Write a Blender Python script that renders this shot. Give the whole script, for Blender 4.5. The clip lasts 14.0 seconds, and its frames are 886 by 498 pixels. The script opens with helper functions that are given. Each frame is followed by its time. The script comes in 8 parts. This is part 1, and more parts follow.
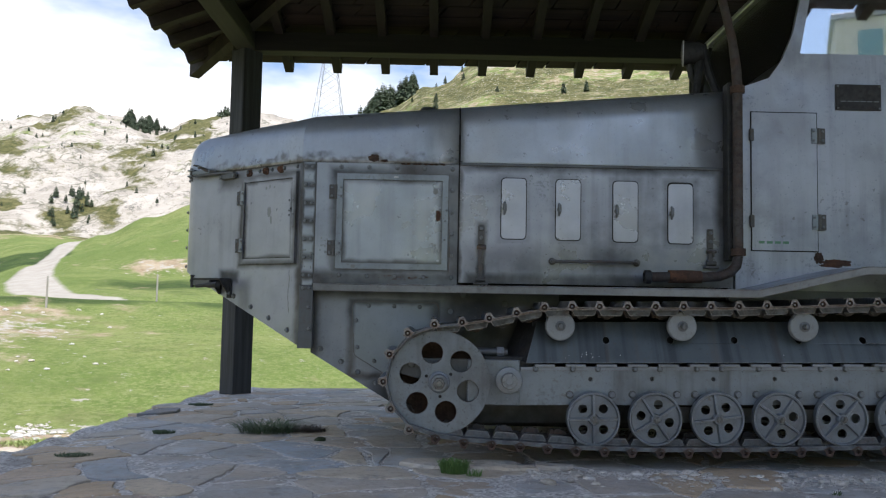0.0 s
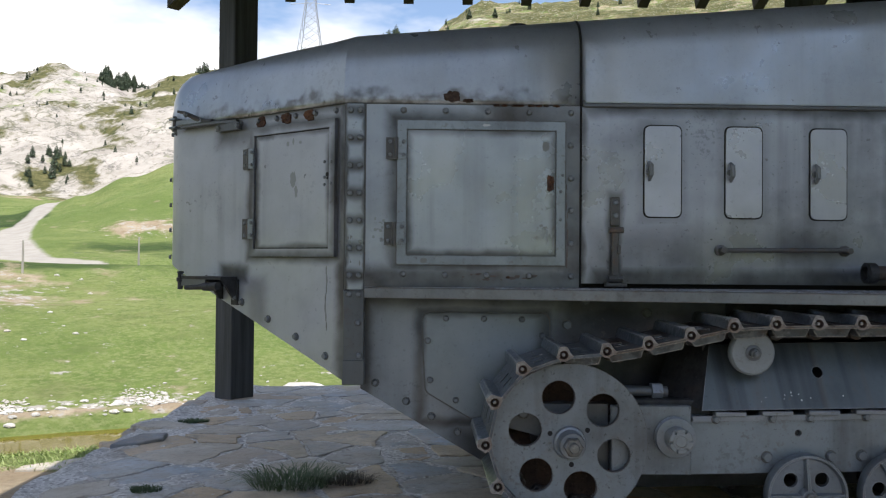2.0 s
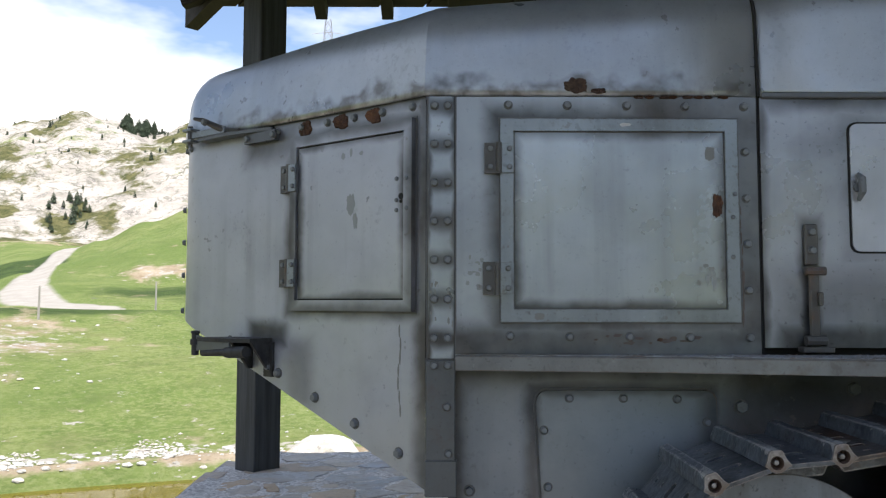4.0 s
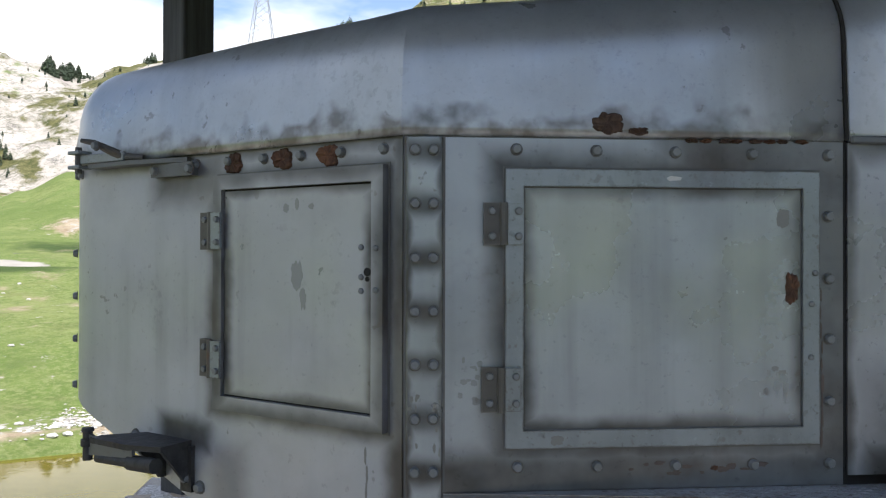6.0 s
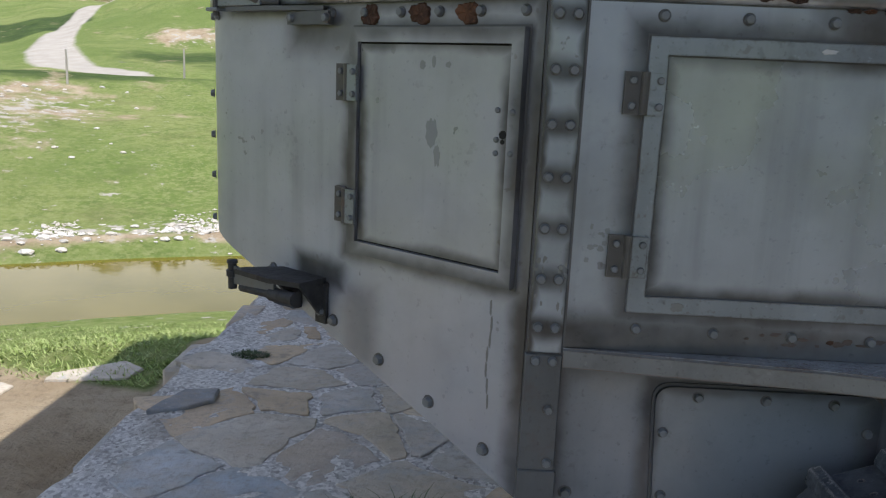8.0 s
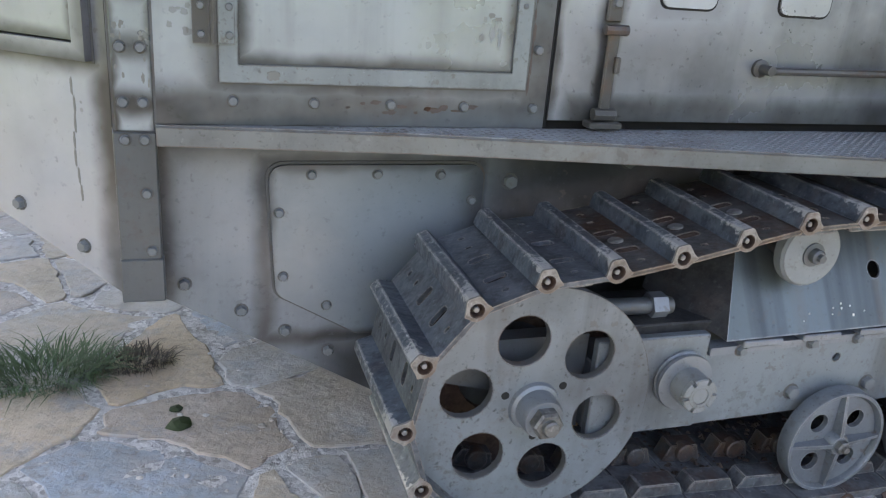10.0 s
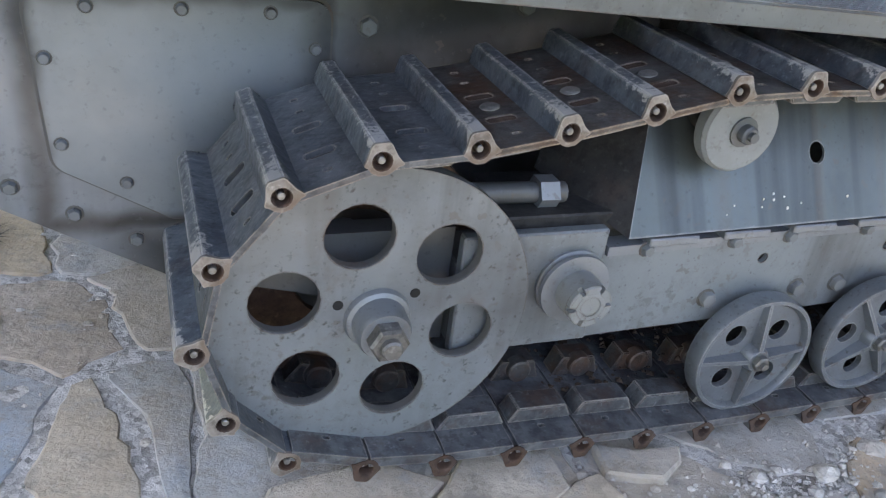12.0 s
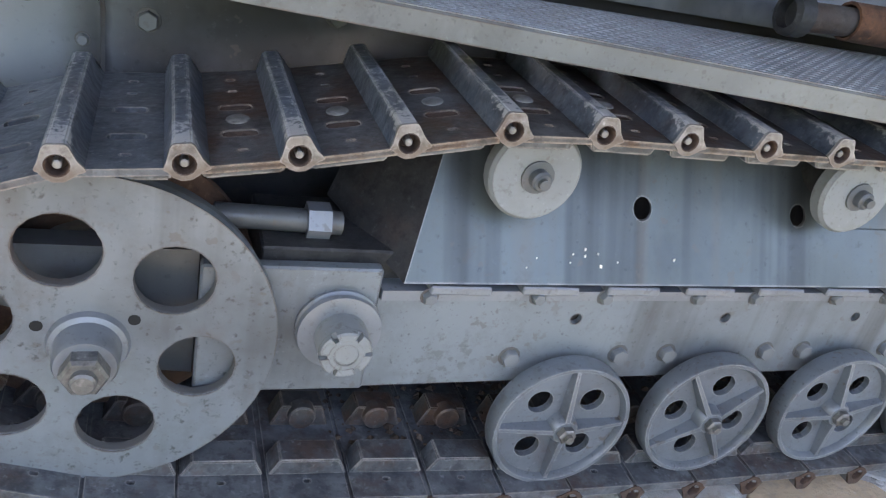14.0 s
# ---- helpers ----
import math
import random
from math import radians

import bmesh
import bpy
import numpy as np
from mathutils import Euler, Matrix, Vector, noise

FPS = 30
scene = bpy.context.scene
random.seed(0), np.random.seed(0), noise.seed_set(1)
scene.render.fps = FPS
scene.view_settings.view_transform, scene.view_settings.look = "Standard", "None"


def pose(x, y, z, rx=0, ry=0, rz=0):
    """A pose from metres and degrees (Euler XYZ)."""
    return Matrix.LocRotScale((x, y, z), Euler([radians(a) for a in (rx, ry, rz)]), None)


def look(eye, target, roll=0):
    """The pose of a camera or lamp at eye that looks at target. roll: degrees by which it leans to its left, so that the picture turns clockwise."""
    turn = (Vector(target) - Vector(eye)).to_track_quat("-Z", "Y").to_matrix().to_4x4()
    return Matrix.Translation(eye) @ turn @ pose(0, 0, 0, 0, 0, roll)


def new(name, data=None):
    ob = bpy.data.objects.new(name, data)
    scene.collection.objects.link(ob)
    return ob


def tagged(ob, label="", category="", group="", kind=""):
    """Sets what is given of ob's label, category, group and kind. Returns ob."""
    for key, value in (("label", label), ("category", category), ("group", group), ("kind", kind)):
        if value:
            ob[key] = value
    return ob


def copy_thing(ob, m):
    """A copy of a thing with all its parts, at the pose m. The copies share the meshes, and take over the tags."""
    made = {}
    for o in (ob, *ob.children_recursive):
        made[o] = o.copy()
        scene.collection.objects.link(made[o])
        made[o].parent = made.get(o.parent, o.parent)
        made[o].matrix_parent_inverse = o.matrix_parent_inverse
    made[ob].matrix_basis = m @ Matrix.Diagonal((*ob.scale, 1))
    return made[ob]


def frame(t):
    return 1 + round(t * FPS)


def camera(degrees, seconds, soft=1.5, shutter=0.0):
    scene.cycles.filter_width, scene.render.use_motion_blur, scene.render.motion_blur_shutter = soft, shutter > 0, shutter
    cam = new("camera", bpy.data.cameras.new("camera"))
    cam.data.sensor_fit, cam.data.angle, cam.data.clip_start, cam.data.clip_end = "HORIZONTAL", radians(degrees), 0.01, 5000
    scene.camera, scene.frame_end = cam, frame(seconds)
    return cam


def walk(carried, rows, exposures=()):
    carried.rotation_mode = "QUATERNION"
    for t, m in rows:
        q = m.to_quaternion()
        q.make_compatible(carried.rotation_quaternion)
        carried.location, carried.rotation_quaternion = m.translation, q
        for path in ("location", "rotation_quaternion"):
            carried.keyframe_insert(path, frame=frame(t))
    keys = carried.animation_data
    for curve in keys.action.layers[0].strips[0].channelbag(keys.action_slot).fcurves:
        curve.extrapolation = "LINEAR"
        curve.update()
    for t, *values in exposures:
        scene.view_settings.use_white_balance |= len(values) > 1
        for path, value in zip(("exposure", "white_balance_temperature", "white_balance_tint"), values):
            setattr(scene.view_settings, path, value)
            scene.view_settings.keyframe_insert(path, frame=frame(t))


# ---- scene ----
cam = camera(57.9, 14.0, 1.2)
PATH = [
    (0, (0.0242, 0.0009, 0.8901), (0.0313, 1.9961, 1.0278), 1.11),
    (0.5, (-0.1048, 0.4467, 0.9345), (-0.1107, 2.4440, 1.0389), 1.56),
    (1, (-0.2742, 0.8649, 1.0085), (-0.3996, 2.8602, 1.0665), 2.12),
    (1.5, (-0.4434, 1.2641, 1.0883), (-0.4712, 3.2637, 1.1175), 1.53),
    (2, (-0.5301, 1.7083, 1.1196), (-0.4817, 3.7075, 1.1502), 0.48),
    (2.5, (-0.6068, 2.0938, 1.1616), (-0.6281, 4.0911, 1.2642), 0.48),
    (2.7, (-0.6471, 2.2021, 1.1555), (-0.6993, 4.1983, 1.2667), 0.45),
    (4.8, (-0.8555, 3.0346, 1.1611), (-0.7908, 5.0253, 1.3423), 0.76),
    (5, (-0.8513, 3.1323, 1.1631), (-0.7904, 5.1221, 1.3557), 1.36),
    (5.5, (-0.8277, 3.3425, 1.3361), (-0.7643, 5.3386, 1.4443), 1.33),
    (6, (-0.9235, 3.3677, 1.5295), (-0.7614, 5.3611, 1.5432), 0.15),
    (6.5, (-1.0567, 3.3699, 1.6712), (-1.0216, 5.3675, 1.5785), 0.19),
    (7, (-1.0587, 3.3367, 1.7539), (-1.1012, 5.3356, 1.7028), 1.17),
    (7.5, (-1.0583, 3.3364, 1.7117), (-1.1442, 5.3199, 1.4708), 2.01),
    (8, (-1.0244, 3.3244, 1.6181), (-1.0741, 5.2781, 1.1933), 2.50),
    (8.5, (-0.9951, 3.2726, 1.5525), (-0.9372, 5.1953, 1.0051), 3.12),
    (9, (-0.9418, 3.2544, 1.4952), (-0.4955, 5.1123, 0.9042), 5.28),
    (9.2, (-0.9009, 3.2250, 1.4678), (-0.3333, 5.0441, 0.8605), 5.86),
    (11.3, (-0.4291, 3.5128, 1.3820), (0.1422, 5.1459, 0.3787), 4.97),
    (11.5, (-0.3969, 3.5367, 1.3656), (0.1913, 5.1327, 0.3136), 5.70),
    (12, (-0.3432, 3.6055, 1.2734), (0.3351, 5.2118, 0.2937), 7.67),
    (12.5, (-0.3125, 3.6314, 1.1535), (0.3829, 5.2462, 0.2002), 9.41),
    (13, (-0.2070, 3.5973, 1.1420), (0.2936, 5.1023, -0.0764), 7.65),
    (13.5, (-0.0142, 3.6086, 1.1939), (0.6355, 5.1404, 0.0842), 12.20),
    (14, (0.1209, 3.6228, 1.2768), (0.8065, 5.2589, 0.3531), 13.34),
]
EXPOSURES = [(0.0, 0.56, 6520, 12), (1.0, 0.60, 6570, 12), (1.5, 0.48, 6600, 12), (2.5, 0.56, 6650, 12), (5.0, 0.79, 6650, 12), (6.0, 0.76, 6560, 12), (7.0, 0.8, 6480, 13), (7.5, 0.57, 6500, 13), (8.0, 0.47, 6550, 13), (8.5, 0.71, 6620, 13), (9.0, 1.35, 6720, 14), (11.5, 2.08, 7050, 14), (12.5, 2.06, 6930, 14), (13.0, 2.14, 6900, 14), (13.5, 2.06, 6920, 15), (14.0, 2.34, 6950, 15)]
walk(cam, [(t, look(eye, target, roll)) for t, eye, target, roll in PATH], EXPOSURES)

# ---- world and sun ----
SUN_WAY = Vector((-0.15, 0.33, -1.0)).normalized()
world = bpy.data.worlds.new("sky_world")
scene.world = world
world.use_nodes = True
wn = world.node_tree.nodes
sky = wn.new("ShaderNodeTexSky")
sky.sky_type = "NISHITA"
sky.sun_disc = False
sky.sun_elevation = math.asin(-SUN_WAY.z)
sky.sun_rotation = math.atan2(-SUN_WAY.x, -SUN_WAY.y)
sky.altitude = 600.0
sky.air_density = 1.0
sky.dust_density = 1.4
# thin bright cloud over part of the sky
wtc = wn.new("ShaderNodeTexCoord")
wmap = wn.new("ShaderNodeMapping")
wmap.inputs["Scale"].default_value = (1.2, 1.2, 3.2)
wnoise = wn.new("ShaderNodeTexNoise")
wnoise.inputs["Scale"].default_value = 1.7
wnoise.inputs["Detail"].default_value = 6.0
wnoise.inputs["Roughness"].default_value = 0.55
wramp = wn.new("ShaderNodeValToRGB")
wramp.color_ramp.elements[0].position = 0.50
wramp.color_ramp.elements[1].position = 0.70
wmix = wn.new("ShaderNodeMixRGB")
wmix.inputs[2].default_value = (7.4, 7.35, 7.2, 1)
wl = world.node_tree.links
wl.new(wtc.outputs["Generated"], wmap.inputs["Vector"])
wl.new(wmap.outputs["Vector"], wnoise.inputs["Vector"])
# the bright cloud bank that stands over the valley
wdot = wn.new("ShaderNodeVectorMath")
wdot.operation = "DOT_PRODUCT"
wdot.inputs[1].default_value = Vector((-0.52, 0.84, 0.14)).normalized()
wbank = wn.new("ShaderNodeMapRange")
wbank.interpolation_type = "SMOOTHSTEP"
wbank.inputs["From Min"].default_value = 0.925
wbank.inputs["From Max"].default_value = 0.985
wbank.inputs["To Max"].default_value = 0.20
wsum = wn.new("ShaderNodeMath")
wl.new(wtc.outputs["Generated"], wdot.inputs[0])
wl.new(wdot.outputs["Value"], wbank.inputs["Value"])
wl.new(wbank.outputs["Result"], wsum.inputs[0])
wl.new(wnoise.outputs["Fac"], wsum.inputs[1])
wl.new(wsum.outputs[0], wramp.inputs["Fac"])
wl.new(wramp.outputs["Color"], wmix.inputs[0])
wl.new(sky.outputs["Color"], wmix.inputs[1])
wl.new(wmix.outputs["Color"], wn["Background"].inputs["Color"])
wn["Background"].inputs["Strength"].default_value = 0.15

sun_data = bpy.data.lights.new("sun", "SUN")
sun_data.energy = 3.6
sun_data.angle = radians(0.53)
sun_data.color = (1.0, 0.95, 0.87)
sun = new("sun", sun_data)
sun.matrix_world = look((0, 0, 60), Vector((0, 0, 60)) + SUN_WAY)

# ---- materials ----
def material(name, rough=0.6, metal=0.0):
    m = bpy.data.materials.new(name)
    m.use_nodes = True
    b = m.node_tree.nodes["Principled BSDF"]
    b.inputs["Roughness"].default_value = rough
    b.inputs["Metallic"].default_value = metal
    return m, m.node_tree.nodes, m.node_tree.links, b


def place(n, l, scale=(1, 1, 1), local=False):
    """World (or object) place in metres, stretched by scale."""
    mp = n.new("ShaderNodeMapping")
    mp.inputs["Scale"].default_value = scale
    if local:
        src = n.new("ShaderNodeTexCoord").outputs["Object"]
    else:
        src = n.new("ShaderNodeNewGeometry").outputs["Position"]
    l.new(src, mp.inputs["Vector"])
    return mp.outputs["Vector"]


def noisy(n, l, vec, scale, detail=5.0, rough=0.55, lo=0.35, hi=0.65):
    t = n.new("ShaderNodeTexNoise")
    t.inputs["Scale"].default_value = scale
    t.inputs["Detail"].default_value = detail
    t.inputs["Roughness"].default_value = rough
    l.new(vec, t.inputs["Vector"])
    r = n.new("ShaderNodeMapRange")
    r.inputs["From Min"].default_value = lo
    r.inputs["From Max"].default_value = hi
    l.new(t.outputs["Fac"], r.inputs["Value"])
    return r.outputs["Result"]


def blend(n, l, fac, a, b, mode="MIX"):
    m = n.new("ShaderNodeMixRGB")
    m.blend_type = mode
    for k, v in ((0, fac), (1, a), (2, b)):
        if isinstance(v, (int, float)):
            m.inputs[k].default_value = v
        elif isinstance(v, tuple):
            m.inputs[k].default_value = (*v, 1)
        else:
            l.new(v, m.inputs[k])
    return m.outputs["Color"]


def calc(n, l, op, a, b=0.0):
    m = n.new("ShaderNodeMath")
    m.operation = op
    m.use_clamp = op in ("MULTIPLY", "ADD")
    for k, v in ((0, a), (1, b)):
        if isinstance(v, (int, float)):
            m.inputs[k].default_value = v
        else:
            l.new(v, m.inputs[k])
    return m.outputs[0]


def bumpy(n, l, b, height, strength=0.3, dist=0.01):
    k = n.new("ShaderNodeBump")
    k.inputs["Strength"].default_value = strength
    k.inputs["Distance"].default_value = dist
    l.new(height, k.inputs["Height"])
    l.new(k.outputs["Normal"], b.inputs["Normal"])


def worn_edges(n, l, radius, lo, hi):
    """One along the outer edges of a body, where hands and stones have rubbed it."""
    bv = n.new("ShaderNodeBevel")
    bv.samples = 4
    bv.inputs["Radius"].default_value = radius
    d = n.new("ShaderNodeVectorMath")
    d.operation = "DOT_PRODUCT"
    l.new(bv.outputs["Normal"], d.inputs[0])
    l.new(n.new("ShaderNodeNewGeometry").outputs["Normal"], d.inputs[1])
    r = n.new("ShaderNodeMapRange")
    r.inputs["From Min"].default_value = 1.0 - lo
    r.inputs["From Max"].default_value = 1.0 - hi
    l.new(d.outputs["Value"], r.inputs["Value"])
    return r.outputs["Result"]


def paint(name, base, grime, amount=1.0, rough=0.5, streak=True, rusty=0.0, rim=False, chips=0.25, metal=0.0, borders=(), fills=(), specks=0.0, runs=0.0, edge=None):
    """Old grey paint on sheet metal: blotches, run-down streaks, scratches and a little rust."""
    m, n, l, b = material(name, rough, metal)
    v = place(n, l)
    col = blend(n, l, noisy(n, l, v, 2.2, 6, 0.6), base, tuple(c * 1.22 for c in base))
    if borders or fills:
        # sprayed dirt round frames, strips and seams, and whole fields, some of which also carry painted shade: (middle
        # x, middle z, half width, half height, reach[, strength])
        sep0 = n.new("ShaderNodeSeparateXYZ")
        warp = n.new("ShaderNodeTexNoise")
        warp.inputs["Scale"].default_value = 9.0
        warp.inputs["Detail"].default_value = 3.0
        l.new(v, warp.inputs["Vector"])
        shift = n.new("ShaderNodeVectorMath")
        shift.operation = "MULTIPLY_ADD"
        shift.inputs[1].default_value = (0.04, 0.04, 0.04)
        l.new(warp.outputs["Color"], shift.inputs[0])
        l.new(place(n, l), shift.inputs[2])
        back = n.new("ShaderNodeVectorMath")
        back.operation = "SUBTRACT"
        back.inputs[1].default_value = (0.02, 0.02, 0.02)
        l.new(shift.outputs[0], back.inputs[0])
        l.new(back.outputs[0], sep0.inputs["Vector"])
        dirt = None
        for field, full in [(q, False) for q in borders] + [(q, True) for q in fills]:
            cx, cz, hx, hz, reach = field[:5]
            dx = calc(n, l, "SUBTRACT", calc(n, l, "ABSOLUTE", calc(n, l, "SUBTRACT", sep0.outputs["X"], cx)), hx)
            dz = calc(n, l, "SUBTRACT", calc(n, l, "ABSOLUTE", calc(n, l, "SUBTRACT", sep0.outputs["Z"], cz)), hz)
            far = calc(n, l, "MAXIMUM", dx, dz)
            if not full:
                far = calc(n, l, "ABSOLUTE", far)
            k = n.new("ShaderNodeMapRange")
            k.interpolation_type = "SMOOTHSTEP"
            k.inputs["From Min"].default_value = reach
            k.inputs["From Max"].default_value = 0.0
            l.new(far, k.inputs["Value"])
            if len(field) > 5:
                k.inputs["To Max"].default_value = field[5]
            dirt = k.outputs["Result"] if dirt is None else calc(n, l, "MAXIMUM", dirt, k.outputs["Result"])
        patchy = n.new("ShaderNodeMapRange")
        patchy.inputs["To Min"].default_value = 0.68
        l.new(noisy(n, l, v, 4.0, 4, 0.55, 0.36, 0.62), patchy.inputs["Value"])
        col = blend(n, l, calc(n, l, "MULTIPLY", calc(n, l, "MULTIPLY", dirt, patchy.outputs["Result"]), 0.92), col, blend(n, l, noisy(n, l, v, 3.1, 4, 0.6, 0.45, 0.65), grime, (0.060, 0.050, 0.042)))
    col = blend(n, l, calc(n, l, "MULTIPLY", noisy(n, l, v, 2.9, 5, 0.55, 0.50, 0.80), 0.55 * amount), col, grime)
    # rare small clusters of mouldy spots
    spots = calc(n, l, "MULTIPLY", noisy(n, l, v, 48, 4, 0.6, 0.54, 0.64), noisy(n, l, v, 3.7, 2, 0.5, 0.60, 0.68))
    col = blend(n, l, calc(n, l, "MULTIPLY", spots, 0.35 * min(1.0, amount)), col, tuple(c * 1.2 for c in grime))
    if streak:
        vs = place(n, l, (9, 9, 0.55))
        vm = place(n, l, (1, 1, 1))
        s = calc(n, l, "MULTIPLY", noisy(n, l, vs, 1.3, 4, 0.55, 0.50, 0.80), noisy(n, l, vm, 1.4, 3, 0.5, 0.38, 0.66))
        col = blend(n, l, calc(n, l, "MULTIPLY", s, 0.65 * amount), col, grime)
    if runs:
        # long wet runs down the sheet, dark and rust-brown
        vr = place(n, l, (13, 0, 0.5))
        col = blend(n, l, calc(n, l, "MULTIPLY", noisy(n, l, vr, 1.0, 3, 0.55, 0.47, 0.66), runs), col, tuple(c * 0.9 for c in grime))
        vq = place(n, l, (11, 0, 0.3))
        col = blend(n, l, calc(n, l, "MULTIPLY", noisy(n, l, vq, 1.0, 3, 0.55, 0.56, 0.70), 0.6 * runs), col, (0.13, 0.11, 0.085))
    if specks:
        col = blend(n, l, calc(n, l, "MULTIPLY", noisy(n, l, v, 11, 8, 0.75, 0.50, 0.66), 0.55 * specks), col, tuple(c * 1.1 for c in grime))
        col = blend(n, l, calc(n, l, "MULTIPLY", noisy(n, l, v, 90, 3, 0.6, 0.63, 0.68), 0.8 * specks), col, (0.05, 0.042, 0.036))
        col = blend(n, l, calc(n, l, "MULTIPLY", calc(n, l, "MULTIPLY", noisy(n, l, v, 38, 4, 0.6, 0.60, 0.66), noisy(n, l, v, 4.2, 3, 0.6, 0.46, 0.6)), 0.9 * specks), col, (0.10, 0.065, 0.042))
        col = blend(n, l, calc(n, l, "MULTIPLY", noisy(n, l, v, 75, 3, 0.6, 0.66, 0.70), 0.6 * specks), col, tuple(min(0.6, c * 1.7) for c in base))
    if edge:
        col = blend(n, l, calc(n, l, "MULTIPLY", worn_edges(n, l, 0.006, 0.02, 0.16), noisy(n, l, v, 18, 5, 0.65, 0.36, 0.56)), col, edge)
    fine = noisy(n, l, v, 60, 4, 0.6, 0.62, 0.72)
    col = blend(n, l, calc(n, l, "MULTIPLY", fine, 0.35 * amount), col, tuple(c * 0.5 for c in grime))
    if chips:
        ch = calc(n, l, "MULTIPLY", noisy(n, l, v, 26, 3, 0.5, 0.665, 0.69), noisy(n, l, v, 2.6, 2, 0.5, 0.5, 0.6))
        col = blend(n, l, calc(n, l, "MULTIPLY", ch, chips * 2), col, (0.11, 0.10, 0.09))
    if rim:
        # the stained, lifting edge band just above the lower rim of the bonnet
        sep = n.new("ShaderNodeSeparateXYZ")
        l.new(n.new("ShaderNodeNewGeometry").outputs["Position"], sep.inputs["Vector"])
        wob = n.new("ShaderNodeTexNoise")
        wob.inputs["Scale"].default_value = 15.0
        wob.inputs["Detail"].default_value = 1.5
        l.new(v, wob.inputs["Vector"])
        zz = calc(n, l, "SUBTRACT", sep.outputs["Z"], 1.782)
        up = calc(n, l, "SUBTRACT", calc(n, l, "MULTIPLY", wob.outputs["Fac"], 0.16), zz)
        band = n.new("ShaderNodeMapRange")
        band.inputs["From Min"].default_value = 0.0
        band.inputs["From Max"].default_value = 0.035
        l.new(up, band.inputs["Value"])
        behind = n.new("ShaderNodeMapRange")
        behind.inputs["From Min"].default_value = 0.18
        behind.inputs["From Max"].default_value = 0.12
        l.new(sep.outputs["X"], behind.inputs["Value"])
        stain = calc(n, l, "MULTIPLY", calc(n, l, "MULTIPLY", band.outputs["Result"], noisy(n, l, v, 13, 3, 0.55, 0.36, 0.60)), behind.outputs["Result"])
        col = blend(n, l, calc(n, l, "MULTIPLY", stain, 0.70), col, blend(n, l, noisy(n, l, v, 7, 4, 0.6, 0.46, 0.64), (0.065, 0.066, 0.062), (0.095, 0.070, 0.047)))
    if rusty:
        r = calc(n, l, "MULTIPLY", noisy(n, l, v, 7, 7, 0.7, 0.60 - 0.1 * rusty, 0.68 - 0.1 * rusty), noisy(n, l, v, 30, 4, 0.6, 0.3, 0.6))
        col = blend(n, l, calc(n, l, "MULTIPLY", r, min(1.0, rusty)), col, (0.10, 0.052, 0.028))
    l.new(col, b.inputs["Base Color"])
    rr = n.new("ShaderNodeMapRange")
    rr.inputs["To Min"].default_value = rough - 0.08
    rr.inputs["To Max"].default_value = rough + 0.12
    l.new(noisy(n, l, v, 4, 5, 0.6), rr.inputs["Value"])
    l.new(rr.outputs["Result"], b.inputs["Roughness"])
    dent = n.new("ShaderNodeTexNoise")
    dent.inputs["Scale"].default_value = 2.4
    dent.inputs["Detail"].default_value = 3.0
    dent.inputs["Roughness"].default_value = 0.40
    l.new(v, dent.inputs["Vector"])
    bumpy(n, l, b, dent.outputs["Fac"], 0.30, 0.012)
    return m


GREY = (0.328, 0.347, 0.387)
GRIME = (0.036, 0.037, 0.037)
M_PAINT = paint("grey_paint", GREY, GRIME, 0.9, 0.36, metal=0.5)
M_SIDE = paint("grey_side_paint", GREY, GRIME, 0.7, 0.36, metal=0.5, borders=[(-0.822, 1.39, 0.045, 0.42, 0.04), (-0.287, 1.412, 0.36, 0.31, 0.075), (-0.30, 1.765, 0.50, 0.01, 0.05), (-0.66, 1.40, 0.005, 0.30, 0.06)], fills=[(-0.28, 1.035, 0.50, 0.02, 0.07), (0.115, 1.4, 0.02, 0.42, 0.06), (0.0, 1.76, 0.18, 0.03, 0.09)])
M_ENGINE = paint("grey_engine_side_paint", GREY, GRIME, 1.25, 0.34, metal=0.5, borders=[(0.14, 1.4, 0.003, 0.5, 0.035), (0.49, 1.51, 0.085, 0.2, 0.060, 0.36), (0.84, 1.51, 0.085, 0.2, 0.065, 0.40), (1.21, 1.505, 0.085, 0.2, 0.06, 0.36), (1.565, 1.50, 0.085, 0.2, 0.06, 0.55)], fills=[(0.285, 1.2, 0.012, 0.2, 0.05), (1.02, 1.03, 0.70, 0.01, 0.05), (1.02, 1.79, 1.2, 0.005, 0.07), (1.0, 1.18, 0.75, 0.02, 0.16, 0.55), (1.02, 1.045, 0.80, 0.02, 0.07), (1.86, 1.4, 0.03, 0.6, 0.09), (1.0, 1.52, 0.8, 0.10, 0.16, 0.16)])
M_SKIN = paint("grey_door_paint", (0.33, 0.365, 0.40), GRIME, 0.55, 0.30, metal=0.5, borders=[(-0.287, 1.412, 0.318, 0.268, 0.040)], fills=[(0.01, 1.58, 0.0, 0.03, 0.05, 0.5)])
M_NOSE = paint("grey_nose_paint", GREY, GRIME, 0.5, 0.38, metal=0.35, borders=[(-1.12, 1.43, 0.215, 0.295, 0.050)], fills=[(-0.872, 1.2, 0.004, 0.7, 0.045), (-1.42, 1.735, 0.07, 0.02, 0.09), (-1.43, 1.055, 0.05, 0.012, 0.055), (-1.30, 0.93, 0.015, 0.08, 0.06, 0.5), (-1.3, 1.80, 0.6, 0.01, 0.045)])
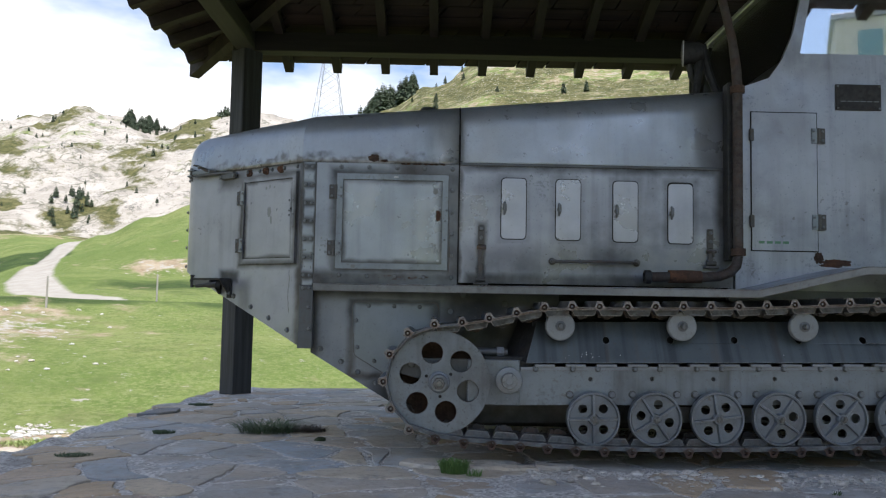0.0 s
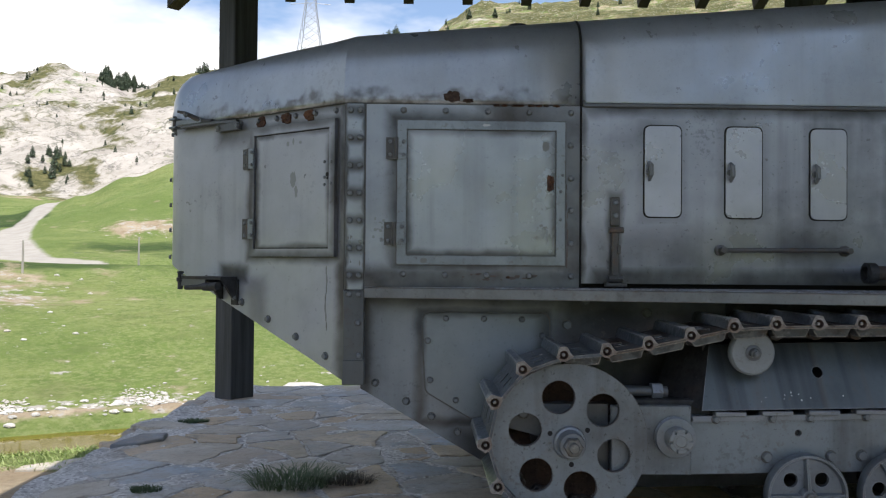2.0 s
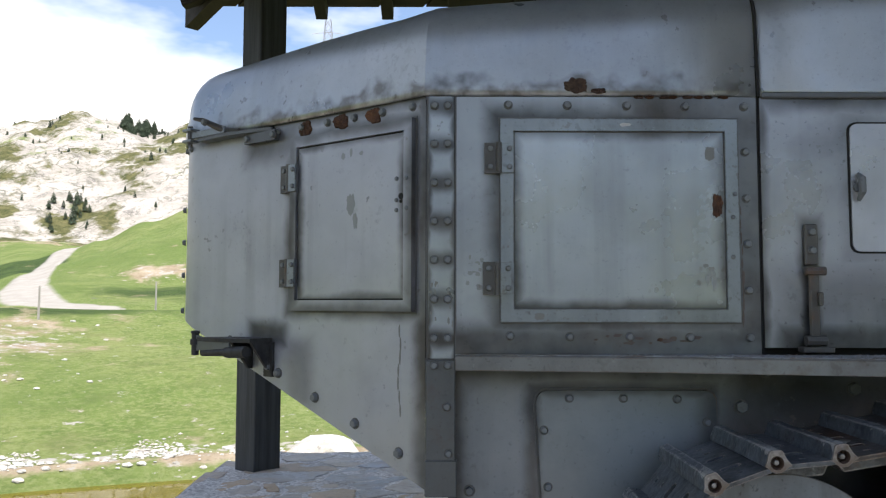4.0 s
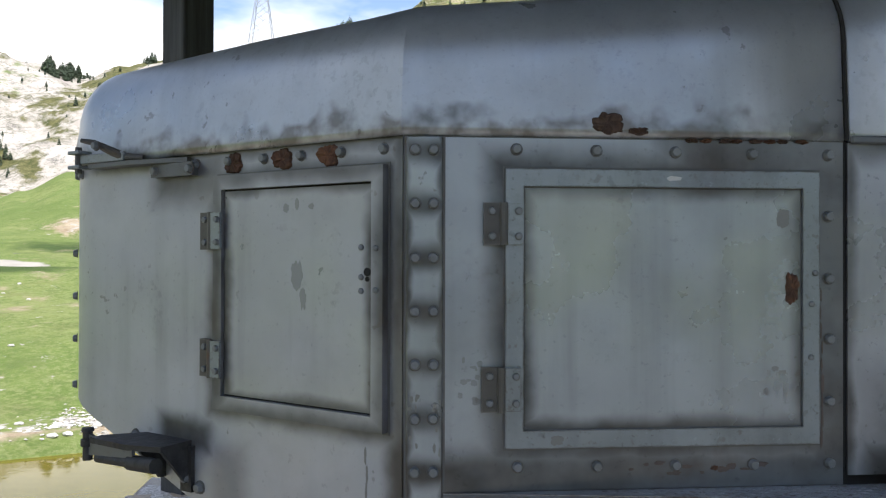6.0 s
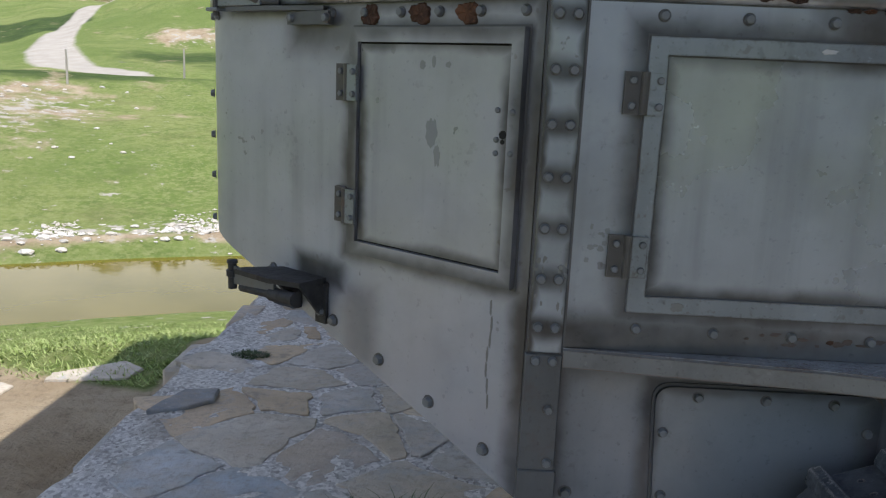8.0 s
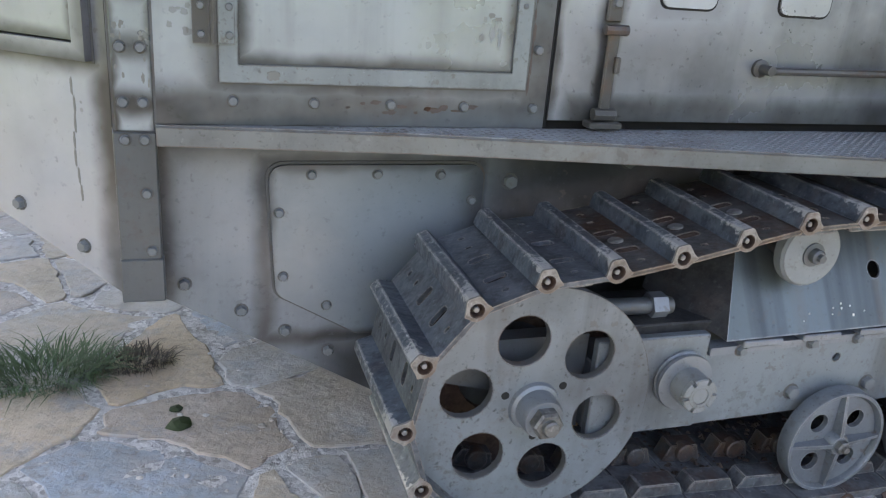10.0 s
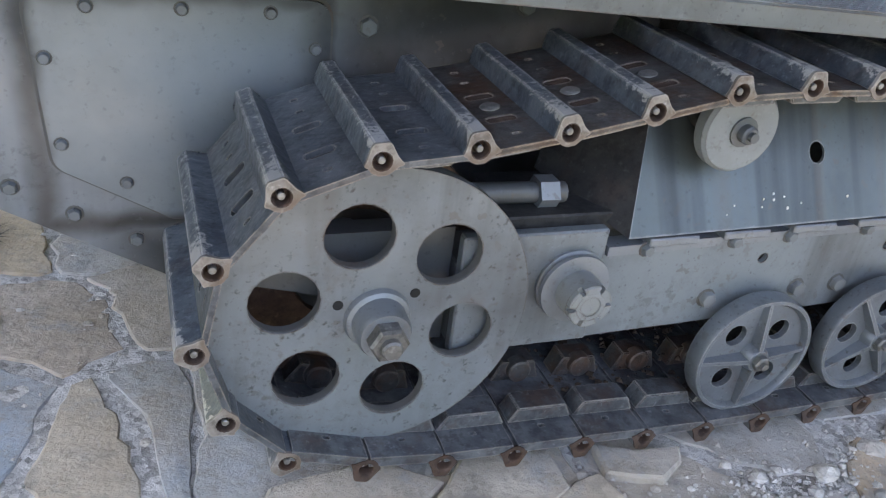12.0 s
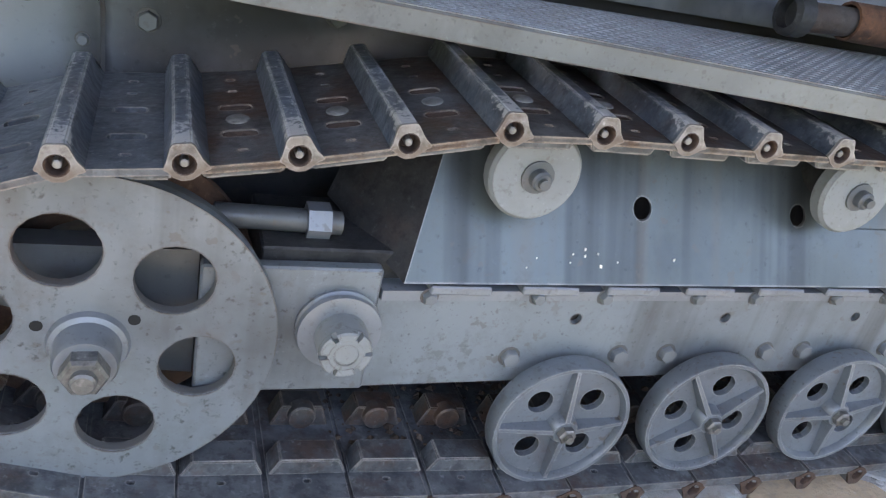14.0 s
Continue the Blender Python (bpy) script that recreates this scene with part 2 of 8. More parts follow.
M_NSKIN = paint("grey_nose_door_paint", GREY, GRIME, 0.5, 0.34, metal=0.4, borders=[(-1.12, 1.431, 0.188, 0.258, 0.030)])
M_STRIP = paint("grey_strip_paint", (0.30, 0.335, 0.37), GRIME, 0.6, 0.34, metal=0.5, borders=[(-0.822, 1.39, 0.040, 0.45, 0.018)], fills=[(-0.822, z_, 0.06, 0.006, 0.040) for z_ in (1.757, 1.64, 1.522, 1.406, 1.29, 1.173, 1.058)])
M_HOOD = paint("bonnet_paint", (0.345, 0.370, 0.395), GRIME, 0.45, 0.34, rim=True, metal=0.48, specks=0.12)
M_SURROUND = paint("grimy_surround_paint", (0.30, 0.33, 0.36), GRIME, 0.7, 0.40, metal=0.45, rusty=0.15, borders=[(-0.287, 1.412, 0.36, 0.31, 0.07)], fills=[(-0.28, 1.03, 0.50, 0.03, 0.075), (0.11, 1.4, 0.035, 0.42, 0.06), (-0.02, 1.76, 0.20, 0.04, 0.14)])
# fills under the running board and behind the track paint shade along with grime
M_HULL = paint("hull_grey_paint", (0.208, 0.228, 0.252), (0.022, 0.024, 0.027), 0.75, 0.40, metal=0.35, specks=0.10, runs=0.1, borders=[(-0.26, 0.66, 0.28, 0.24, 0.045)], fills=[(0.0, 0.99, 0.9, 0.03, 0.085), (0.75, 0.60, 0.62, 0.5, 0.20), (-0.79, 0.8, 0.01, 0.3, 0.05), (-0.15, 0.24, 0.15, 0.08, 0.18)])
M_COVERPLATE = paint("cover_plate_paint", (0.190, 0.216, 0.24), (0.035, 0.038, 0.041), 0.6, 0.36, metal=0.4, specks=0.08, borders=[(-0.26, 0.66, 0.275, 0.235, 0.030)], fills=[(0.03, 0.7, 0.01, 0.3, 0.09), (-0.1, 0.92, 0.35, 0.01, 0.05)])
M_FRAME = paint("dull_frame_paint", (0.098, 0.106, 0.112), (0.03, 0.03, 0.03), 0.8, 0.42, rusty=0.25, metal=0.25, specks=0.2)
M_PALE = paint("pale_wheel_paint", (0.165, 0.190, 0.209), (0.055, 0.053, 0.048), 1.8, 0.38, metal=0.25, rusty=0.2, specks=0.35, edge=(0.07, 0.045, 0.032))
M_ROLLER = paint("pale_roller_paint", (0.185, 0.200, 0.205), (0.10, 0.095, 0.085), 1.0, 0.5, streak=False, specks=0.45, edge=(0.10, 0.095, 0.085))
M_LOWER = paint("lower_grey_paint", (0.196, 0.214, 0.236), (0.05, 0.053, 0.055), 0.9, 0.40, metal=0.4, specks=0.25, runs=0.1)
M_COVER = paint("blue_grey_cover_paint", (0.092, 0.112, 0.119), (0.030, 0.034, 0.040), 0.9, 0.38, metal=0.4, runs=0.6, specks=0.15, edge=(0.30, 0.30, 0.29))
M_BOLT = paint("bolt_paint", (0.130, 0.142, 0.150), (0.06, 0.06, 0.06), 0.8, 0.45, streak=False, rusty=0.1)
M_ROADWHEEL = paint("road_wheel_paint", (0.140, 0.160, 0.182), (0.04, 0.04, 0.04), 0.9, 0.36, metal=0.3, streak=False, specks=0.6, rusty=0.25, edge=(0.30, 0.31, 0.32))
M_MID = paint("mid_frame_paint", (0.215, 0.245, 0.268), (0.06, 0.06, 0.06), 0.9, 0.36, rusty=0.2, metal=0.4, specks=0.4, edge=(0.07, 0.065, 0.06))
M_HATCH = paint("hatch_paint", (0.385, 0.402, 0.445), GRIME, 0.4, 0.30, metal=0.5, chips=0.0)
M_TREAD = paint("worn_tread_paint", (0.30, 0.325, 0.35), (0.10, 0.10, 0.10), 1.0, 0.42, streak=False, metal=0.4, rusty=0.35, specks=0.5, edge=(0.12, 0.07, 0.045))
M_BOARDLIP = paint("running_board_paint", (0.18, 0.19, 0.19), (0.055, 0.052, 0.048), 1.0, 0.45, rusty=0.3, metal=0.3, specks=0.4, edge=(0.13, 0.075, 0.045))
M_RING = paint("bolt_grime_shade", (0.085, 0.086, 0.086), (0.03, 0.028, 0.026), 0.8, 0.6, streak=False, rusty=0.5)
M_HINGE = paint("hinge_paint", (0.062, 0.060, 0.057), (0.025, 0.022, 0.020), 0.9, 0.45, streak=False, rusty=0.6, edge=(0.15, 0.145, 0.135))
M_STAIN = paint("grey_brown_stain", (0.16, 0.165, 0.16), (0.11, 0.11, 0.10), 0.8, 0.5, streak=False)
M_SMUDGE = paint("grey_green_smudge", (0.205, 0.222, 0.222), (0.16, 0.17, 0.165), 0.6, 0.5, streak=False)
M_RUSTSTAIN = paint("dull_rust_stain", (0.085, 0.068, 0.060), (0.055, 0.036, 0.030), 0.9, 0.6, streak=False, rusty=0.4)
M_CHALK = paint("chalky_scratch", (0.42, 0.43, 0.43), (0.4, 0.4, 0.4), 0.4, 0.6, streak=False)
M_DROPPING = paint("white_dropping", (0.70, 0.70, 0.68), (0.5, 0.5, 0.48), 0.3, 0.7, streak=False, chips=0.0)
M_GREENMARK = paint("faded_green_paint", (0.09, 0.20, 0.12), (0.06, 0.12, 0.08), 0.5, 0.5, streak=False)
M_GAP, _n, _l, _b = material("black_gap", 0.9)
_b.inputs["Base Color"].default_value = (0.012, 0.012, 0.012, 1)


def steel(name, base, other, rough, metal, rusty, worn=None, reach=0.007, flake=None, stained=False):
    m, n, l, b = material(name, rough, metal)
    v = place(n, l)
    col = blend(n, l, noisy(n, l, v, 14, 6, 0.65, 0.4, 0.62), base, other)
    col = blend(n, l, calc(n, l, "MULTIPLY", noisy(n, l, v, 9, 7, 0.7, 0.56 - 0.12 * rusty, 0.70 - 0.12 * rusty), min(1.0, rusty * 1.3)), col, (0.075, 0.042, 0.028))
    col = blend(n, l, calc(n, l, "MULTIPLY", noisy(n, l, v, 70, 3, 0.6, 0.6, 0.7), 0.4), col, tuple(c * 2.0 for c in other))
    col = blend(n, l, calc(n, l, "MULTIPLY", noisy(n, l, v, 33, 6, 0.7, 0.50, 0.62), 0.6), col, tuple(c * 0.4 for c in base))
    if flake:
        # paint and scale broken off in flakes, most of all towards the outer end of the bar
        sp = n.new("ShaderNodeSeparateXYZ")
        l.new(n.new("ShaderNodeTexCoord").outputs["Object"], sp.inputs["Vector"])
        near_end = n.new("ShaderNodeMapRange")
        near_end.inputs["From Min"].default_value = 0.11
        near_end.inputs["From Max"].default_value = 0.0
        near_end.inputs["To Max"].default_value = 0.20
        l.new(sp.outputs["Y"], near_end.inputs["Value"])
        crest = n.new("ShaderNodeMapRange")
        crest.inputs["From Min"].default_value = 0.008
        crest.inputs["From Max"].default_value = 0.030
        crest.inputs["To Min"].default_value = -0.14
        crest.inputs["To Max"].default_value = 0.11
        l.new(sp.outputs["Z"], crest.inputs["Value"])
        fl = n.new("ShaderNodeTexNoise")
        fl.inputs["Scale"].default_value = 55.0
        fl.inputs["Detail"].default_value = 9.0
        fl.inputs["Roughness"].default_value = 0.75
        l.new(v, fl.inputs["Vector"])
        k = n.new("ShaderNodeMapRange")
        k.inputs["From Min"].default_value = 0.66
        k.inputs["From Max"].default_value = 0.72
        l.new(calc(n, l, "ADD", calc(n, l, "ADD", fl.outputs["Fac"], near_end.outputs["Result"]), crest.outputs["Result"]), k.inputs["Value"])
        col = blend(n, l, calc(n, l, "MULTIPLY", k.outputs["Result"], 0.9), col, flake)
    if worn:
        rub = calc(n, l, "MULTIPLY", worn_edges(n, l, reach, 0.015, 0.13), noisy(n, l, v, 24, 7, 0.75, 0.37, 0.55))
        if flake:
            # only the crest of the bar is rubbed bright
            tops = n.new("ShaderNodeMapRange")
            tops.inputs["From Min"].default_value = 0.022
            tops.inputs["From Max"].default_value = 0.026
            l.new(sp.outputs["Z"], tops.inputs["Value"])
            rub = calc(n, l, "MULTIPLY", rub, tops.outputs["Result"])
        col = blend(n, l, rub, col, worn)
    if stained:
        # rust that seeped out round the pin and down the cast end
        sq = n.new("ShaderNodeSeparateXYZ")
        l.new(n.new("ShaderNodeTexCoord").outputs["Object"], sq.inputs["Vector"])
        seep = n.new("ShaderNodeMapRange")
        seep.inputs["From Min"].default_value = 0.012
        seep.inputs["From Max"].default_value = -0.008
        l.new(calc(n, l, "ADD", sq.outputs["Z"], calc(n, l, "MULTIPLY", noisy(n, l, v, 30, 5, 0.7, 0.3, 0.7), 0.018)), seep.inputs["Value"])
        col = blend(n, l, calc(n, l, "MULTIPLY", seep.outputs["Result"], 0.85), col, (0.125, 0.082, 0.055))
    l.new(col, b.inputs["Base Color"])
    t = n.new("ShaderNodeTexNoise")
    t.inputs["Scale"].default_value = 45.0
    t.inputs["Detail"].default_value = 6.0
    l.new(v, t.inputs["Vector"])
    bumpy(n, l, b, t.outputs["Fac"], 0.5, 0.006)
    return m


M_GROUSER = steel("grouser_steel", (0.062, 0.076, 0.096), (0.118, 0.135, 0.158), 0.34, 0.35, 0.3, (0.46, 0.45, 0.44), 0.008, (0.44, 0.43, 0.42))
M_TRACKPLATE = steel("track_plate_steel", (0.056, 0.053, 0.052), (0.105, 0.102, 0.102), 0.42, 0.25, 0.85, (0.36, 0.30, 0.24), 0.008)
M_CLEANPLATE = steel("smooth_track_steel", (0.072, 0.083, 0.098), (0.125, 0.138, 0.155), 0.38, 0.3, 0.25, (0.34, 0.31, 0.28), 0.005)
M_RIVETHEAD = steel("rubbed_rivet_steel", (0.20, 0.195, 0.185), (0.30, 0.295, 0.28), 0.4, 0.4, 0.35)
M_TRACKLOW = steel("weathered_track_steel", (0.080, 0.090, 0.104), (0.150, 0.162, 0.176), 0.45, 0.25, 0.5, (0.30, 0.29, 0.275), 0.005)
M_PADSTEEL = steel("guide_pad_steel", (0.068, 0.077, 0.088), (0.125, 0.136, 0.148), 0.45, 0.2, 0.55, (0.28, 0.27, 0.26), 0.005)
M_PADDIRTY = steel("dirty_guide_pad", (0.040, 0.040, 0.042), (0.075, 0.075, 0.075), 0.6, 0.1, 0.8, (0.16, 0.14, 0.12), 0.005)
M_WORN = steel("worn_grouser_end", (0.20, 0.18, 0.16), (0.30, 0.285, 0.27), 0.5, 0.2, 0.55, (0.36, 0.34, 0.32), 0.0045, None, True)
M_PIN = steel("pin_steel", (0.13, 0.13, 0.125), (0.2, 0.2, 0.195), 0.4, 0.5, 0.3)
M_RUSTPIN = steel("rusty_pin", (0.05, 0.032, 0.026), (0.08, 0.055, 0.045), 0.8, 0.1, 0.9)
M_RUST = steel("rust", (0.060, 0.028, 0.017), (0.125, 0.055, 0.027), 0.9, 0.0, 0.8)
M_RUSTDARK = steel("dark_rust", (0.05, 0.03, 0.022), (0.085, 0.055, 0.04), 0.9, 0.0, 0.8)
M_PIPE = steel("rusty_pipe", (0.048, 0.034, 0.029), (0.062, 0.056, 0.053), 0.7, 0.1, 0.55)
M_DIRT = steel("rusty_dirt", (0.055, 0.040, 0.030), (0.11, 0.085, 0.065), 0.95, 0.0, 0.5)
# dark iron, also worn by parts whose shade is painted in
M_DARKIRON_SHADE = steel("dark_iron_shade", (0.024, 0.025, 0.027), (0.042, 0.042, 0.043), 0.6, 0.2, 0.2)


def timber(name, base, dark, axis):
    m, n, l, b = material(name, 0.75)
    sc = [14.0, 14.0, 14.0]
    sc[axis] = 0.8
    v = place(n, l, tuple(sc))
    col = blend(n, l, noisy(n, l, v, 1.0, 7, 0.65), dark, base)
    oi = n.new("ShaderNodeNewGeometry")
    col = blend(n, l, calc(n, l, "MULTIPLY", oi.outputs["Random Per Island"], 0.5), col, tuple(c * 0.55 for c in dark))
    l.new(col, b.inputs["Base Color"])
    t = n.new("ShaderNodeTexNoise")
    t.inputs["Scale"].default_value = 2.0
    t.inputs["Detail"].default_value = 6.0
    l.new(v, t.inputs["Vector"])
    bumpy(n, l, b, t.outputs["Fac"], 0.4, 0.01)
    return m


M_BEAM_X = timber("dark_beam_wood", (0.028, 0.026, 0.020), (0.012, 0.012, 0.010), 0)
M_BEAM_Y = timber("dark_beam_wood_across", (0.050, 0.046, 0.034), (0.026, 0.025, 0.019), 1)
M_POST = timber("dark_post_wood", (0.085, 0.090, 0.100), (0.024, 0.025, 0.029), 2)
M_RAFTER = timber("rafter_wood", (0.044, 0.031, 0.020), (0.018, 0.013, 0.009), 1)
M_BOARD = timber("roof_board_wood", (0.046, 0.028, 0.017), (0.016, 0.011, 0.008), 0)


def stone(name, tones, rough=0.75):
    m, n, l, b = material(name, rough)
    v = place(n, l)
    oi = n.new("ShaderNodeObjectInfo")
    ramp = n.new("ShaderNodeValToRGB")
    ramp.color_ramp.interpolation = "LINEAR"
    els = ramp.color_ramp.elements
    while len(els) < len(tones):
        els.new(0.5)
    for k, t in enumerate(tones):
        els[k].position = k / (len(tones) - 1)
        els[k].color = (*t, 1)
    l.new(oi.outputs["Random"], ramp.inputs["Fac"])
    col = blend(n, l, noisy(n, l, v, 3.5, 6, 0.6), ramp.outputs["Color"], blend(n, l, 1.0, ramp.outputs["Color"], (0.72, 0.70, 0.66), "MULTIPLY"))
    col = blend(n, l, calc(n, l, "MULTIPLY", noisy(n, l, place(n, l, (1.0, 1.4, 1)), 2.6, 7, 0.7, 0.46, 0.64), 0.42), col, (0.48, 0.39, 0.29))
    col = blend(n, l, calc(n, l, "MULTIPLY", noisy(n, l, v, 4.1, 6, 0.7, 0.55, 0.68), 0.6), col, (0.29, 0.335, 0.385))
    col = blend(n, l, calc(n, l, "MULTIPLY", noisy(n, l, v, 9, 6, 0.65, 0.52, 0.70), 0.40), col, (0.44, 0.41, 0.37))
    col = blend(n, l, calc(n, l, "MULTIPLY", noisy(n, l, v, 40, 5, 0.6, 0.60, 0.72), 0.35), col, (0.50, 0.49, 0.48))
    col = blend(n, l, calc(n, l, "MULTIPLY", noisy(n, l, v, 6, 4, 0.6, 0.62, 0.70), 0.5), col, (0.14, 0.135, 0.13))
    col = blend(n, l, calc(n, l, "MULTIPLY", noisy(n, l, v, 22, 8, 0.78, 0.50, 0.62), 0.55), col, (0.28, 0.245, 0.20))
    col = blend(n, l, calc(n, l, "MULTIPLY", noisy(n, l, v, 1.3, 6, 0.7, 0.50, 0.62), 0.30), col, (0.44, 0.36, 0.265))
    l.new(col, b.inputs["Base Color"])
    va = place(n, l, (1, 1, 1))
    t = n.new("ShaderNodeTexNoise")
    t.inputs["Scale"].default_value = 15.0
    t.inputs["Detail"].default_value = 10.0
    t.inputs["Roughness"].default_value = 0.68
    l.new(va, t.inputs["Vector"])
    bumpy(n, l, b, t.outputs["Fac"], 0.6, 0.03)
    return m


M_FLAG = stone("flagstone", [(0.62, 0.53, 0.40), (0.42, 0.49, 0.565), (0.64, 0.50, 0.34), (0.50, 0.545, 0.59), (0.67, 0.58, 0.45), (0.58, 0.44, 0.30), (0.43, 0.50, 0.575), (0.61, 0.56, 0.48)])
M_SLAB = stone("thin_slab_stone", [(0.60, 0.54, 0.45), (0.56, 0.54, 0.50)])
M_SLATE = stone("dark_slate", [(0.20, 0.23, 0.27), (0.23, 0.25, 0.28)])
M_PEBBLE = stone("pebble_stone", [(0.74, 0.72, 0.69), (0.50, 0.49, 0.47), (0.86, 0.85, 0.83)])
M_BOULDER = stone("pale_limestone", [(0.66, 0.65, 0.62), (0.80, 0.79, 0.77)])

M_MORTAR, n, l, b = material("mortar_and_grit", 0.95)
v = place(n, l)
col = blend(n, l, noisy(n, l, v, 5, 6, 0.6), (0.44, 0.42, 0.39), (0.74, 0.725, 0.695))
vor = n.new("ShaderNodeTexVoronoi")
vor.inputs["Scale"].default_value = 58.0
l.new(v, vor.inputs["Vector"])
col = blend(n, l, 0.72, col, blend(n, l, noisy(n, l, vor.outputs["Color"], 1.0, 0, 0.5, 0.3, 0.7), (0.24, 0.23, 0.215), (0.84, 0.825, 0.80)))
col = blend(n, l, calc(n, l, "MULTIPLY", noisy(n, l, v, 2.2, 5, 0.6, 0.54, 0.64), 0.5), col, (0.21, 0.18, 0.14))
l.new(col, b.inputs["Base Color"])
tg = n.new("ShaderNodeTexNoise")
tg.inputs["Scale"].default_value = 55.0
tg.inputs["Detail"].default_value = 8.0
tg.inputs["Roughness"].default_value = 0.7
l.new(v, tg.inputs["Vector"])
bumpy(n, l, b, tg.outputs["Fac"], 0.9, 0.02)

# ---- grass, rock and track on the open ground ----
M_GROUND, n, l, b = material("alpine_ground", 0.95)
v = place(n, l)
b.inputs["Specular IOR Level"].default_value = 0.1


def layer(name):
    a = n.new("ShaderNodeAttribute")
    a.attribute_name = name
    return a.outputs["Fac"]


grass = blend(n, l, noisy(n, l, v, 0.09, 6, 0.65, 0.38, 0.62), (0.140, 0.203, 0.054), (0.205, 0.243, 0.085))
grass = blend(n, l, calc(n, l, "MULTIPLY", noisy(n, l, v, 0.9, 8, 0.75, 0.45, 0.62), 0.7), grass, (0.095, 0.145, 0.038))
grass = blend(n, l, calc(n, l, "MULTIPLY", noisy(n, l, v, 4.0, 9, 0.8, 0.46, 0.60), 0.75), grass, (0.26, 0.29, 0.125))
grass = blend(n, l, calc(n, l, "MULTIPLY", noisy(n, l, v, 0.28, 7, 0.75, 0.54, 0.68), 0.4), grass, (0.18, 0.17, 0.085))
grass = blend(n, l, calc(n, l, "MULTIPLY", noisy(n, l, v, 0.035, 6, 0.7, 0.48, 0.58), 0.6), grass, (0.11, 0.168, 0.045))
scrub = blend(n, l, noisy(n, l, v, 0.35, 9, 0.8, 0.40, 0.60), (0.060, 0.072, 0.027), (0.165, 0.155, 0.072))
earth = blend(n, l, noisy(n, l, v, 0.8, 6, 0.6), (0.30, 0.235, 0.155), (0.46, 0.39, 0.285))
earth = blend(n, l, calc(n, l, "MULTIPLY", noisy(n, l, v, 7.0, 8, 0.75, 0.50, 0.64), 0.5), earth, (0.20, 0.155, 0.105))
rock = blend(n, l, noisy(n, l, v, 0.06, 9, 0.75, 0.35, 0.65), (0.33, 0.305, 0.265), (0.55, 0.515, 0.465))
crack = noisy(n, l, place(n, l, (0.16, 0.06, 0.30)), 1.0, 12, 0.85, 0.54, 0.62)
rock = blend(n, l, calc(n, l, "MULTIPLY", crack, 0.95), rock, (0.14, 0.138, 0.125))
# thin ledges and clefts with shrubs in them
ledge = n.new("ShaderNodeTexVoronoi")
ledge.feature = "DISTANCE_TO_EDGE"
ledge.inputs["Scale"].default_value = 1.0
wav = n.new("ShaderNodeTexNoise")
wav.inputs["Scale"].default_value = 0.09
wav.inputs["Detail"].default_value = 8.0
l.new(v, wav.inputs["Vector"])
wad = n.new("ShaderNodeVectorMath")
wad.operation = "MULTIPLY_ADD"
wad.inputs[1].default_value = (2.4, 2.4, 2.4)
l.new(wav.outputs["Color"], wad.inputs[0])
l.new(place(n, l, (0.10, 0.035, 0.16)), wad.inputs[2])
l.new(wad.outputs[0], ledge.inputs["Vector"])
cleft = n.new("ShaderNodeMapRange")
cleft.inputs["From Min"].default_value = 0.055
cleft.inputs["From Max"].default_value = 0.012
l.new(ledge.outputs["Distance"], cleft.inputs["Value"])
rock = blend(n, l, calc(n, l, "MULTIPLY", calc(n, l, "MULTIPLY", cleft.outputs["Result"], noisy(n, l, v, 0.05, 4, 0.6, 0.42, 0.56)), 0.75), rock, (0.13, 0.135, 0.10))
rock = blend(n, l, calc(n, l, "MULTIPLY", noisy(n, l, place(n, l, (0.5, 0.13, 0.4)), 1.0, 8, 0.8, 0.55, 0.61), 0.65), rock, (0.16, 0.16, 0.12))
lane = blend(n, l, noisy(n, l, v, 0.7, 5, 0.6), (0.34, 0.32, 0.285), (0.41, 0.39, 0.35))


def edge(a, sharp, scale, far=False, rough=2.2):
    """A layer's edge broken up by noise."""
    s = calc(n, l, "SUBTRACT", calc(n, l, "ADD", a, 0.0), 0.5)
    t = n.new("ShaderNodeTexNoise")
    t.inputs["Scale"].default_value = scale
    t.inputs["Detail"].default_value = 7.0
    t.inputs["Roughness"].default_value = 0.68
    l.new(place(n, l, (1.2, 0.8, 1.0)) if far else v, t.inputs["Vector"])
    w = n.new("ShaderNodeMath")
    w.operation = "SUBTRACT"
    l.new(t.outputs["Fac"], w.inputs[0])
    w.inputs[1].default_value = 0.5
    w2 = n.new("ShaderNodeMath")
    w2.operation = "MULTIPLY_ADD"
    l.new(w.outputs[0], w2.inputs[0])
    w2.inputs[1].default_value = rough
    l.new(s, w2.inputs[2])
    r = n.new("ShaderNodeMapRange")
    r.inputs["From Min"].default_value = -sharp
    r.inputs["From Max"].default_value = sharp
    l.new(w2.outputs[0], r.inputs["Value"])
    return r.outputs["Result"]


# dark green over the bank: its shade is put into the grass colour
col = blend(n, l, edge(layer("bank"), 0.25, 0.25), grass, blend(n, l, noisy(n, l, v, 0.5, 6, 0.7), (0.035, 0.062, 0.024), (0.075, 0.115, 0.036)))
col = blend(n, l, edge(layer("earth"), 0.15, 0.35), col, earth)
col = blend(n, l, edge(layer("rock"), 0.10, 0.055, True), col, rock)
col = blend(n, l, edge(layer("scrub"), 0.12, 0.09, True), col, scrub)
col = blend(n, l, edge(layer("lane"), 0.22, 0.6, False, 0.7), col, lane)
col = blend(n, l, edge(layer("stones"), 0.06, 1.4), col, (0.42, 0.40, 0.355))
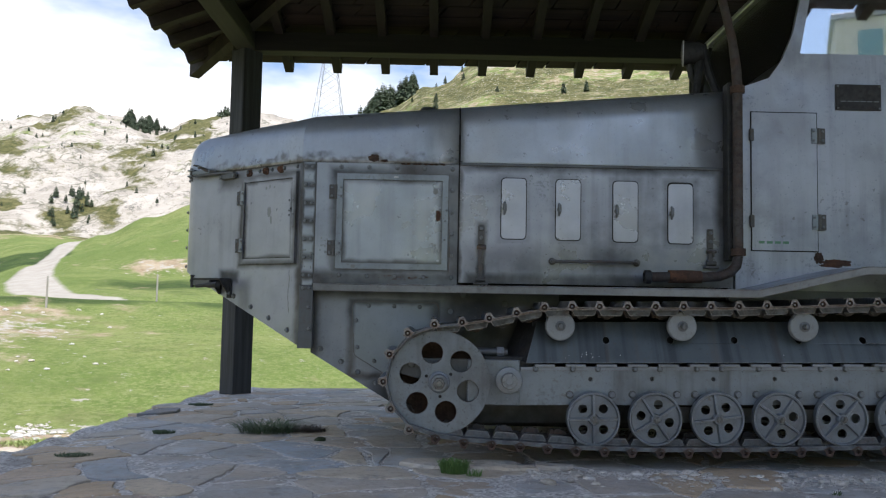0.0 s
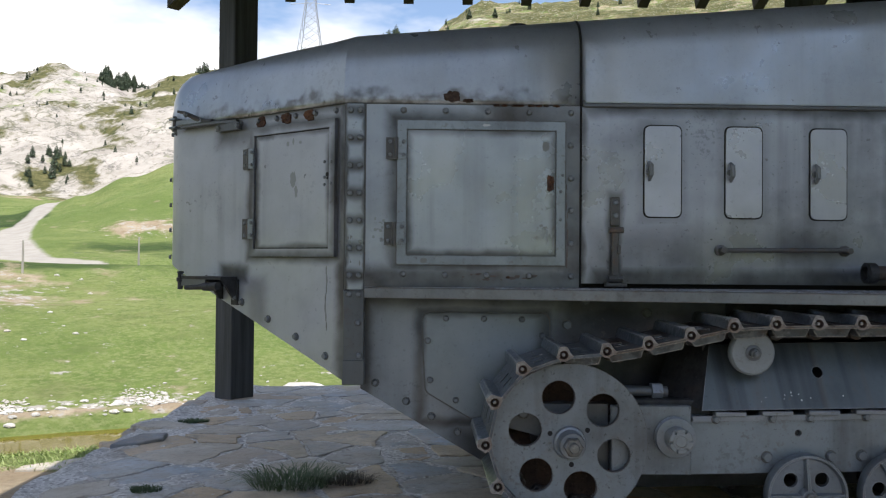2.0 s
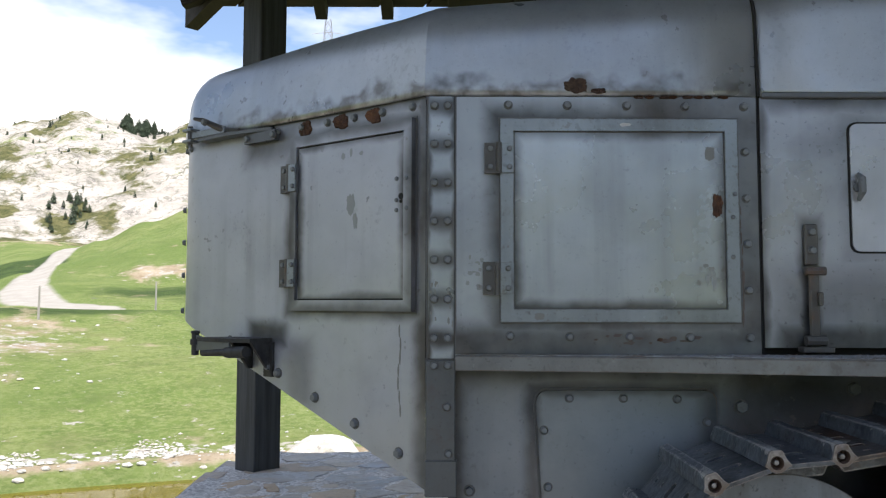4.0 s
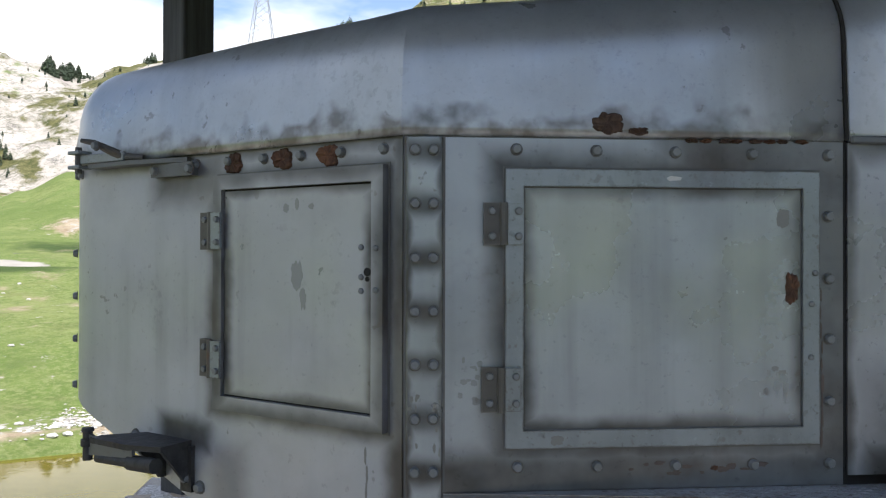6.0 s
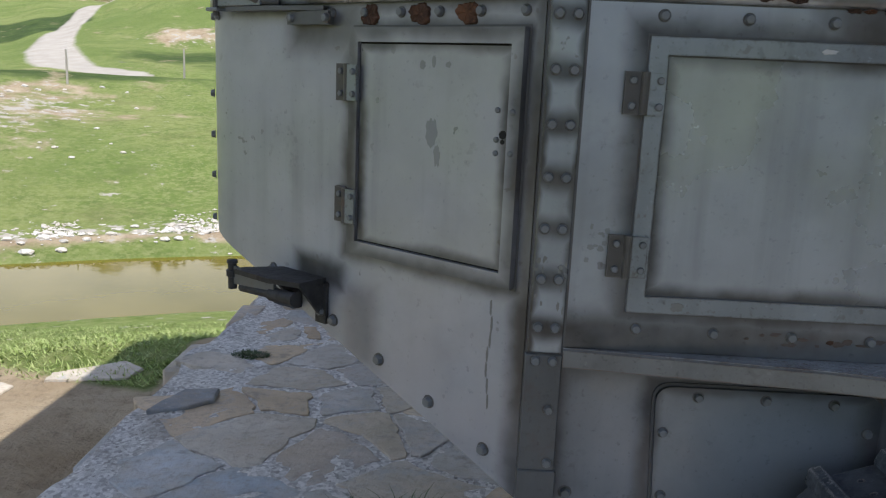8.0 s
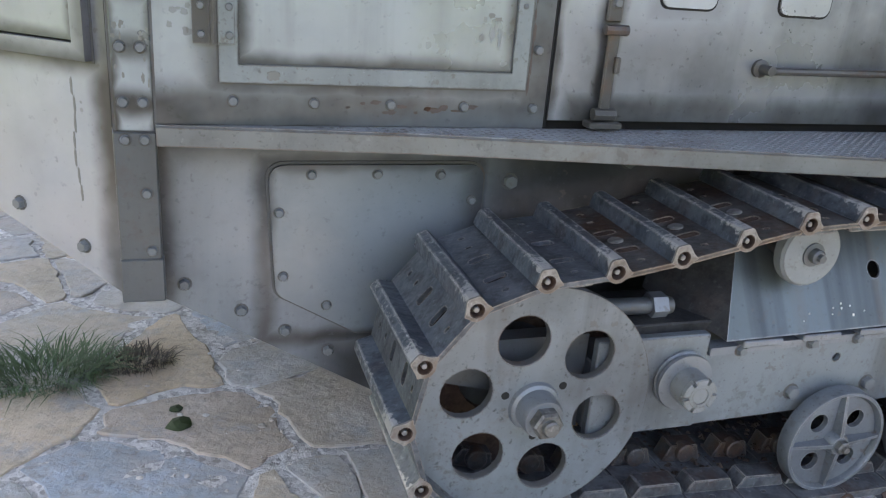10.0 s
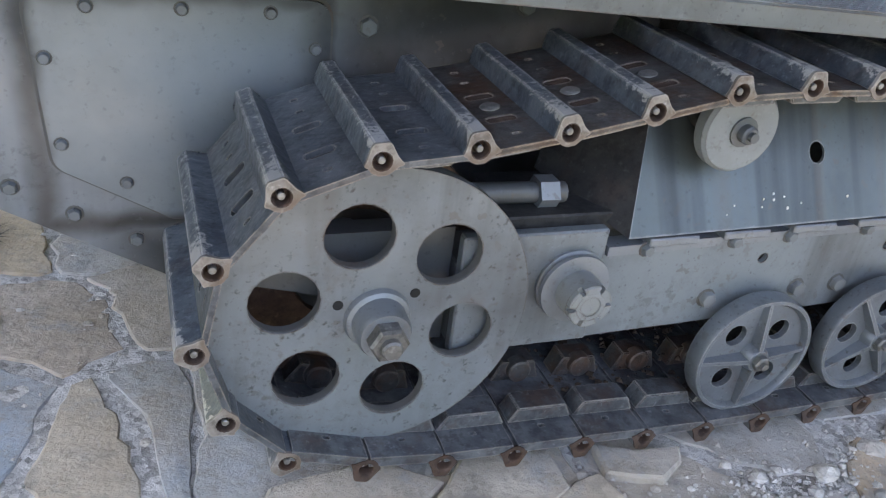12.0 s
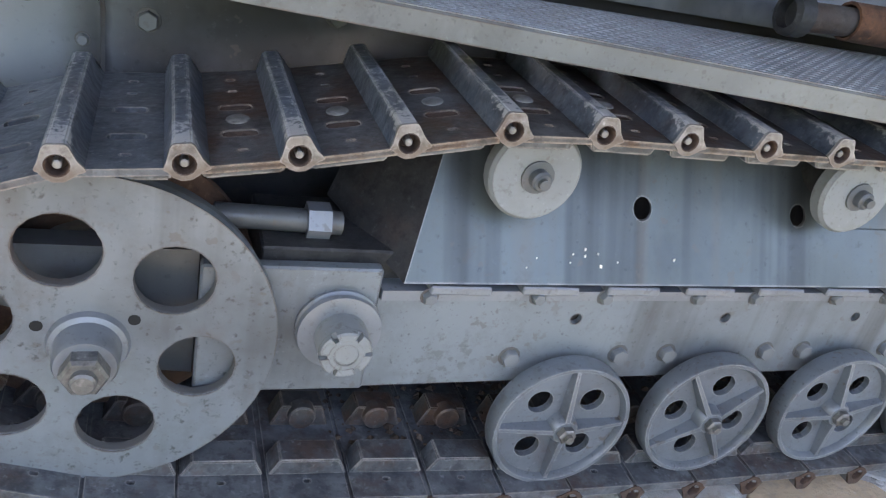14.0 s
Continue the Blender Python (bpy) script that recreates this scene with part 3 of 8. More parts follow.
# unseen ground in front, its tone set for the light it bounces up
col = blend(n, l, edge(layer("bounce_ground"), 0.1, 0.5), col, blend(n, l, noisy(n, l, v, 8, 5, 0.6), (0.115, 0.112, 0.105), (0.175, 0.168, 0.155)))
l.new(col, b.inputs["Base Color"])
t = n.new("ShaderNodeTexNoise")
t.inputs["Scale"].default_value = 0.5
t.inputs["Detail"].default_value = 10.0
t.inputs["Roughness"].default_value = 0.7
l.new(v, t.inputs["Vector"])
bumpy(n, l, b, calc(n, l, "MULTIPLY", t.outputs["Fac"], calc(n, l, "SUBTRACT", 1.0, calc(n, l, "MULTIPLY", layer("lane"), 0.9))), 0.8, 0.6)

M_WATER, n, l, b = material("brown_pond_water", 0.04)
b.inputs["IOR"].default_value = 1.27
v = place(n, l, (0.25, 0.25, 1))
l.new(blend(n, l, noisy(n, l, v, 1.0, 4, 0.6), (0.108, 0.092, 0.008), (0.135, 0.113, 0.014)), b.inputs["Base Color"])
t = n.new("ShaderNodeTexNoise")
t.inputs["Scale"].default_value = 3.0
l.new(place(n, l), t.inputs["Vector"])
bumpy(n, l, b, t.outputs["Fac"], 0.05, 0.02)

M_SCREEN, n, l, b = material("opaque_windscreen_glass", 0.25)
b.inputs["IOR"].default_value = 1.4
# near-black base stands in for the unlit cab behind the glass
b.inputs["Base Color"].default_value = (0.012, 0.013, 0.015, 1)
M_GLASS, n, l, b = material("window_glass", 0.02)
b.inputs["Transmission Weight"].default_value = 1.0
b.inputs["IOR"].default_value = 7.0
b.inputs["Base Color"].default_value = (0.9, 0.95, 0.95, 1)


def leafy(name, a, c, scale):
    m, n, l, b = material(name, 0.7)
    v = place(n, l)
    g = n.new("ShaderNodeNewGeometry")
    col = blend(n, l, g.outputs["Random Per Island"], a, c)
    col = blend(n, l, calc(n, l, "MULTIPLY", noisy(n, l, v, scale, 4, 0.6), 0.4), col, tuple(x * 0.6 for x in a))
    l.new(col, b.inputs["Base Color"])
    return m


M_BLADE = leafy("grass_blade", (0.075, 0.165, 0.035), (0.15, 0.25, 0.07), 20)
# sunlight on the open bank is put into this blade colour
M_BLADELIT = leafy("sunlit_bank_blade", (0.30, 0.42, 0.12), (0.45, 0.51, 0.23), 3)
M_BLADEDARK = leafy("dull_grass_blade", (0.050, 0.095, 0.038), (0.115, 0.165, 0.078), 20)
M_DRY = leafy("dry_stem", (0.055, 0.042, 0.032), (0.11, 0.088, 0.066), 20)
M_NEEDLE = leafy("conifer_needles", (0.022, 0.046, 0.022), (0.052, 0.080, 0.032), 2)
M_BARK = timber("bark", (0.09, 0.07, 0.05), (0.05, 0.04, 0.03), 2)
M_MOSS = leafy("moss", (0.016, 0.028, 0.008), (0.028, 0.045, 0.012), 30)
M_GALV, n, l, b = material("galvanised_steel", 0.5, 0.4)
l.new(blend(n, l, noisy(n, l, place(n, l), 0.4), (0.36, 0.38, 0.42), (0.46, 0.48, 0.52)), b.inputs["Base Color"])
M_STAKE = timber("weathered_stake_wood", (0.60, 0.57, 0.52), (0.42, 0.39, 0.35), 2)
M_WHITE, n, l, b = material("white_render", 0.8)
l.new(blend(n, l, noisy(n, l, place(n, l), 1.5), (0.70, 0.70, 0.68), (0.80, 0.80, 0.79)), b.inputs["Base Color"])
M_BLUEPANE, n, l, b = material("blue_pane", 0.1)
b.inputs["Base Color"].default_value = (0.22, 0.42, 0.52, 1)

# ---- building helpers ----
def world_of(ob):
    if ob is None:
        return Matrix.Identity(4)
    return world_of(ob.parent) @ (ob.matrix_parent_inverse @ ob.matrix_basis if ob.parent else ob.matrix_basis)


def hang(ob, parent):
    if parent is not None:
        ob.parent = parent
        ob.matrix_parent_inverse = world_of(parent).inverted()
    return ob


def thing(name, at, label, category, group="", kind=""):
    e = new(name)
    e.location = at
    e.empty_display_size = 0.1
    return tagged(e, label, category, group, kind)


def mesh_of(bm, name, mat, smooth=0.0):
    me = bpy.data.meshes.new(name)
    bmesh.ops.recalc_face_normals(bm, faces=bm.faces[:])
    if smooth:
        for f in bm.faces:
            f.smooth = True
        for e in bm.edges:
            if len(e.link_faces) == 2 and e.calc_face_angle(0) > radians(smooth):
                e.smooth = False
    bm.to_mesh(me)
    bm.free()
    me.materials.append(mat)
    return me


def part(name, bm, mat, parent, label="", smooth=35):
    """Links a bmesh, in world metres, as one mesh object under a thing or a part."""
    ob = new(name, mesh_of(bm, name, mat, smooth))
    hang(ob, parent)
    return tagged(ob, label)


def lone(name, bm, mat, at, label, category, group="", kind="", smooth=35):
    """A top-level thing of one mesh, whose origin is set at its base."""
    bmesh.ops.translate(bm, verts=bm.verts[:], vec=-Vector(at))
    ob = new(name, mesh_of(bm, name, mat, smooth))
    ob.location = at
    return tagged(ob, label, category, group, kind)


def spot(name, me, parent, at, normal=(0, -1, 0), turn=0.0, label=""):
    """A small piece on shared mesh data; its own z axis points along normal."""
    ob = new(name, me)
    q = Vector(normal).to_track_quat("Z", "Y")
    ob.matrix_basis = Matrix.Translation(at) @ q.to_matrix().to_4x4() @ Matrix.Rotation(turn, 4, "Z")
    hang(ob, parent)
    return tagged(ob, label)


def box(bm, x0, y0, z0, x1, y1, z1, bevel=0.0):
    vs = [bm.verts.new(p) for p in ((x0, y0, z0), (x1, y0, z0), (x1, y1, z0), (x0, y1, z0), (x0, y0, z1), (x1, y0, z1), (x1, y1, z1), (x0, y1, z1))]
    fs = [bm.faces.new([vs[i] for i in q]) for q in ((0, 3, 2, 1), (4, 5, 6, 7), (0, 1, 5, 4), (1, 2, 6, 5), (2, 3, 7, 6), (3, 0, 4, 7))]
    if bevel:
        es = list({e for f in fs for e in f.edges})
        bmesh.ops.bevel(bm, geom=es, offset=bevel, segments=1, profile=0.5, affect="EDGES")
    return vs


def frame_of(d):
    d = Vector(d).normalized()
    a = Vector((0, 0, 1)) if abs(d.z) < 0.9 else Vector((1, 0, 0))
    u = d.cross(a).normalized()
    return u, d.cross(u)


def tube(bm, pts, r, seg=12, caps=True):
    """A round bar along points; r: one radius, or one for each point."""
    pts = [Vector(p) for p in pts]
    rs = r if isinstance(r, (list, tuple)) else [r] * len(pts)
    rings, u = [], None
    for i, p in enumerate(pts):
        d = (pts[min(i + 1, len(pts) - 1)] - pts[max(i - 1, 0)]).normalized()
        if u is None:
            u, w = frame_of(d)
        else:
            u = (u - d * u.dot(d)).normalized()
            w = d.cross(u)
        rings.append([bm.verts.new(p + (u * math.cos(2 * math.pi * k / seg) + w * math.sin(2 * math.pi * k / seg)) * rs[i]) for k in range(seg)])
    for a, c in zip(rings, rings[1:]):
        for k in range(seg):
            bm.faces.new((a[k], a[(k + 1) % seg], c[(k + 1) % seg], c[k]))
    if caps:
        bm.faces.new(rings[0][::-1])
        bm.faces.new(rings[-1])


def turned(bm, centre, axis, profile, seg=32):
    """A body of revolution: profile of (radius, distance along axis)."""
    u, w = frame_of(axis)
    d = Vector(axis).normalized()
    c = Vector(centre)
    rings = []
    for r, h in profile:
        if r < 1e-6:
            rings.append([bm.verts.new(c + d * h)])
        else:
            rings.append([bm.verts.new(c + d * h + (u * math.cos(2 * math.pi * k / seg) + w * math.sin(2 * math.pi * k / seg)) * r) for k in range(seg)])
    for a, e in zip(rings, rings[1:]):
        for k in range(seg):
            q = [a[k % len(a)], a[(k + 1) % len(a)], e[(k + 1) % len(e)], e[k % len(e)]]
            q = [v for i, v in enumerate(q) if v not in q[:i]]
            if len(q) > 2:
                bm.faces.new(q)


def ring_pts(cx, cy, r, seg, start=0.0):
    return [(cx + r * math.cos(start + 2 * math.pi * k / seg), cy + r * math.sin(start + 2 * math.pi * k / seg)) for k in range(seg)]


def round_poly(pts, r, seg=5):
    """A polygon with its corners rounded."""
    out = []
    k = len(pts)
    for i in range(k):
        p, a, c = Vector(pts[i]), Vector(pts[i - 1]), Vector(pts[(i + 1) % k])
        d0, d1 = (a - p).normalized(), (c - p).normalized()
        half = math.acos(max(-1, min(1, d0.dot(d1)))) / 2
        cut = min(r / math.tan(half), (a - p).length * 0.45, (c - p).length * 0.45)
        s, e = p + d0 * cut, p + d1 * cut
        for j in range(seg + 1):
            f = j / seg
            out.append(tuple((s * (1 - f) + p * f) * (1 - f) + (p * (1 - f) + e * f) * f))
    return out


def sheet(bm, outer, holes, at, thick):
    """A plate of the given outline with holes; at(u, v, d) gives the place at depth d behind its face."""
    loops = [outer, *holes]
    front = [[bm.verts.new(at(p[0], p[1], 0.0)) for p in lp] for lp in loops]
    back = [[bm.verts.new(at(p[0], p[1], thick)) for p in lp] for lp in loops]
    for side in (front, back):
        es = [bm.edges.new((lp[i], lp[(i + 1) % len(lp)])) for lp in side for i in range(len(lp))]
        bmesh.ops.triangle_fill(bm, use_beauty=True, use_dissolve=False, edges=es)
    for f, k in zip(front, back):
        for i in range(len(f)):
            j = (i + 1) % len(f)
            bm.faces.new((f[i], f[j], k[j], k[i]))


def on_side(y):
    return lambda u, v, d: (u, y + d, v)


def rect(x0, z0, x1, z1):
    return [(x0, z0), (x1, z0), (x1, z1), (x0, z1)]


def bolt_mesh(name, r, h, mat, hexed=False, domed=True, ring=0.0):
    bm = bmesh.new()
    seg = 6 if hexed else 10
    prof = [(r, 0.0), (r, h * 0.6), (r * 0.78, h), (0, h * 1.08)] if domed else [(r, 0.0), (r, h * 0.85), (r * 0.9, h), (0, h)]
    turned(bm, (0, 0, 0), (0, 0, 1), prof, seg)
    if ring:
        # dark ring round the head: grime with contact shade painted in
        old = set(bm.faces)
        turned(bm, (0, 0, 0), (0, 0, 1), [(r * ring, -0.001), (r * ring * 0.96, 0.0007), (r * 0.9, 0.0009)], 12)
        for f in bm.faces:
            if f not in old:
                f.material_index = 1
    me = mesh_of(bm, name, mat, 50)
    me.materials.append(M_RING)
    return me


RNG = random.Random(7)
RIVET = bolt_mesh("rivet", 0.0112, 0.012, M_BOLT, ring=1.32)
HINGEBOLT = bolt_mesh("hinge_bolt", 0.0085, 0.008, M_BOLT)
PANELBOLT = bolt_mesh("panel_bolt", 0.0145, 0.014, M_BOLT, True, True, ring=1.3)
RIVET_SMALL = bolt_mesh("small_rivet", 0.007, 0.005, M_BOLT)
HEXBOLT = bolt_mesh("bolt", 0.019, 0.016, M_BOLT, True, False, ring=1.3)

# ---- open ground: one sheet from the platform to the mountains ----
def knots(r, table):
    for (r0, z0), (r1, z1) in zip(table, table[1:]):
        if r <= r1:
            f = (r - r0) / (r1 - r0)
            f = f * f * (3 - 2 * f) * 0.5 + f * 0.5
            return z0 + (z1 - z0) * f
    return table[-1][1]


NEAR = [(0, -0.7), (8, -0.74), (10.6, -0.80), (12.6, -1.45), (18, -3.15), (21.6, -3.9), (23.5, -4.4), (27.2, -4.4), (29.5, -3.7), (45, -1.0), (56.5, 0.66), (59.5, 0.46)]
FAR = {
    -60: NEAR + [(100, 2.5), (112, 5), (200, 14), (450, 82), (700, 110), (1600, 110)],
    -30: NEAR + [(63, 0.7), (80, 1.6), (98, 2.7), (103, 3.6), (110, 5.0), (130, 6.2), (180, 11), (235, 16.5), (275, 30), (330, 50), (440, 82), (560, 86), (900, 70), (1600, 60)],
    -27: NEAR + [(63, 0.8), (80, 2.3), (98, 4.3), (103, 5.0), (110, 6.4), (130, 8.0), (180, 12.5), (235, 17), (275, 31), (330, 54), (440, 91), (560, 93), (900, 70), (1600, 60)],
    -24.5: NEAR + [(63, 0.9), (80, 3.0), (98, 5.6), (103, 6.3), (112, 8.0), (130, 8.6), (180, 12.5), (235, 17), (275, 32), (330, 56), (440, 96), (560, 100), (900, 74), (1600, 60)],
    -23: NEAR + [(63, 1.0), (80, 3.0), (98, 6.4), (115, 9.0), (130, 10.2), (150, 10.4), (190, 12.5), (235, 17.5), (275, 32), (330, 55), (440, 93), (560, 97), (900, 74), (1600, 60)],
    -20: NEAR + [(63, 1.0), (78, 2.6), (84, 4.6), (100, 8.4), (118, 12.2), (130, 13.0), (148, 12.6), (190, 13.5), (235, 18.5), (275, 34), (330, 57), (440, 91), (560, 96), (900, 80), (1600, 60)],
    -17: NEAR + [(63, 1.0), (78, 2.8), (84, 4.8), (100, 9.6), (118, 14.6), (130, 15.8), (148, 15.4), (190, 15.5), (235, 20), (275, 36), (330, 61), (440, 99), (560, 106), (900, 80), (1600, 60)],
    -14: NEAR + [(63, 1.0), (80, 3.4), (100, 10.2), (118, 16.4), (132, 18.8), (150, 19), (190, 19), (240, 30), (330, 64), (440, 103), (560, 112), (900, 80), (1600, 60)],
    -11: NEAR + [(63, 1.0), (80, 3.8), (100, 10.8), (130, 19.6), (170, 25), (240, 38), (330, 64), (440, 99), (560, 106), (900, 80), (1600, 60)],
    -8: NEAR + [(63, 1.0), (80, 4.0), (100, 11), (130, 20), (180, 29), (240, 42), (330, 62), (450, 80), (900, 80), (1600, 60)],
    -4: NEAR + [(63, 1.2), (80, 4.5), (100, 11), (140, 23), (190, 40), (250, 60), (300, 71), (450, 84), (900, 80), (1600, 60)],
    -1: NEAR + [(63, 1.4), (80, 4.8), (100, 12), (140, 27), (190, 47), (250, 68), (300, 81), (450, 100), (900, 110), (1600, 90)],
    4: NEAR + [(63, 1.5), (80, 5), (100, 13), (140, 30), (190, 52), (250, 78), (310, 100), (450, 128), (900, 150), (1600, 120)],
    40: NEAR + [(63, 2), (80, 6), (100, 14), (140, 30), (190, 55), (250, 80), (310, 100), (450, 130), (900, 150), (1600, 120)],
    75: [(0, -0.7), (30, -0.7), (80, 2), (200, 25), (450, 100), (900, 130), (1600, 100)],
}
AZ = sorted(FAR)


def ground_z(x, y):
    r = math.hypot(x, y)
    az = math.degrees(math.atan2(x, y))
    if az < -110 or az > 75:
        back = [(0, -0.7), (40, -0.9), (120, 2), (300, 30), (600, 110), (1600, 120)]
        z = knots(r, back)
        w = 0.0
        if -130 < az < -110:
            w = (az + 130) / 20
            z = z * (1 - w) + knots(r, FAR[-60]) * w
        elif 75 < az < 95:
            w = (95 - az) / 20
            z = z * (1 - w) + knots(r, FAR[75]) * w
    else:
        az = max(AZ[0], min(AZ[-1] - 1e-6, az))
        for a, c in zip(AZ, AZ[1:]):
            if a <= az <= c:
                f = (az - a) / (c - a)
                f = f * f * (3 - 2 * f)
                z = knots(r, FAR[a]) * (1 - f) + knots(r, FAR[c]) * f
                break
    if r > 14:
        p = Vector((x, y, 0))
        z += (noise.fractal(p * 0.06, 1.0, 2.1, 5) * 0.28) * min(1.0, (r - 14) / 20)
        if r > 70:
            z += noise.fractal(p * 0.02 + Vector((9, 3, 0)), 0.9, 2.1, 6) * min(4.5, (r - 70) * 0.010)
        if r > 200:
            k = min(1.0, (r - 200) / 120)
            z += k * ((noise.ridged_multi_fractal(p * 0.012 + Vector((2, 7, 0)), 0.9, 2.1, 6, 1.0, 2.0) - 1.2) * 3.4 + (noise.ridged_multi_fractal(p * 0.05 + Vector((5, 1, 0)), 0.8, 2.1, 4, 1.0, 2.0) - 1.2) * 2.5)
    return z


def smooth(a, c, t):
    f = max(0.0, min(1.0, (t - a) / (c - a)))
    return f * f * (3 - 2 * f)


def bell(t, mid, wide):
    return math.exp(-((t - mid) / wide) ** 2)


LANE = [(-21.8, 60.4, 0.7), (-23.4, 61.2, 1.0), (-25.0, 63.0, 1.4), (-26.0, 65.5, 1.8), (-26.7, 71, 2.0), (-27.1, 79, 1.9), (-26.7, 88, 1.7), (-26.0, 98, 1.5), (-25.2, 107, 1.3), (-24.4, 116, 1.2), (-23.4, 128, 1.1)]


def lane_gap(az, r):
    best = 99.0
    for (a0, r0, w0), (a1, r1, w1) in zip(LANE, LANE[1:]):
        for k in range(6):
            f = k / 6
            a, q = a0 + (a1 - a0) * f, r0 + (r1 - r0) * f
            best = min(best, math.hypot(radians(az - a) * r, (r - q) * 0.55) / (w0 + (w1 - w0) * f))
    return best


def bare_soil(x, y):
    """Trodden soil below the platform's edge, narrowing to a strip along the wall."""
    if not (-9 < x < 14 and y > 2):
        return 0.0
    return max(smooth(9.25, 8.55, y + 0.16 * (x + 3.4)), smooth(-3.55, -3.1, x) * smooth(11.5, 10.0, y))


def cover(x, y, z):
    """How far rock, scrub, bare earth, lane and loose stones cover the grass."""
    r = math.hypot(x, y)
    az = math.degrees(math.atan2(x, y))
    p = Vector((x, y, 0))
    big = noise.fractal(p * 0.016, 1.0, 2.0, 4)
    left = smooth(-6, -11, az)
    rock = left * smooth(205, 240, r) * (0.86 + 0.35 * big)
    rock = max(rock, (1 - left) * smooth(75, 130, r) * (0.10 + 0.42 * noise.fractal(p * 0.085, 0.8, 2.0, 5)))
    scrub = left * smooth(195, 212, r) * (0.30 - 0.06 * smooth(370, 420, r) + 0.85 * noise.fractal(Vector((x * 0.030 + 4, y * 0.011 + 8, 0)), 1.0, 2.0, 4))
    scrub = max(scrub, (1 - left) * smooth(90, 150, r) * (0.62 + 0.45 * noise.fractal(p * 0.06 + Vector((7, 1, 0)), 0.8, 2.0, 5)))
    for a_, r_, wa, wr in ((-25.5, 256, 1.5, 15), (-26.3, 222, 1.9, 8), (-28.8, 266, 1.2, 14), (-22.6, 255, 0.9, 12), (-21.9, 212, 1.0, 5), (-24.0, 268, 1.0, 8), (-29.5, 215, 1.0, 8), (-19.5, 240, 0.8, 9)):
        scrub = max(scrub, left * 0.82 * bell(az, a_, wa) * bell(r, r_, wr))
    earth = 0.72 * bell(r, 81.5, 3.4) * bell(az, -19.0, 3.8) + 0.62 * bell(r, 60, 2.5) * bell(az, -27.5, 2)
    earth = max(earth, smooth(185, 215, r) * smooth(268, 240, r) * left * 0.55)
    earth = max(earth, (1 - left) * smooth(85, 150, r) * 0.46)
    earth = max(earth, 0.85 * bell(r, 29.3, 0.55))
    earth = max(earth, 0.52 * bell(r, 47, 8) * bell(az, -28.5, 6) + 0.1)
    earth = max(earth, smooth(9.5, 4, r) * 0.3, 1.3 * bare_soil(x, y))
    lane = smooth(1.35, 0.6, lane_gap(az, r)) if abs(az + 24) < 8 and 50 < r < 180 else 0.0
    stones = 0.40 * bell(r, 81.5, 3.8) * bell(az, -19.0, 3.8) + 0.52 * bell(r, 30.2, 0.8) + 0.47 * bell(r, 47, 7) * bell(az, -28.5, 5) + 0.28 * bell(r, 20, 0.9)
    stones = max(stones, 0.17 * smooth(80, 28, r) if r > 12 else 0.1, (1 - left) * 0.27 * smooth(110, 160, r))
    # made-up ground cover in front, added to tune bounced light
    bounce_ground = smooth(2.6, 1.6, y) * smooth(22, 18, r)
    # mask of the painted shade on the bank left of the lane
    bank = smooth(97, 99.5, r) * smooth(111, 108, r) * smooth(-24.3, -25.2, az)
    bank = max(bank, 0.9 * bell(r, 72, 4.5) * bell(az, -18.5, 4.5), 0.75 * bell(r, 55.5, 2.0) * smooth(-12, -16, az))
    return rock, scrub, earth, lane, stones, bounce_ground, bank


def build_ground():
    azs = [-180 + 6 * k for k in range(24)] + [-36 + 0.3 * k for k in range(240)] + [36 + 6 * k for k in range(24)]
    rs, r = [], 1.5
    while r < 1500:
        rs.append(r)
        r *= 1.0 + (0.026 if r < 60 else 0.018 if r < 600 else 0.08)
    verts, faces, lay = [(0, 0, -0.7)], [], [(0, 0, 0.2, 0, 0, 1, 0)]
    for q in rs:
        for a in azs:
            x, y = q * math.sin(radians(a)), q * math.cos(radians(a))
            z = ground_z(x, y)
            verts.append((x, y, z))
            lay.append(cover(x, y, z))
    w = len(azs)
    for k in range(w):
        faces.append((0, 1 + k, 1 + (k + 1) % w))
    for i in range(len(rs) - 1):
        for k in range(w):
            a, c = 1 + i * w + k, 1 + i * w + (k + 1) % w
            faces.append((a, a + w, c + w, c))
    me = bpy.data.meshes.new("ground")
    me.from_pydata(verts, [], faces)
    me.update()
    for k, name in enumerate(("rock", "scrub", "earth", "lane", "stones", "bounce_ground", "bank")):
        at = me.attributes.new(name, "FLOAT", "POINT")
        at.data.foreach_set("value", [c[k] for c in lay])
    me.polygons.foreach_set("use_smooth", [True] * len(me.polygons))
    me.materials.append(M_GROUND)
    return tagged(new("ground", me), "green alpine meadow rising to pale limestone slopes", "ground", kind="structure")


build_ground()

bm = bmesh.new()
ring = []
for k in range(64):
    a = radians(-75 + 150 * k / 63)
    ring.append((31 * math.sin(a), 31 * math.cos(a)))
inner = [(x * 0.58, y * 0.58) for x, y in ring[::-1]]
vs = [bm.verts.new((x, y, -4.06)) for x, y in ring]
vi = [bm.verts.new((x * 0.58, y * 0.58, -4.06)) for x, y in ring]
for k in range(63):
    bm.faces.new((vs[k], vs[k + 1], vi[k + 1], vi[k]))
pond = lone("water", bm, M_WATER, (0, 24, -4.06), "shallow brown pond with still water below the platform", "pond", kind="structure")


# ---- paved platform ----
EDGE_X, BACK_Y = -2.72, 10.15


def paving_z(x, y):
    return -0.05 - 0.026 * max(0.0, y - 5.2) - 0.02 * max(0.0, -x - 1.0) + 0.012 * noise.noise(Vector((x * 0.9, y * 0.9, 0)))


def edge_x(y):
    return EDGE_X + 0.14 * noise.noise(Vector((3.1, y * 1.3, 0))) + 0.25 * smooth(9.0, 10.1, y)


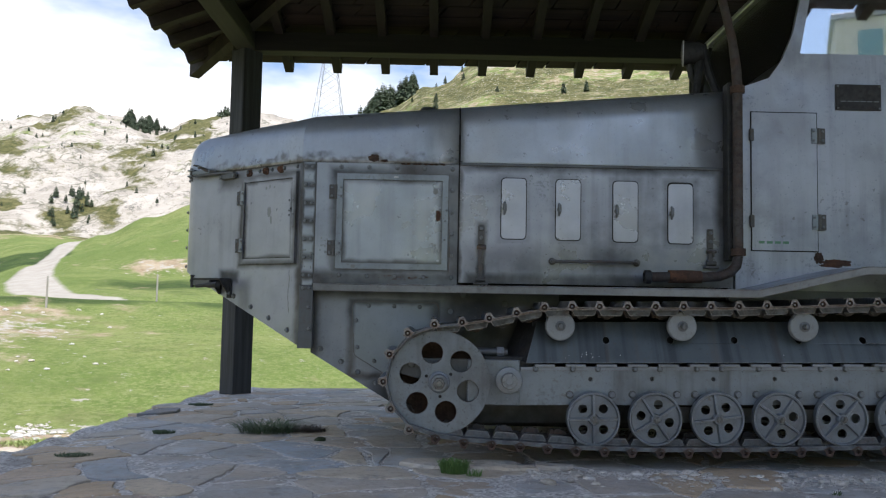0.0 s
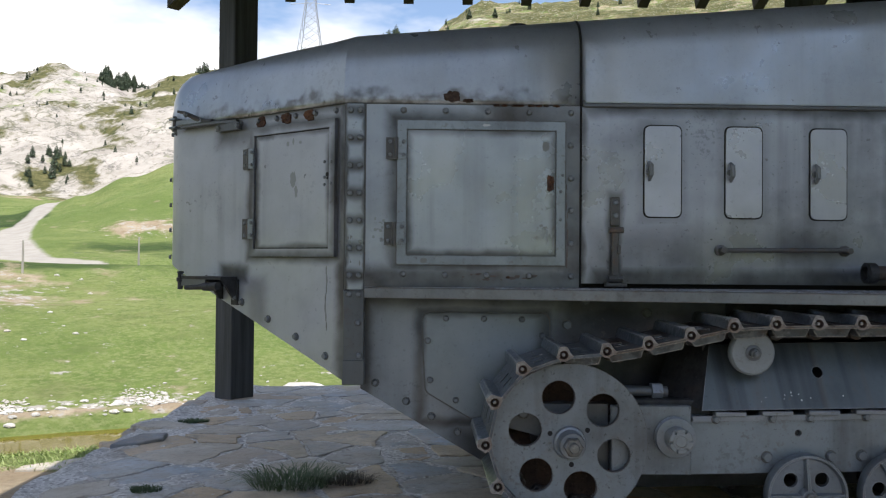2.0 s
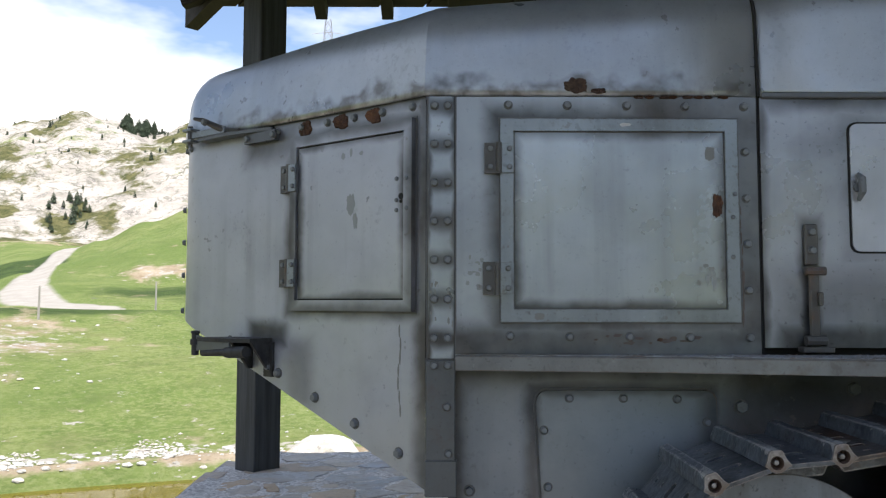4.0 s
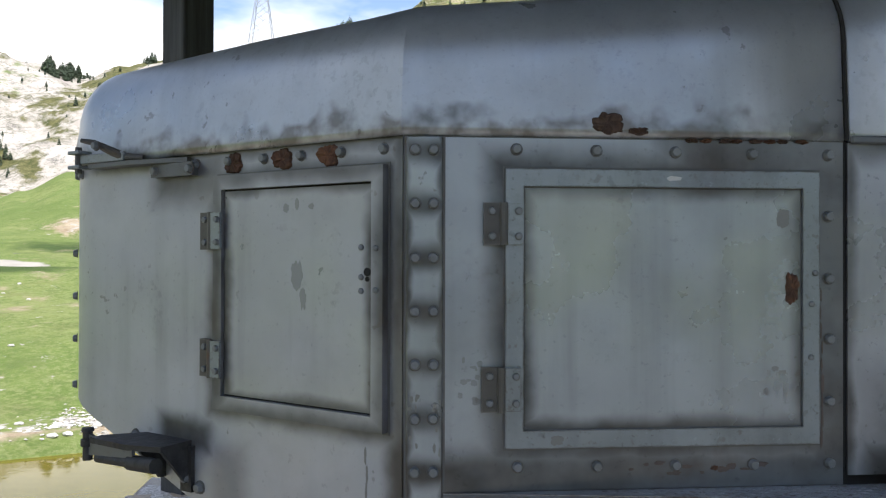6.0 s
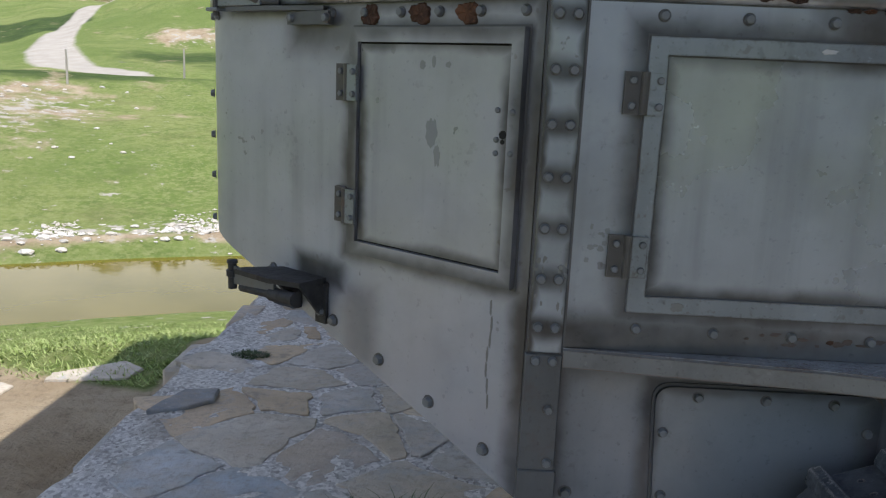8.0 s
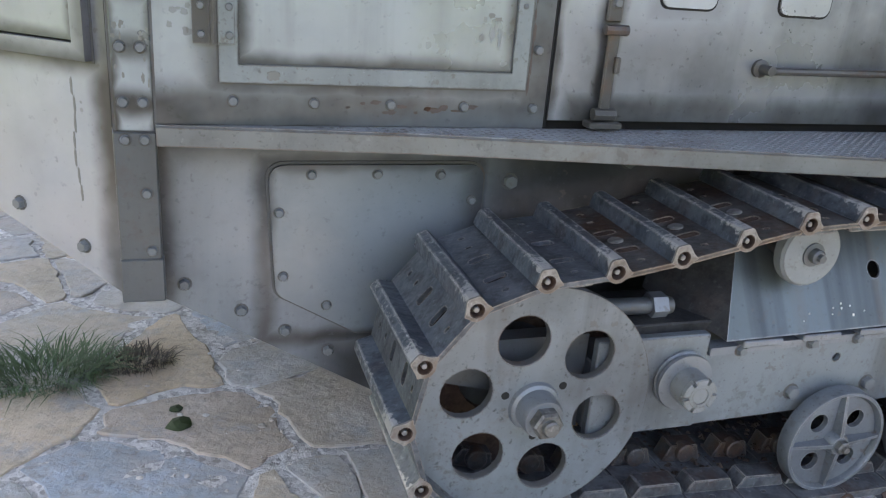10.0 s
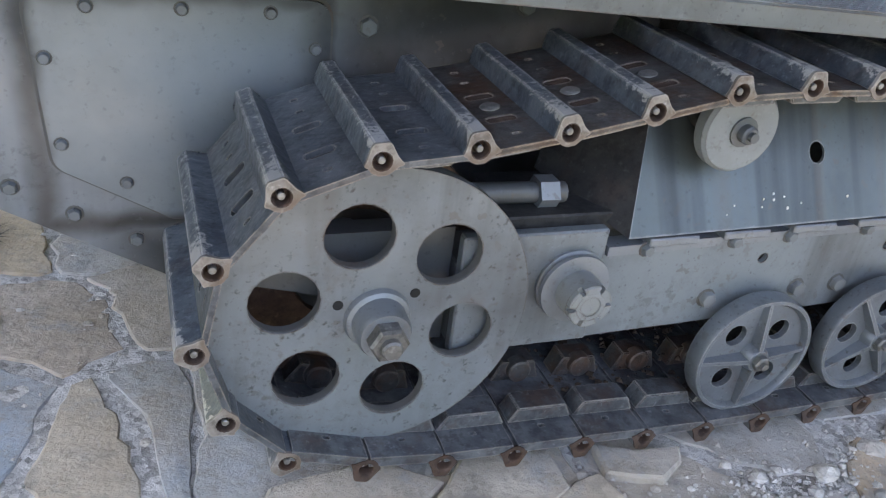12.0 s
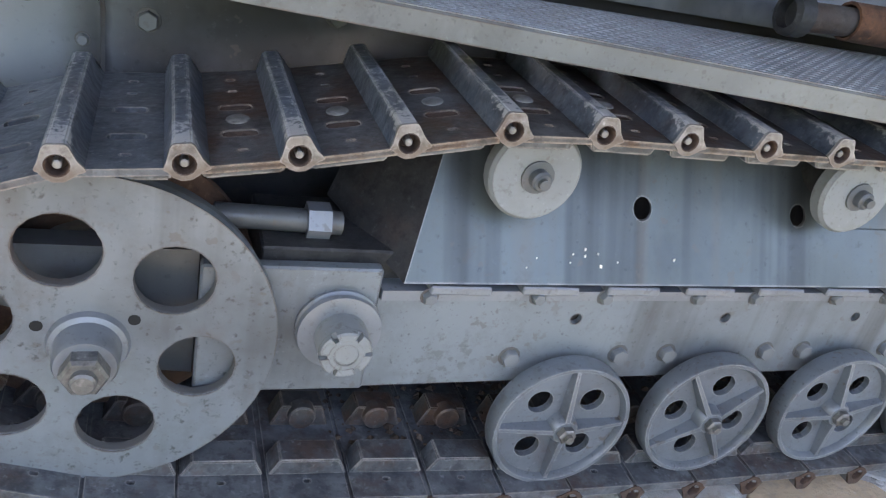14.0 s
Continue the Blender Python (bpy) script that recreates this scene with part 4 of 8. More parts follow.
platform = thing("pavement", (0, 4, -0.7), "worn flagstone platform laid in crumbling mortar", "pavement", kind="structure")
bm = bmesh.new()
nx, ny = 190, 170
grid = []
for j in range(ny + 1):
    y = 2.55 + (BACK_Y - 2.55) * j / ny
    row = []
    for i in range(nx + 1):
        x = edge_x(y) + 0.05 + (10.5 - edge_x(y)) * (i / nx) ** 1.3
        row.append(bm.verts.new((x, y, paving_z(x, y) - 0.003 + 0.05 * smooth(0.42, 0.05, x - edge_x(y)) * noise.noise(Vector((x * 3.3, y * 3.3, 6))) + 0.008 * noise.noise(Vector((x * 5, y * 5, 2))) - 0.001 + 0.006 * noise.noise(Vector((x * 19, y * 19, 4))) + 0.004 * noise.noise(Vector((x * 43, y * 43, 7))))))
    grid.append(row)
for j in range(ny):
    for i in range(nx):
        bm.faces.new((grid[j][i], grid[j][i + 1], grid[j + 1][i + 1], grid[j + 1][i]))
low = [[bm.verts.new((v.co.x, v.co.y, -1.5)) for v in row] for row in (grid[0], grid[-1])]
for i in range(nx):
    bm.faces.new((grid[0][i], grid[0][i + 1], low[0][i + 1], low[0][i]))
    bm.faces.new((grid[-1][i], grid[-1][i + 1], low[1][i + 1], low[1][i]))
for col_i in (0, nx):
    side = [bm.verts.new((grid[j][col_i].co.x, grid[j][col_i].co.y, -1.5)) for j in range(ny + 1)]
    for j in range(ny):
        bm.faces.new((grid[j][col_i], grid[j + 1][col_i], side[j + 1], side[j]))
part("bed", bm, M_MORTAR, platform, "grey mortar and grit between the flags")


def clip(poly, p, nrm):
    out = []
    for i in range(len(poly)):
        a, c = poly[i], poly[(i + 1) % len(poly)]
        da = (a[0] - p[0]) * nrm[0] + (a[1] - p[1]) * nrm[1]
        dc = (c[0] - p[0]) * nrm[0] + (c[1] - p[1]) * nrm[1]
        if da <= 0:
            out.append(a)
        if da * dc < 0:
            f = da / (da - dc)
            out.append((a[0] + (c[0] - a[0]) * f, a[1] + (c[1] - a[1]) * f))
    return out


def flag_cells():
    rng = random.Random(21)
    seeds = []
    y = 3.15
    while y < BACK_Y + 0.2:
        x = EDGE_X - 0.1 + rng.random() * 0.4
        while x < 4.6:
            seeds.append((x + rng.uniform(-0.12, 0.12), y + rng.uniform(-0.21, 0.21)))
            x += rng.choice((0.20, 0.28, 0.36, 0.46, 0.60, 0.80)) * rng.uniform(0.85, 1.15)
        y += 0.35
    cells = []
    for s in seeds:
        poly = [(s[0] - 0.5, s[1] - 0.45), (s[0] + 0.5, s[1] - 0.45), (s[0] + 0.5, s[1] + 0.45), (s[0] - 0.5, s[1] + 0.45)]
        gap = rng.uniform(0.006, 0.036)
        for o in seeds:
            d = (o[0] - s[0], o[1] - s[1])
            q = math.hypot(*d)
            if 0 < q < 1.3:
                u = (d[0] / q, d[1] / q)
                poly = clip(poly, (s[0] + d[0] / 2 - u[0] * gap, s[1] + d[1] / 2 - u[1] * gap), u)
                if len(poly) < 3:
                    break
        if len(poly) >= 3:
            cells.append((s, poly))
    return cells


def flagstone(s, poly, rng, lift):
    """One irregular slab: broken edge, rounded rim, slightly tilted face."""
    pts = []
    for i in range(len(poly)):
        a, c = Vector(poly[i]), Vector(poly[(i + 1) % len(poly)])
        k = max(1, int((c - a).length / 0.04))
        for j in range(k):
            p = a.lerp(c, j / k)
            p = p + Vector((noise.noise(Vector((p.x * 2.3, p.y * 2.3, 11))), noise.noise(Vector((p.x * 2.3, p.y * 2.3, 17))))) * 0.10
            w = noise.noise(Vector((p.x * 9, p.y * 9, 5))) * 0.032 + noise.noise(Vector((p.x * 34, p.y * 34, 9))) * 0.022
            inw = (Vector(s) - p)
            if inw.length > 1e-4:
                p = p + inw.normalized() * (w + (0.004 if j == 0 else 0.0))
            pts.append(p)
    bm = bmesh.new()
    tx, ty = rng.uniform(-0.012, 0.012), rng.uniform(-0.012, 0.012)
    c = Vector(s)

    def top(p, inset, drop):
        d = c - p
        q = p + d.normalized() * min(inset, d.length * 0.5) if d.length > 1e-4 else p
        z = paving_z(q.x, q.y) + lift + tx * (q.x - c.x) + ty * (q.y - c.y) - drop + 0.004 * noise.noise(Vector((q.x * 6, q.y * 6, 8)))
        return bm.verts.new((q.x, q.y, z))

    rings = [[top(p, 0.0, 0.06) for p in pts], [top(p, 0.0, 0.004) for p in pts], [top(p, 0.006, 0.0) for p in pts], [top(p, 0.10, -0.002) for p in pts]]
    n_ = len(pts)
    for a, e in zip(rings, rings[1:]):
        for k in range(n_):
            bm.faces.new((a[k], a[(k + 1) % n_], e[(k + 1) % n_], e[k]))
    bm.faces.new(rings[-1])
    return bm


# ---- timber shelter over the machine ----
ROOF_L, ROOF_R, ROOF_F, ROOF_B, EAVE_Z = -3.15, 9.3, 2.45, 10.0, 3.90
POST_X, POST_Y = -2.31, 9.35
shelter = thing("shelter", (POST_X, POST_Y, -0.2), "open dark timber shelter with a hipped boarded roof", "shelter")


def post(x, y, z0):
    bm = bmesh.new()
    s = 0.126
    vs0, vs1 = [], []
    for k in range(4):
        for d in (-2, 2):
            a = radians(4 + 90 * k + d * 1.0)
            vs0.append((x + s * 1.414 * math.cos(a), y + s * 1.414 * math.sin(a)))
    lo = [bm.verts.new((px, py, z0)) for px, py in vs0]
    hi = [bm.verts.new((px, py, 3.85)) for px, py in vs0]
    for k in range(8):
        bm.faces.new((lo[k], lo[(k + 1) % 8], hi[(k + 1) % 8], hi[k]))
    bm.faces.new(hi)
    bm.faces.new(lo[::-1])
    return part("post", bm, M_POST, shelter, "dark square timber post", 20)


post(POST_X, POST_Y, -0.4)
for px, py in ((3.12, POST_Y), (8.4, POST_Y), (POST_X, 2.9), (8.4, 2.9)):
    post(px, py, -0.4)
BZ0, BZ1 = 3.83, 4.06
for y0 in (POST_Y - 0.10, 2.8):
    bm = bmesh.new()
    box(bm, POST_X - 0.15, y0, BZ0, 8.4, y0 + 0.2, BZ1, 0.008)
    part("beam", bm, M_BEAM_X, shelter)
for x0 in (POST_X - 0.11, 8.1):
    bm = bmesh.new()
    box(bm, x0, 3.002, BZ0 + 0.003, x0 + 0.22, POST_Y - 0.102, BZ1 - 0.003, 0.008)
    part("beam", bm, M_BEAM_Y, shelter)
# slope of the roof: eaves at EAVE_Z, rising inward to a ridge
RUN = (ROOF_B - ROOF_F) / 2
SLOPE = 0.36


def rafter(x, y, dx, dy, length, w=0.105, h=0.135):
    """From its tail at the eave, up the slope, under the boards."""
    bm = bmesh.new()
    up = Vector((dx, dy, SLOPE)).normalized()
    side = Vector((-dy, dx, 0))
    nrm = up.cross(side).normalized()
    if nrm.z < 0:
        nrm = -nrm
    a = Vector((x, y, EAVE_Z + 0.0))
    ends = []
    for q in (a, a + up * length):
        ends.append([bm.verts.new(q + side * sx * w / 2 + nrm * nz) for sx, nz in ((-1, -h), (1, -h), (1, -0.005), (-1, -0.005))])
    for k in range(4):
        bm.faces.new((ends[0][k], ends[0][(k + 1) % 4], ends[1][(k + 1) % 4], ends[1][k]))
    bm.faces.new(ends[0][::-1])
    bm.faces.new(ends[1])
    bmesh.ops.bevel(bm, geom=bm.edges[:], offset=0.004, segments=1, affect="EDGES")
    part("rafter", bm, M_RAFTER, shelter)


x = -2.53
while x < 8.9:
    ln = min(x - ROOF_L, ROOF_R - x, RUN) / math.cos(math.atan(SLOPE)) * 1.0
    rafter(x, ROOF_B, 0, -1, max(0.5, ln))
    rafter(x, ROOF_F, 0, 1, max(0.5, ln))
    x += 0.608
y = 2.85
while y < ROOF_B - 0.3:
    ln = min(y - ROOF_F, ROOF_B - y, RUN)
    rafter(ROOF_L, y, 1, 0, max(0.5, ln))
    y += 0.62
# hip rafters run up from the corners
for cx, cy, sx, sy in ((ROOF_L, ROOF_B, 1, -1), (ROOF_L, ROOF_F, 1, 1)):
    bm = bmesh.new()
    d = Vector((sx, sy, SLOPE)).normalized()
    side = Vector((-sy, sx, 0)).normalized()
    a = Vector((cx + 0.02 * sx, cy + 0.02 * sy, EAVE_Z - 0.01))
    up = Vector((0, 0, 1))
    ends = []
    for q in (a, a + d * RUN * 1.45):
        ends.append([bm.verts.new(q + side * s_ * 0.065 + up * z_) for s_, z_ in ((-1, -0.20), (1, -0.20), (1, -0.01), (-1, -0.01))])
    for k in range(4):
        bm.faces.new((ends[0][k], ends[0][(k + 1) % 4], ends[1][(k + 1) % 4], ends[1][k]))
    bm.faces.new(ends[0][::-1])
    bm.faces.new(ends[1])
    part("hip_rafter", bm, M_RAFTER, shelter)
# boards: courses that climb each slope, lapped like shingles at the eaves
bm = bmesh.new()
rb = random.Random(5)
STEP = 0.17
k = 0
while k * STEP < RUN:
    d0, d1 = k * STEP, min(RUN, (k + 1) * STEP + 0.03)
    z0 = EAVE_Z + SLOPE * d0 + 0.014
    z1 = EAVE_Z + SLOPE * d1 + 0.004
    jog = rb.uniform(-0.012, 0.012)
    corners0 = [(ROOF_L + d0, ROOF_F + d0), (ROOF_R - d0, ROOF_F + d0), (ROOF_R - d0, ROOF_B - d0), (ROOF_L + d0, ROOF_B - d0)]
    corners1 = [(ROOF_L + d1, ROOF_F + d1), (ROOF_R - d1, ROOF_F + d1), (ROOF_R - d1, ROOF_B - d1), (ROOF_L + d1, ROOF_B - d1)]
    for s in range(4):
        q0, q1 = corners0[s], corners0[(s + 1) % 4]
        r0, r1 = corners1[s], corners1[(s + 1) % 4]
        seg_n = max(2, int(math.dist(q0, q1) / 0.55)) if k < 14 else 2
        cuts = [0.0] + sorted(min(0.98, max(0.02, (i + rb.uniform(-0.25, 0.25)) / seg_n)) for i in range(1, seg_n)) + [1.0]
        for f0, f1 in zip(cuts, cuts[1:]):
            dz = rb.uniform(-0.004, 0.006)
            dd = rb.uniform(0.0, 0.035) if k == 0 else 0.0
            P = [Vector(q0).lerp(Vector(q1), f0), Vector(q0).lerp(Vector(q1), f1 - 0.002), Vector(r0).lerp(Vector(r1), f1 - 0.002), Vector(r0).lerp(Vector(r1), f0)]
            out = (P[0] - P[3])
            if out.length > 1e-6:
                P[0] = P[0] + out.normalized() * dd
                P[1] = P[1] + out.normalized() * dd
            single = (s == 3 and k < 12) or (s == 2 and k < 9 and P[0].x < 4.5)
            bd = bmesh.new() if single else bm
            lo = [bd.verts.new((P[i].x, P[i].y, (z0, z0, z1, z1)[i] + dz)) for i in range(4)]
            hi = [bd.verts.new((v.co.x, v.co.y, v.co.z + 0.028)) for v in lo]
            bd.faces.new(lo[::-1])
            bd.faces.new(hi)
            for i in range(4):
                bd.faces.new((lo[i], lo[(i + 1) % 4], hi[(i + 1) % 4], hi[i]))
            if single:
                part("roof_board", bd, M_BOARD, shelter, smooth=0)
    k += 1
tagged(part("roof_boarding", bm, M_BOARD, shelter, "lapped brown roof boards seen from below", 0), kind="stuff")


# unseen sheet added over the boards to block light leaking between them
bm = bmesh.new()
mid_x = (ROOF_L + RUN, ROOF_R - RUN)
mid_y = (ROOF_F + ROOF_B) / 2
cz = EAVE_Z + 0.06
low_c = [bm.verts.new(p) for p in ((ROOF_L - 0.02, ROOF_F - 0.02, cz), (ROOF_R + 0.02, ROOF_F - 0.02, cz), (ROOF_R + 0.02, ROOF_B + 0.02, cz), (ROOF_L - 0.02, ROOF_B + 0.02, cz))]
top_c = [bm.verts.new((mx, mid_y, cz + SLOPE * RUN)) for mx in mid_x]
for q in ((low_c[0], low_c[1], top_c[1], top_c[0]), (low_c[1], low_c[2], top_c[1]), (low_c[2], low_c[3], top_c[0], top_c[1]), (low_c[3], low_c[0], top_c[0])):
    bm.faces.new(q)
ext = bmesh.ops.extrude_face_region(bm, geom=bm.faces[:])
bmesh.ops.translate(bm, verts=[g for g in ext["geom"] if isinstance(g, bmesh.types.BMVert)], vec=(0, 0, 0.03))
part("roof_light_block", bm, M_DARKIRON_SHADE, shelter, "opaque sheet added over the boards to block light", 20)


# ---- distant things ----
def conifer(rng, h):
    """Tapered trunk with tiers of drooping needle sprays, uneven and gappy."""
    e = thing("conifer", (0, 0, 0), "dark green mountain pine on the slope", "tree", "pines on the slopes")
    bm = bmesh.new()
    tube(bm, [(0, 0, -0.6), (0.02 * h, 0.01 * h, h * 0.5), (0, 0, h * 0.97)], [h * 0.028, h * 0.018, h * 0.004], 7)
    part("trunk", bm, M_BARK, e)
    bm = bmesh.new()
    tiers = 13
    for i in range(tiers):
        f = i / (tiers - 1)
        z = h * (0.10 + 0.88 * f)
        reach = h * (0.30 * (1 - f) ** 0.65 + 0.03) * rng.uniform(0.75, 1.15)
        for j in range(9):
            if rng.random() < 0.12:
                continue
            a = 2 * math.pi * (j + rng.random()) / 9
            rr = reach * rng.uniform(0.65, 1.15)
            d = Vector((math.cos(a), math.sin(a), 0))
            s = Vector((-d.y, d.x, 0))
            base = Vector((0, 0, z + h * 0.03 * rng.random()))
            mid = base + d * rr * 0.6 + Vector((0, 0, -rr * 0.08))
            tip = base + d * rr + Vector((0, 0, -rr * rng.uniform(0.25, 0.5)))
            w = rr * rng.uniform(0.22, 0.34)
            up = Vector((0, 0, w * 0.6))
            ps = [bm.verts.new(p) for p in (base, mid + s * w, mid - s * w, tip, mid + up, mid - up * 0.7)]
            for t_ in ((0, 1, 4), (0, 4, 2), (1, 3, 4), (4, 3, 2), (0, 5, 1), (0, 2, 5), (1, 5, 3), (5, 2, 3)):
                bm.faces.new([ps[q] for q in t_])
    part("crown", bm, M_NEEDLE, e, smooth=0)
    return e


rt = random.Random(11)
kinds = [conifer(rt, 1.0) for _ in range(3)]
first = [True, True, True]


def plant(az, r, h):
    x, y = r * math.sin(radians(az)), r * math.cos(radians(az))
    m = Matrix.Translation((x, y, ground_z(x, y))) @ Matrix.Rotation(rt.random() * 6.28, 4, "Z")
    k = rt.randrange(3)
    if first[k]:
        first[k] = False
        kinds[k].matrix_basis = m @ Matrix.Diagonal((h, h, h, 1))
    else:
        t_ = copy_thing(kinds[k], m)
        t_.scale = (h, h, h)


for k in range(44):
    plant(-6.2 + 4.2 * rt.random() ** 0.8, rt.uniform(250, 292), rt.uniform(4.5, 10))
for k in range(34):
    plant(rt.uniform(-3, 14), rt.uniform(150, 290), rt.uniform(1.2, 3.6))
for k in range(26):
    plant(rt.uniform(-23.0, -19.0), rt.uniform(425, 470), rt.uniform(3, 6))
for k in range(12):
    plant(rt.uniform(-34, -26), rt.uniform(440, 500), rt.uniform(4, 7))
for k in range(10):
    plant(rt.uniform(-25.3, -23.4), rt.uniform(258, 280), rt.uniform(2.4, 4.8))
for k in range(30):
    plant(rt.uniform(-33, -12), rt.uniform(290, 440), rt.uniform(1.5, 3.6))
for k in range(12):
    plant(rt.uniform(-17, -11), rt.uniform(440, 540), rt.uniform(4, 8))
for k in range(34):
    plant(-21.9 + 2.4 * rt.random(), rt.uniform(415, 450), rt.uniform(3.5, 7))
for k in range(14):
    plant(rt.uniform(-33.5, -30), rt.uniform(420, 470), rt.uniform(3, 6))
for k in range(60):
    plant(rt.uniform(-33, -12), rt.uniform(250, 440), rt.uniform(1.0, 2.6))
for k in range(14):
    plant(rt.uniform(-26.2, -23.6), rt.uniform(250, 275), rt.uniform(1.5, 3.8))


def pylon(az, r, h):
    x, y = r * math.sin(radians(az)), r * math.cos(radians(az))
    z = ground_z(x, y) - 1
    e = thing("power_pylon", (x, y, z), "tall grey steel lattice pylon on the ridge", "pylon")
    for sx in (-1, 1):
        for sy in (-1, 1):
            bm = bmesh.new()
            tube(bm, [(x + sx * 9.3, y + sy * 9.3, z), (x + sx * 2.5, y + sy * 2.5, z + h * 0.75), (x + sx * 1.2, y + sy * 1.2, z + h)], 0.16, 5)
            part("leg", bm, M_GALV, e)
    levels = [0, 0.15, 0.28, 0.39, 0.49, 0.58, 0.66, 0.73, 0.80, 0.87, 0.94, 1.0]

    def half(f):
        return 9.3 - 6.8 * f / 0.75 if f < 0.75 else 2.5 - 1.3 * (f - 0.75) / 0.25

    for f0, f1 in zip(levels, levels[1:]):
        a, c = half(f0), half(f1)
        for s in range(4):
            dirs = [(-1, -1), (1, -1), (1, 1), (-1, 1)]
            p, q = dirs[s], dirs[(s + 1) % 4]
            bm = bmesh.new()
            tube(bm, [(x + p[0] * a, y + p[1] * a, z + h * f0), (x + q[0] * c, y + q[1] * c, z + h * f1)], 0.09, 4)
            tube(bm, [(x + q[0] * a, y + q[1] * a, z + h * f0), (x + p[0] * c, y + p[1] * c, z + h * f1)], 0.09, 4)
            part("brace", bm, M_GALV, e)
    for f, w in ((0.78, 9.0), (0.9, 7.5)):
        bm = bmesh.new()
        tube(bm, [(x - w, y, z + h * f), (x, y, z + h * f + 0.8), (x + w, y, z + h * f)], 0.16, 5)
        part("cross_arm", bm, M_GALV, e)


pylon(-8.21, 370, 68)


def stake(az, r, h):
    x, y = r * math.sin(radians(az)), r * math.cos(radians(az))
    z = ground_z(x, y)
    bm = bmesh.new()
    tube(bm, [(x, y, z - 0.3), (x + 0.02, y, z + h * 0.6), (x + 0.01, y, z + h)], [0.065, 0.06, 0.05], 7)
    lone("marker_stake", bm, M_STAKE, (x, y, z), "thin pale wooden marker stake in the meadow", "stake", "stakes beside the lane")


stake(-26.0, 52.8, 1.85)
stake(-19.35, 56.5, 1.75)


def boulder(x, y, s, rng, up=None):
    z = ground_z(x, y)
    bm = bmesh.new()
    bmesh.ops.create_icosphere(bm, subdivisions=2, radius=s)
    off = Vector((rng.random() * 50, rng.random() * 50, 0))
    for v in bm.verts:
        k = 1 + 0.45 * noise.noise(v.co / s * 1.3 + off)
        v.co = Vector((v.co.x * k * 1.3, v.co.y * k, v.co.z * k * 0.6))
    bmesh.ops.translate(bm, verts=bm.verts[:], vec=(x, y, z + (s * 0.1 if up is None else up)))
    lone("boulder", bm, M_BOULDER, (x, y, z), "small pale limestone boulder by the pond shore", "boulder", "boulders by the shore", smooth=0)


rs_ = random.Random(3)
for k in range(190):
    a, r = radians(-32 + 23 * rs_.random() ** 1.6), 29.8 + rs_.gauss(0, 0.55)
    boulder(r * math.sin(a), r * math.cos(a), rs_.uniform(0.02, 0.06) + 0.14 * rs_.random() ** 6, rs_)
for k in range(26):
    a, r = radians(rs_.uniform(-31, -22)), rs_.uniform(36, 54)
    boulder(r * math.sin(a), r * math.cos(a), rs_.uniform(0.05, 0.14), rs_)
boulder(-3.62, 22.4, 0.62, rs_, 1.75)
bm = bmesh.new()
for k in range(5200):
    a, r = rs_.uniform(-33, -9), 29.7 + abs(rs_.gauss(0, 0.9))
    x, y = r * math.sin(radians(a)), r * math.cos(radians(a))
    if noise.noise(Vector((x * 0.55, y * 0.55, 2))) + 0.5 * noise.noise(Vector((x * 2.1, y * 2.1, 5))) < -0.02 + 0.16 * (r - 29.7):
        continue
    s = 0.012 + 0.07 * rs_.random() ** 4
    z = ground_z(x, y) + s * 0.3
    top_ = [bm.verts.new((x + dx * s * rs_.uniform(0.7, 1.4), y + dy * s * rs_.uniform(0.7, 1.4), z + dz * s * rs_.uniform(0.5, 1.0))) for dx, dy, dz in ((1, 0.3, 0), (-0.3, 1, 0), (-1, -0.2, 0), (0.2, -1, 0), (0.1, 0, 0.8), (0, 0, -0.9))]
    for i in range(4):
        bm.faces.new((top_[i], top_[(i + 1) % 4], top_[4]))
        bm.faces.new((top_[(i + 1) % 4], top_[i], top_[5]))
lone("shore_shingle", bm, M_BOULDER, (-10, 28, -3.6), "small white limestone rubble along the pond shore", "shingle", kind="stuff", smooth=0)

# a tall pale refuge on the open side, mirrored in the cab window
hut = thing("mountain_refuge", (28.5, -33, -0.8), "tall white rendered refuge with blue-tinted windows", "building")
bm = bmesh.new()
TURN = Matrix.Translation((21.1, -32, 0)) @ Matrix.Rotation(radians(24), 4, "Z") @ Matrix.Translation((-21.1, 32, 0))
box(bm, 21.1, -45, -2.5, 37, -32, 16.6, 0.05)
bmesh.ops.transform(bm, matrix=TURN, verts=bm.verts[:])
part("wall", bm, M_WHITE, hut)
for zz in (2.0, 6.0, 10.0, 14.3):
    for x0 in (22.2, 24.0, 26.8, 29.6, 32.4):
        bm = bmesh.new()
        box(bm, x0, -32.02, zz, x0 + 1.2, -31.93, zz + 1.6, 0.02)
        bmesh.ops.transform(bm, matrix=TURN, verts=bm.verts[:])
        part("window", bm, M_BLUEPANE, hut)
bm = bmesh.new()
box(bm, 20.9, -45.3, 16.603, 37.3, -31.8, 16.9, 0.02)
bmesh.ops.transform(bm, matrix=TURN, verts=bm.verts[:])
part("roof", bm, M_GALV, hut)

# ---- the tracked tractor ----
SIDE, MID = 5.115, 6.10
RIM = 1.79
tractor = thing("tracked_tractor", (1.2, MID, -0.03), "grey-painted vintage crawler tractor with rust and grime", "tractor")
body = tractor
NOSE_N = Vector((-0.6, -0.8, 0))

